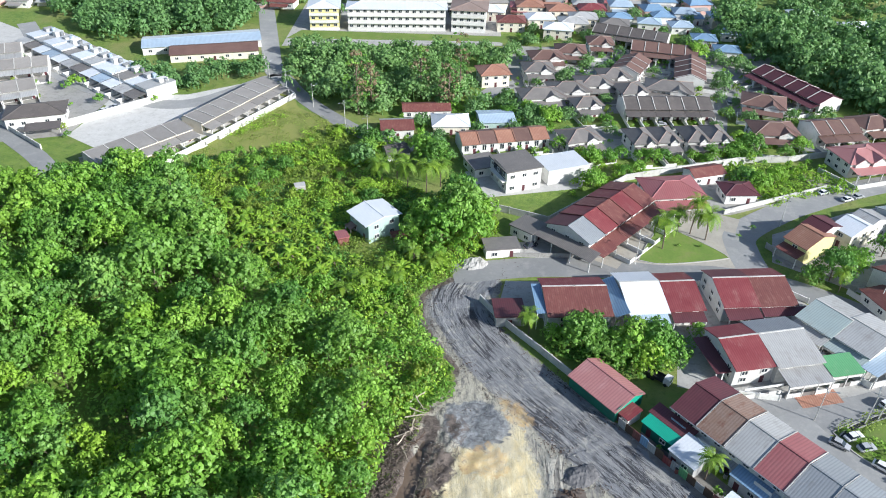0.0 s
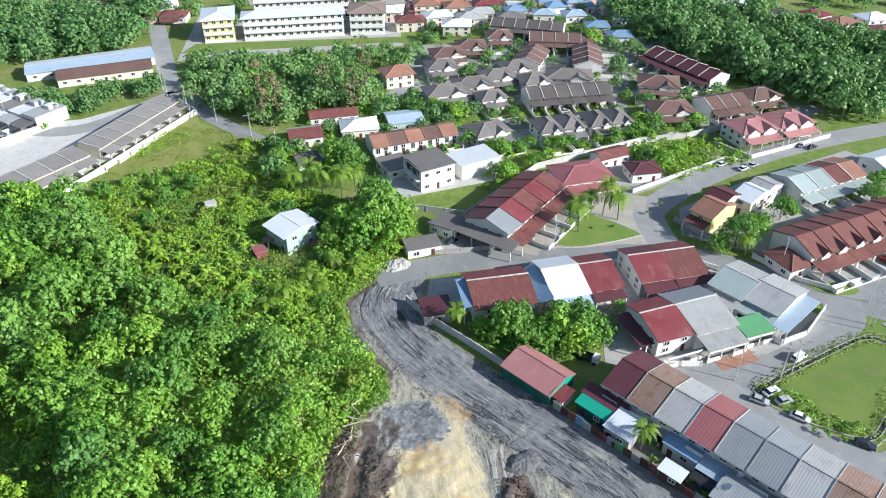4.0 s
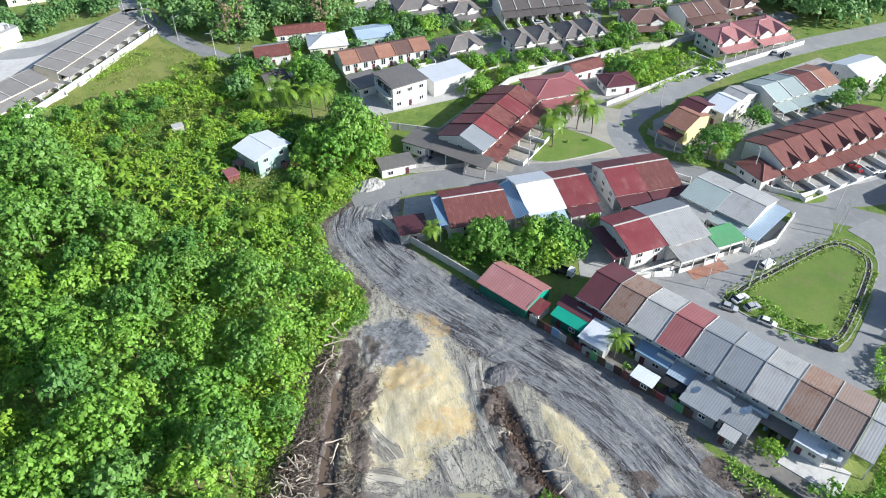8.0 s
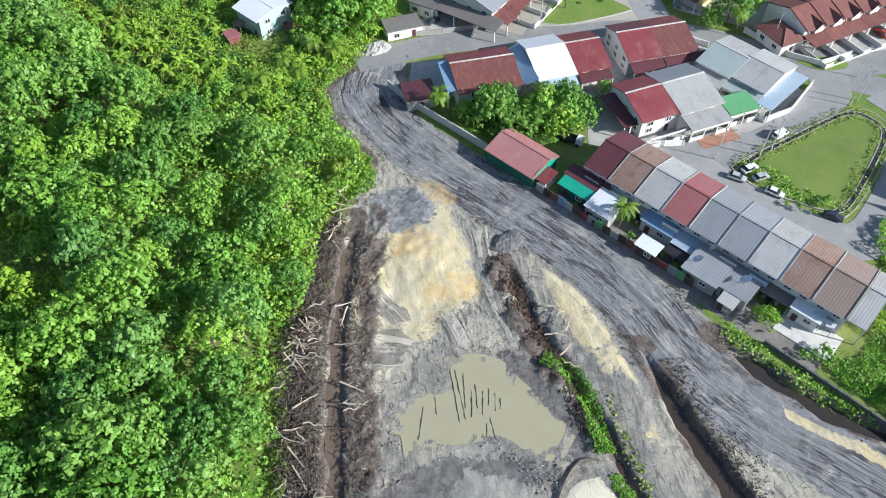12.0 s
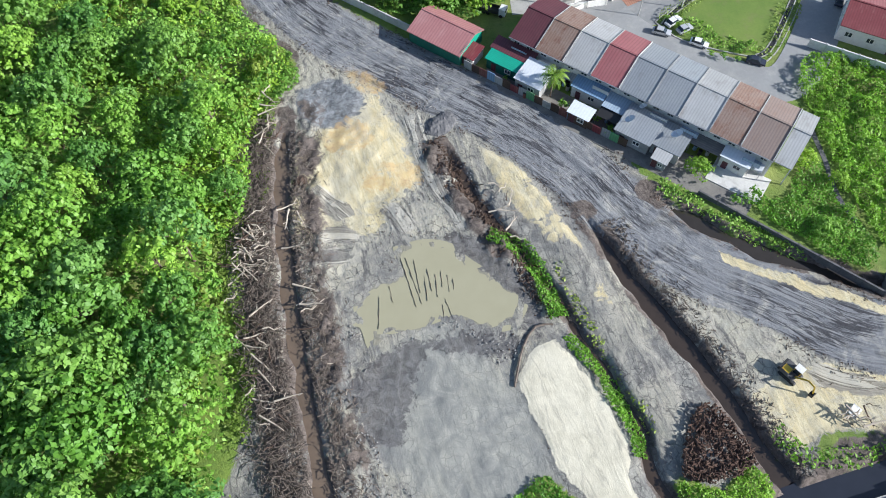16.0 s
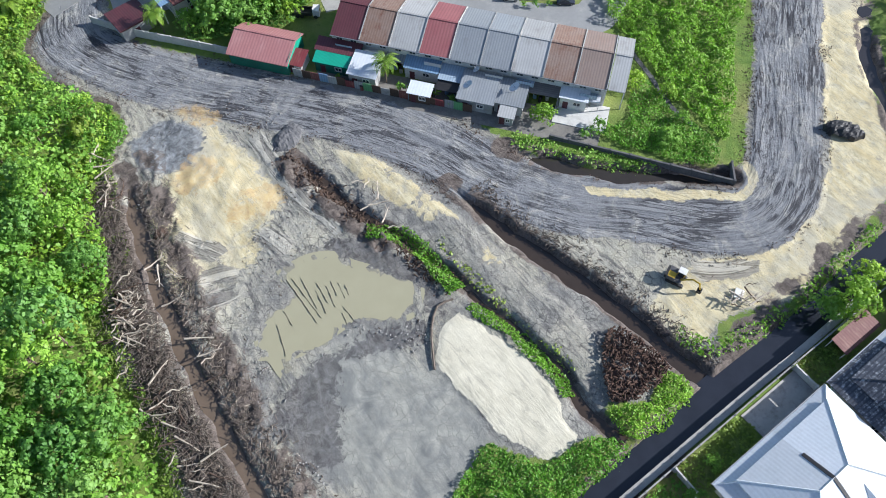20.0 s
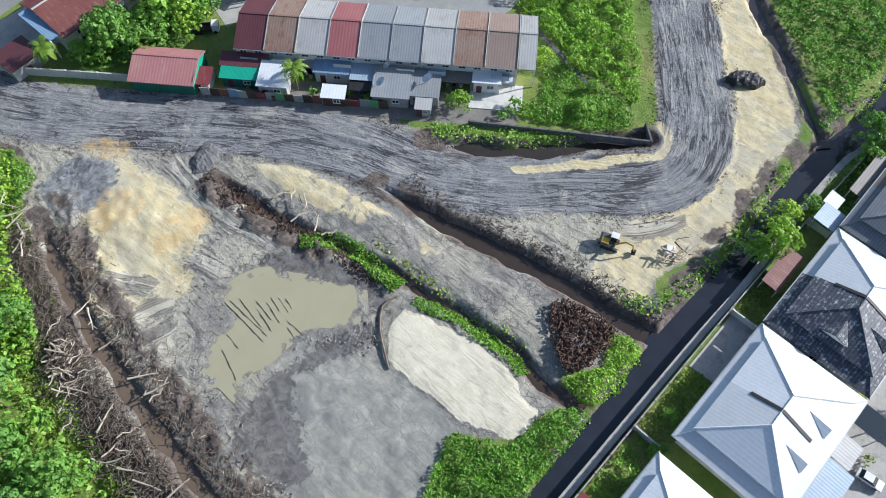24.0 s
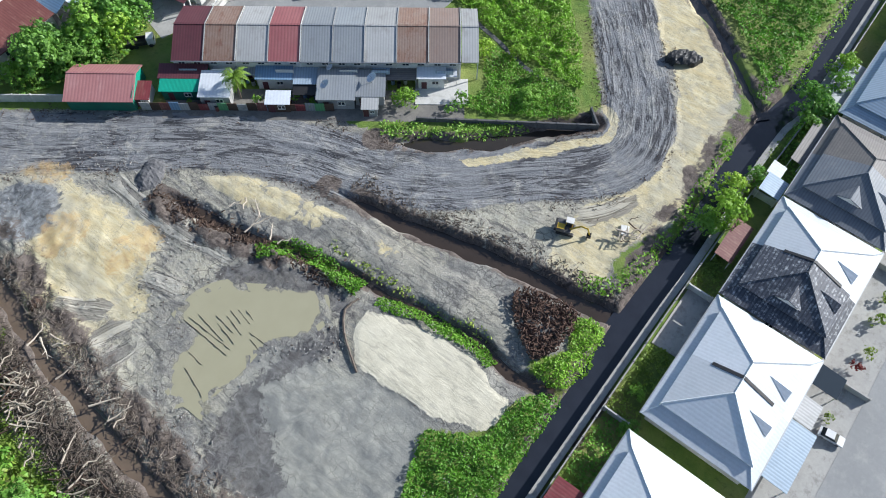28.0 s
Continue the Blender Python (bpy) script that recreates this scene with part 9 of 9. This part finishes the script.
# ---- poles ----
def pole(x, y, h=7.5, label="grey concrete street pole with a cross arm", arm=True, lean=0.0, turn=0.0):
    th = thing("street_pole", label, "pole", x, y, 0, turn)
    part("shaft", Shape().rod((0, 0, -0.5), (lean, 0, h), 0.1, 0.06, 8), MAT["pale_concrete"], th)
    if arm:
        part("arm", Shape().box(lean - 0.8, -0.05, h - 0.6, lean + 0.8, 0.05, h - 0.5), MAT["metal"], th)
    part("lamp_arm", Shape().rod((lean, 0, h - 1.0), (lean, -1.3, h - 0.6), 0.04), MAT["metal"], th)
    part("lamp_head", Shape().box(lean - 0.12, -1.9, h - 0.66, lean + 0.12, -1.25, h - 0.56), MAT["metal"], th)


for x, y in ((-50.0, 214.0), (-40.0, 203.0), (-29.0, 191.5), (-21.5, 182.0), (-60, 230), (-57, 222), (-100, 210), (69.8, 82.4), (72.6, 83.6), (92.5, 92.4), (94.5, 93.4), (61.8, 83), (41, 126), (78.0, 142.6), (100, 155.4), (122, 163), (86.4, 113), (98, 100)):
    pole(x, y, turn=random.uniform(0, 360))
# drain round the green: a flat black strip paints its dark depth, nothing dug
GREEN_DRAIN = spline([(64.8, 79.4), (68.5, 82.0), (80, 86.6), (90.6, 90.2), (94.4, 87.6), (93.6, 82.6), (80.5, 69.8), (76.4, 67.8)], 1.0)
strip("drain", GREEN_DRAIN, 0.34, 0.17, MAT["black"], "flat black strip standing for the dark open drain", "drain", 0.05)
for side_ in (-0.45, 0.45):
    t_ = np.gradient(GREEN_DRAIN, axis=0)
    t_ /= np.linalg.norm(t_, axis=1)[:, None]
    strip("drain_wall", GREEN_DRAIN + np.stack([-t_[:, 1], t_[:, 0]], -1) * side_, 0.1, 0.24, MAT["concrete"], "stained concrete lip of the open drain", "drain", 0.2)
foliage_carpet("bank_grass", "rank weeds along the drain of the green", 42, band(GREEN_DRAIN, 1.7), 9, 0.34, 0.12, 0.8, "scrub_leaf", 2.0, patchy=-0.1)
foliage_carpet("bank_grass", "garden weeds at the end of the green", 43, ring([(66, 78), (69.5, 79.5), (74, 74), (77.5, 69.6), (75, 68.4), (69, 73)]), 10, 0.4, 0.1, 1.3, "leaf_yellow", 2.0, patchy=-0.1)

strip("drain", spline([(77.0, 52.6), (76.2, 49.6), (75.4, 45.8), (74.2, 42), (73.4, 38.2), (73.6, 34.6)], 1.0), 0.38, 0.05, MAT["dark_clay"], "narrow earth drain beside the weedy plot", "drain", 0.3)
foliage_carpet("slope_grass", "tufted yellow-green grass on the slope", 39, ring([(-70, 170), (-49, 206), (-44, 202), (-33, 192), (-38, 182), (-44, 174), (-55, 168)]), 9.0, 0.3, 0.05, 0.6, "scrub_leaf", 4.0, patchy=-0.2)
foliage_carpet("slope_grass", "low green shrubs on the slope", 40, ring([(-68, 168), (-52, 196), (-36, 188), (-40, 178), (-48, 170), (-58, 165)]), 9.0, 0.42, 0.1, 1.6, "leaf_yellow", 4.0, patchy=0.14)

# the patterns from which plants were copied are not part of the place
for group_ in TREES.values():
    for th in group_:
        for ob in (*th.children_recursive, th):
            bpy.data.objects.remove(ob)

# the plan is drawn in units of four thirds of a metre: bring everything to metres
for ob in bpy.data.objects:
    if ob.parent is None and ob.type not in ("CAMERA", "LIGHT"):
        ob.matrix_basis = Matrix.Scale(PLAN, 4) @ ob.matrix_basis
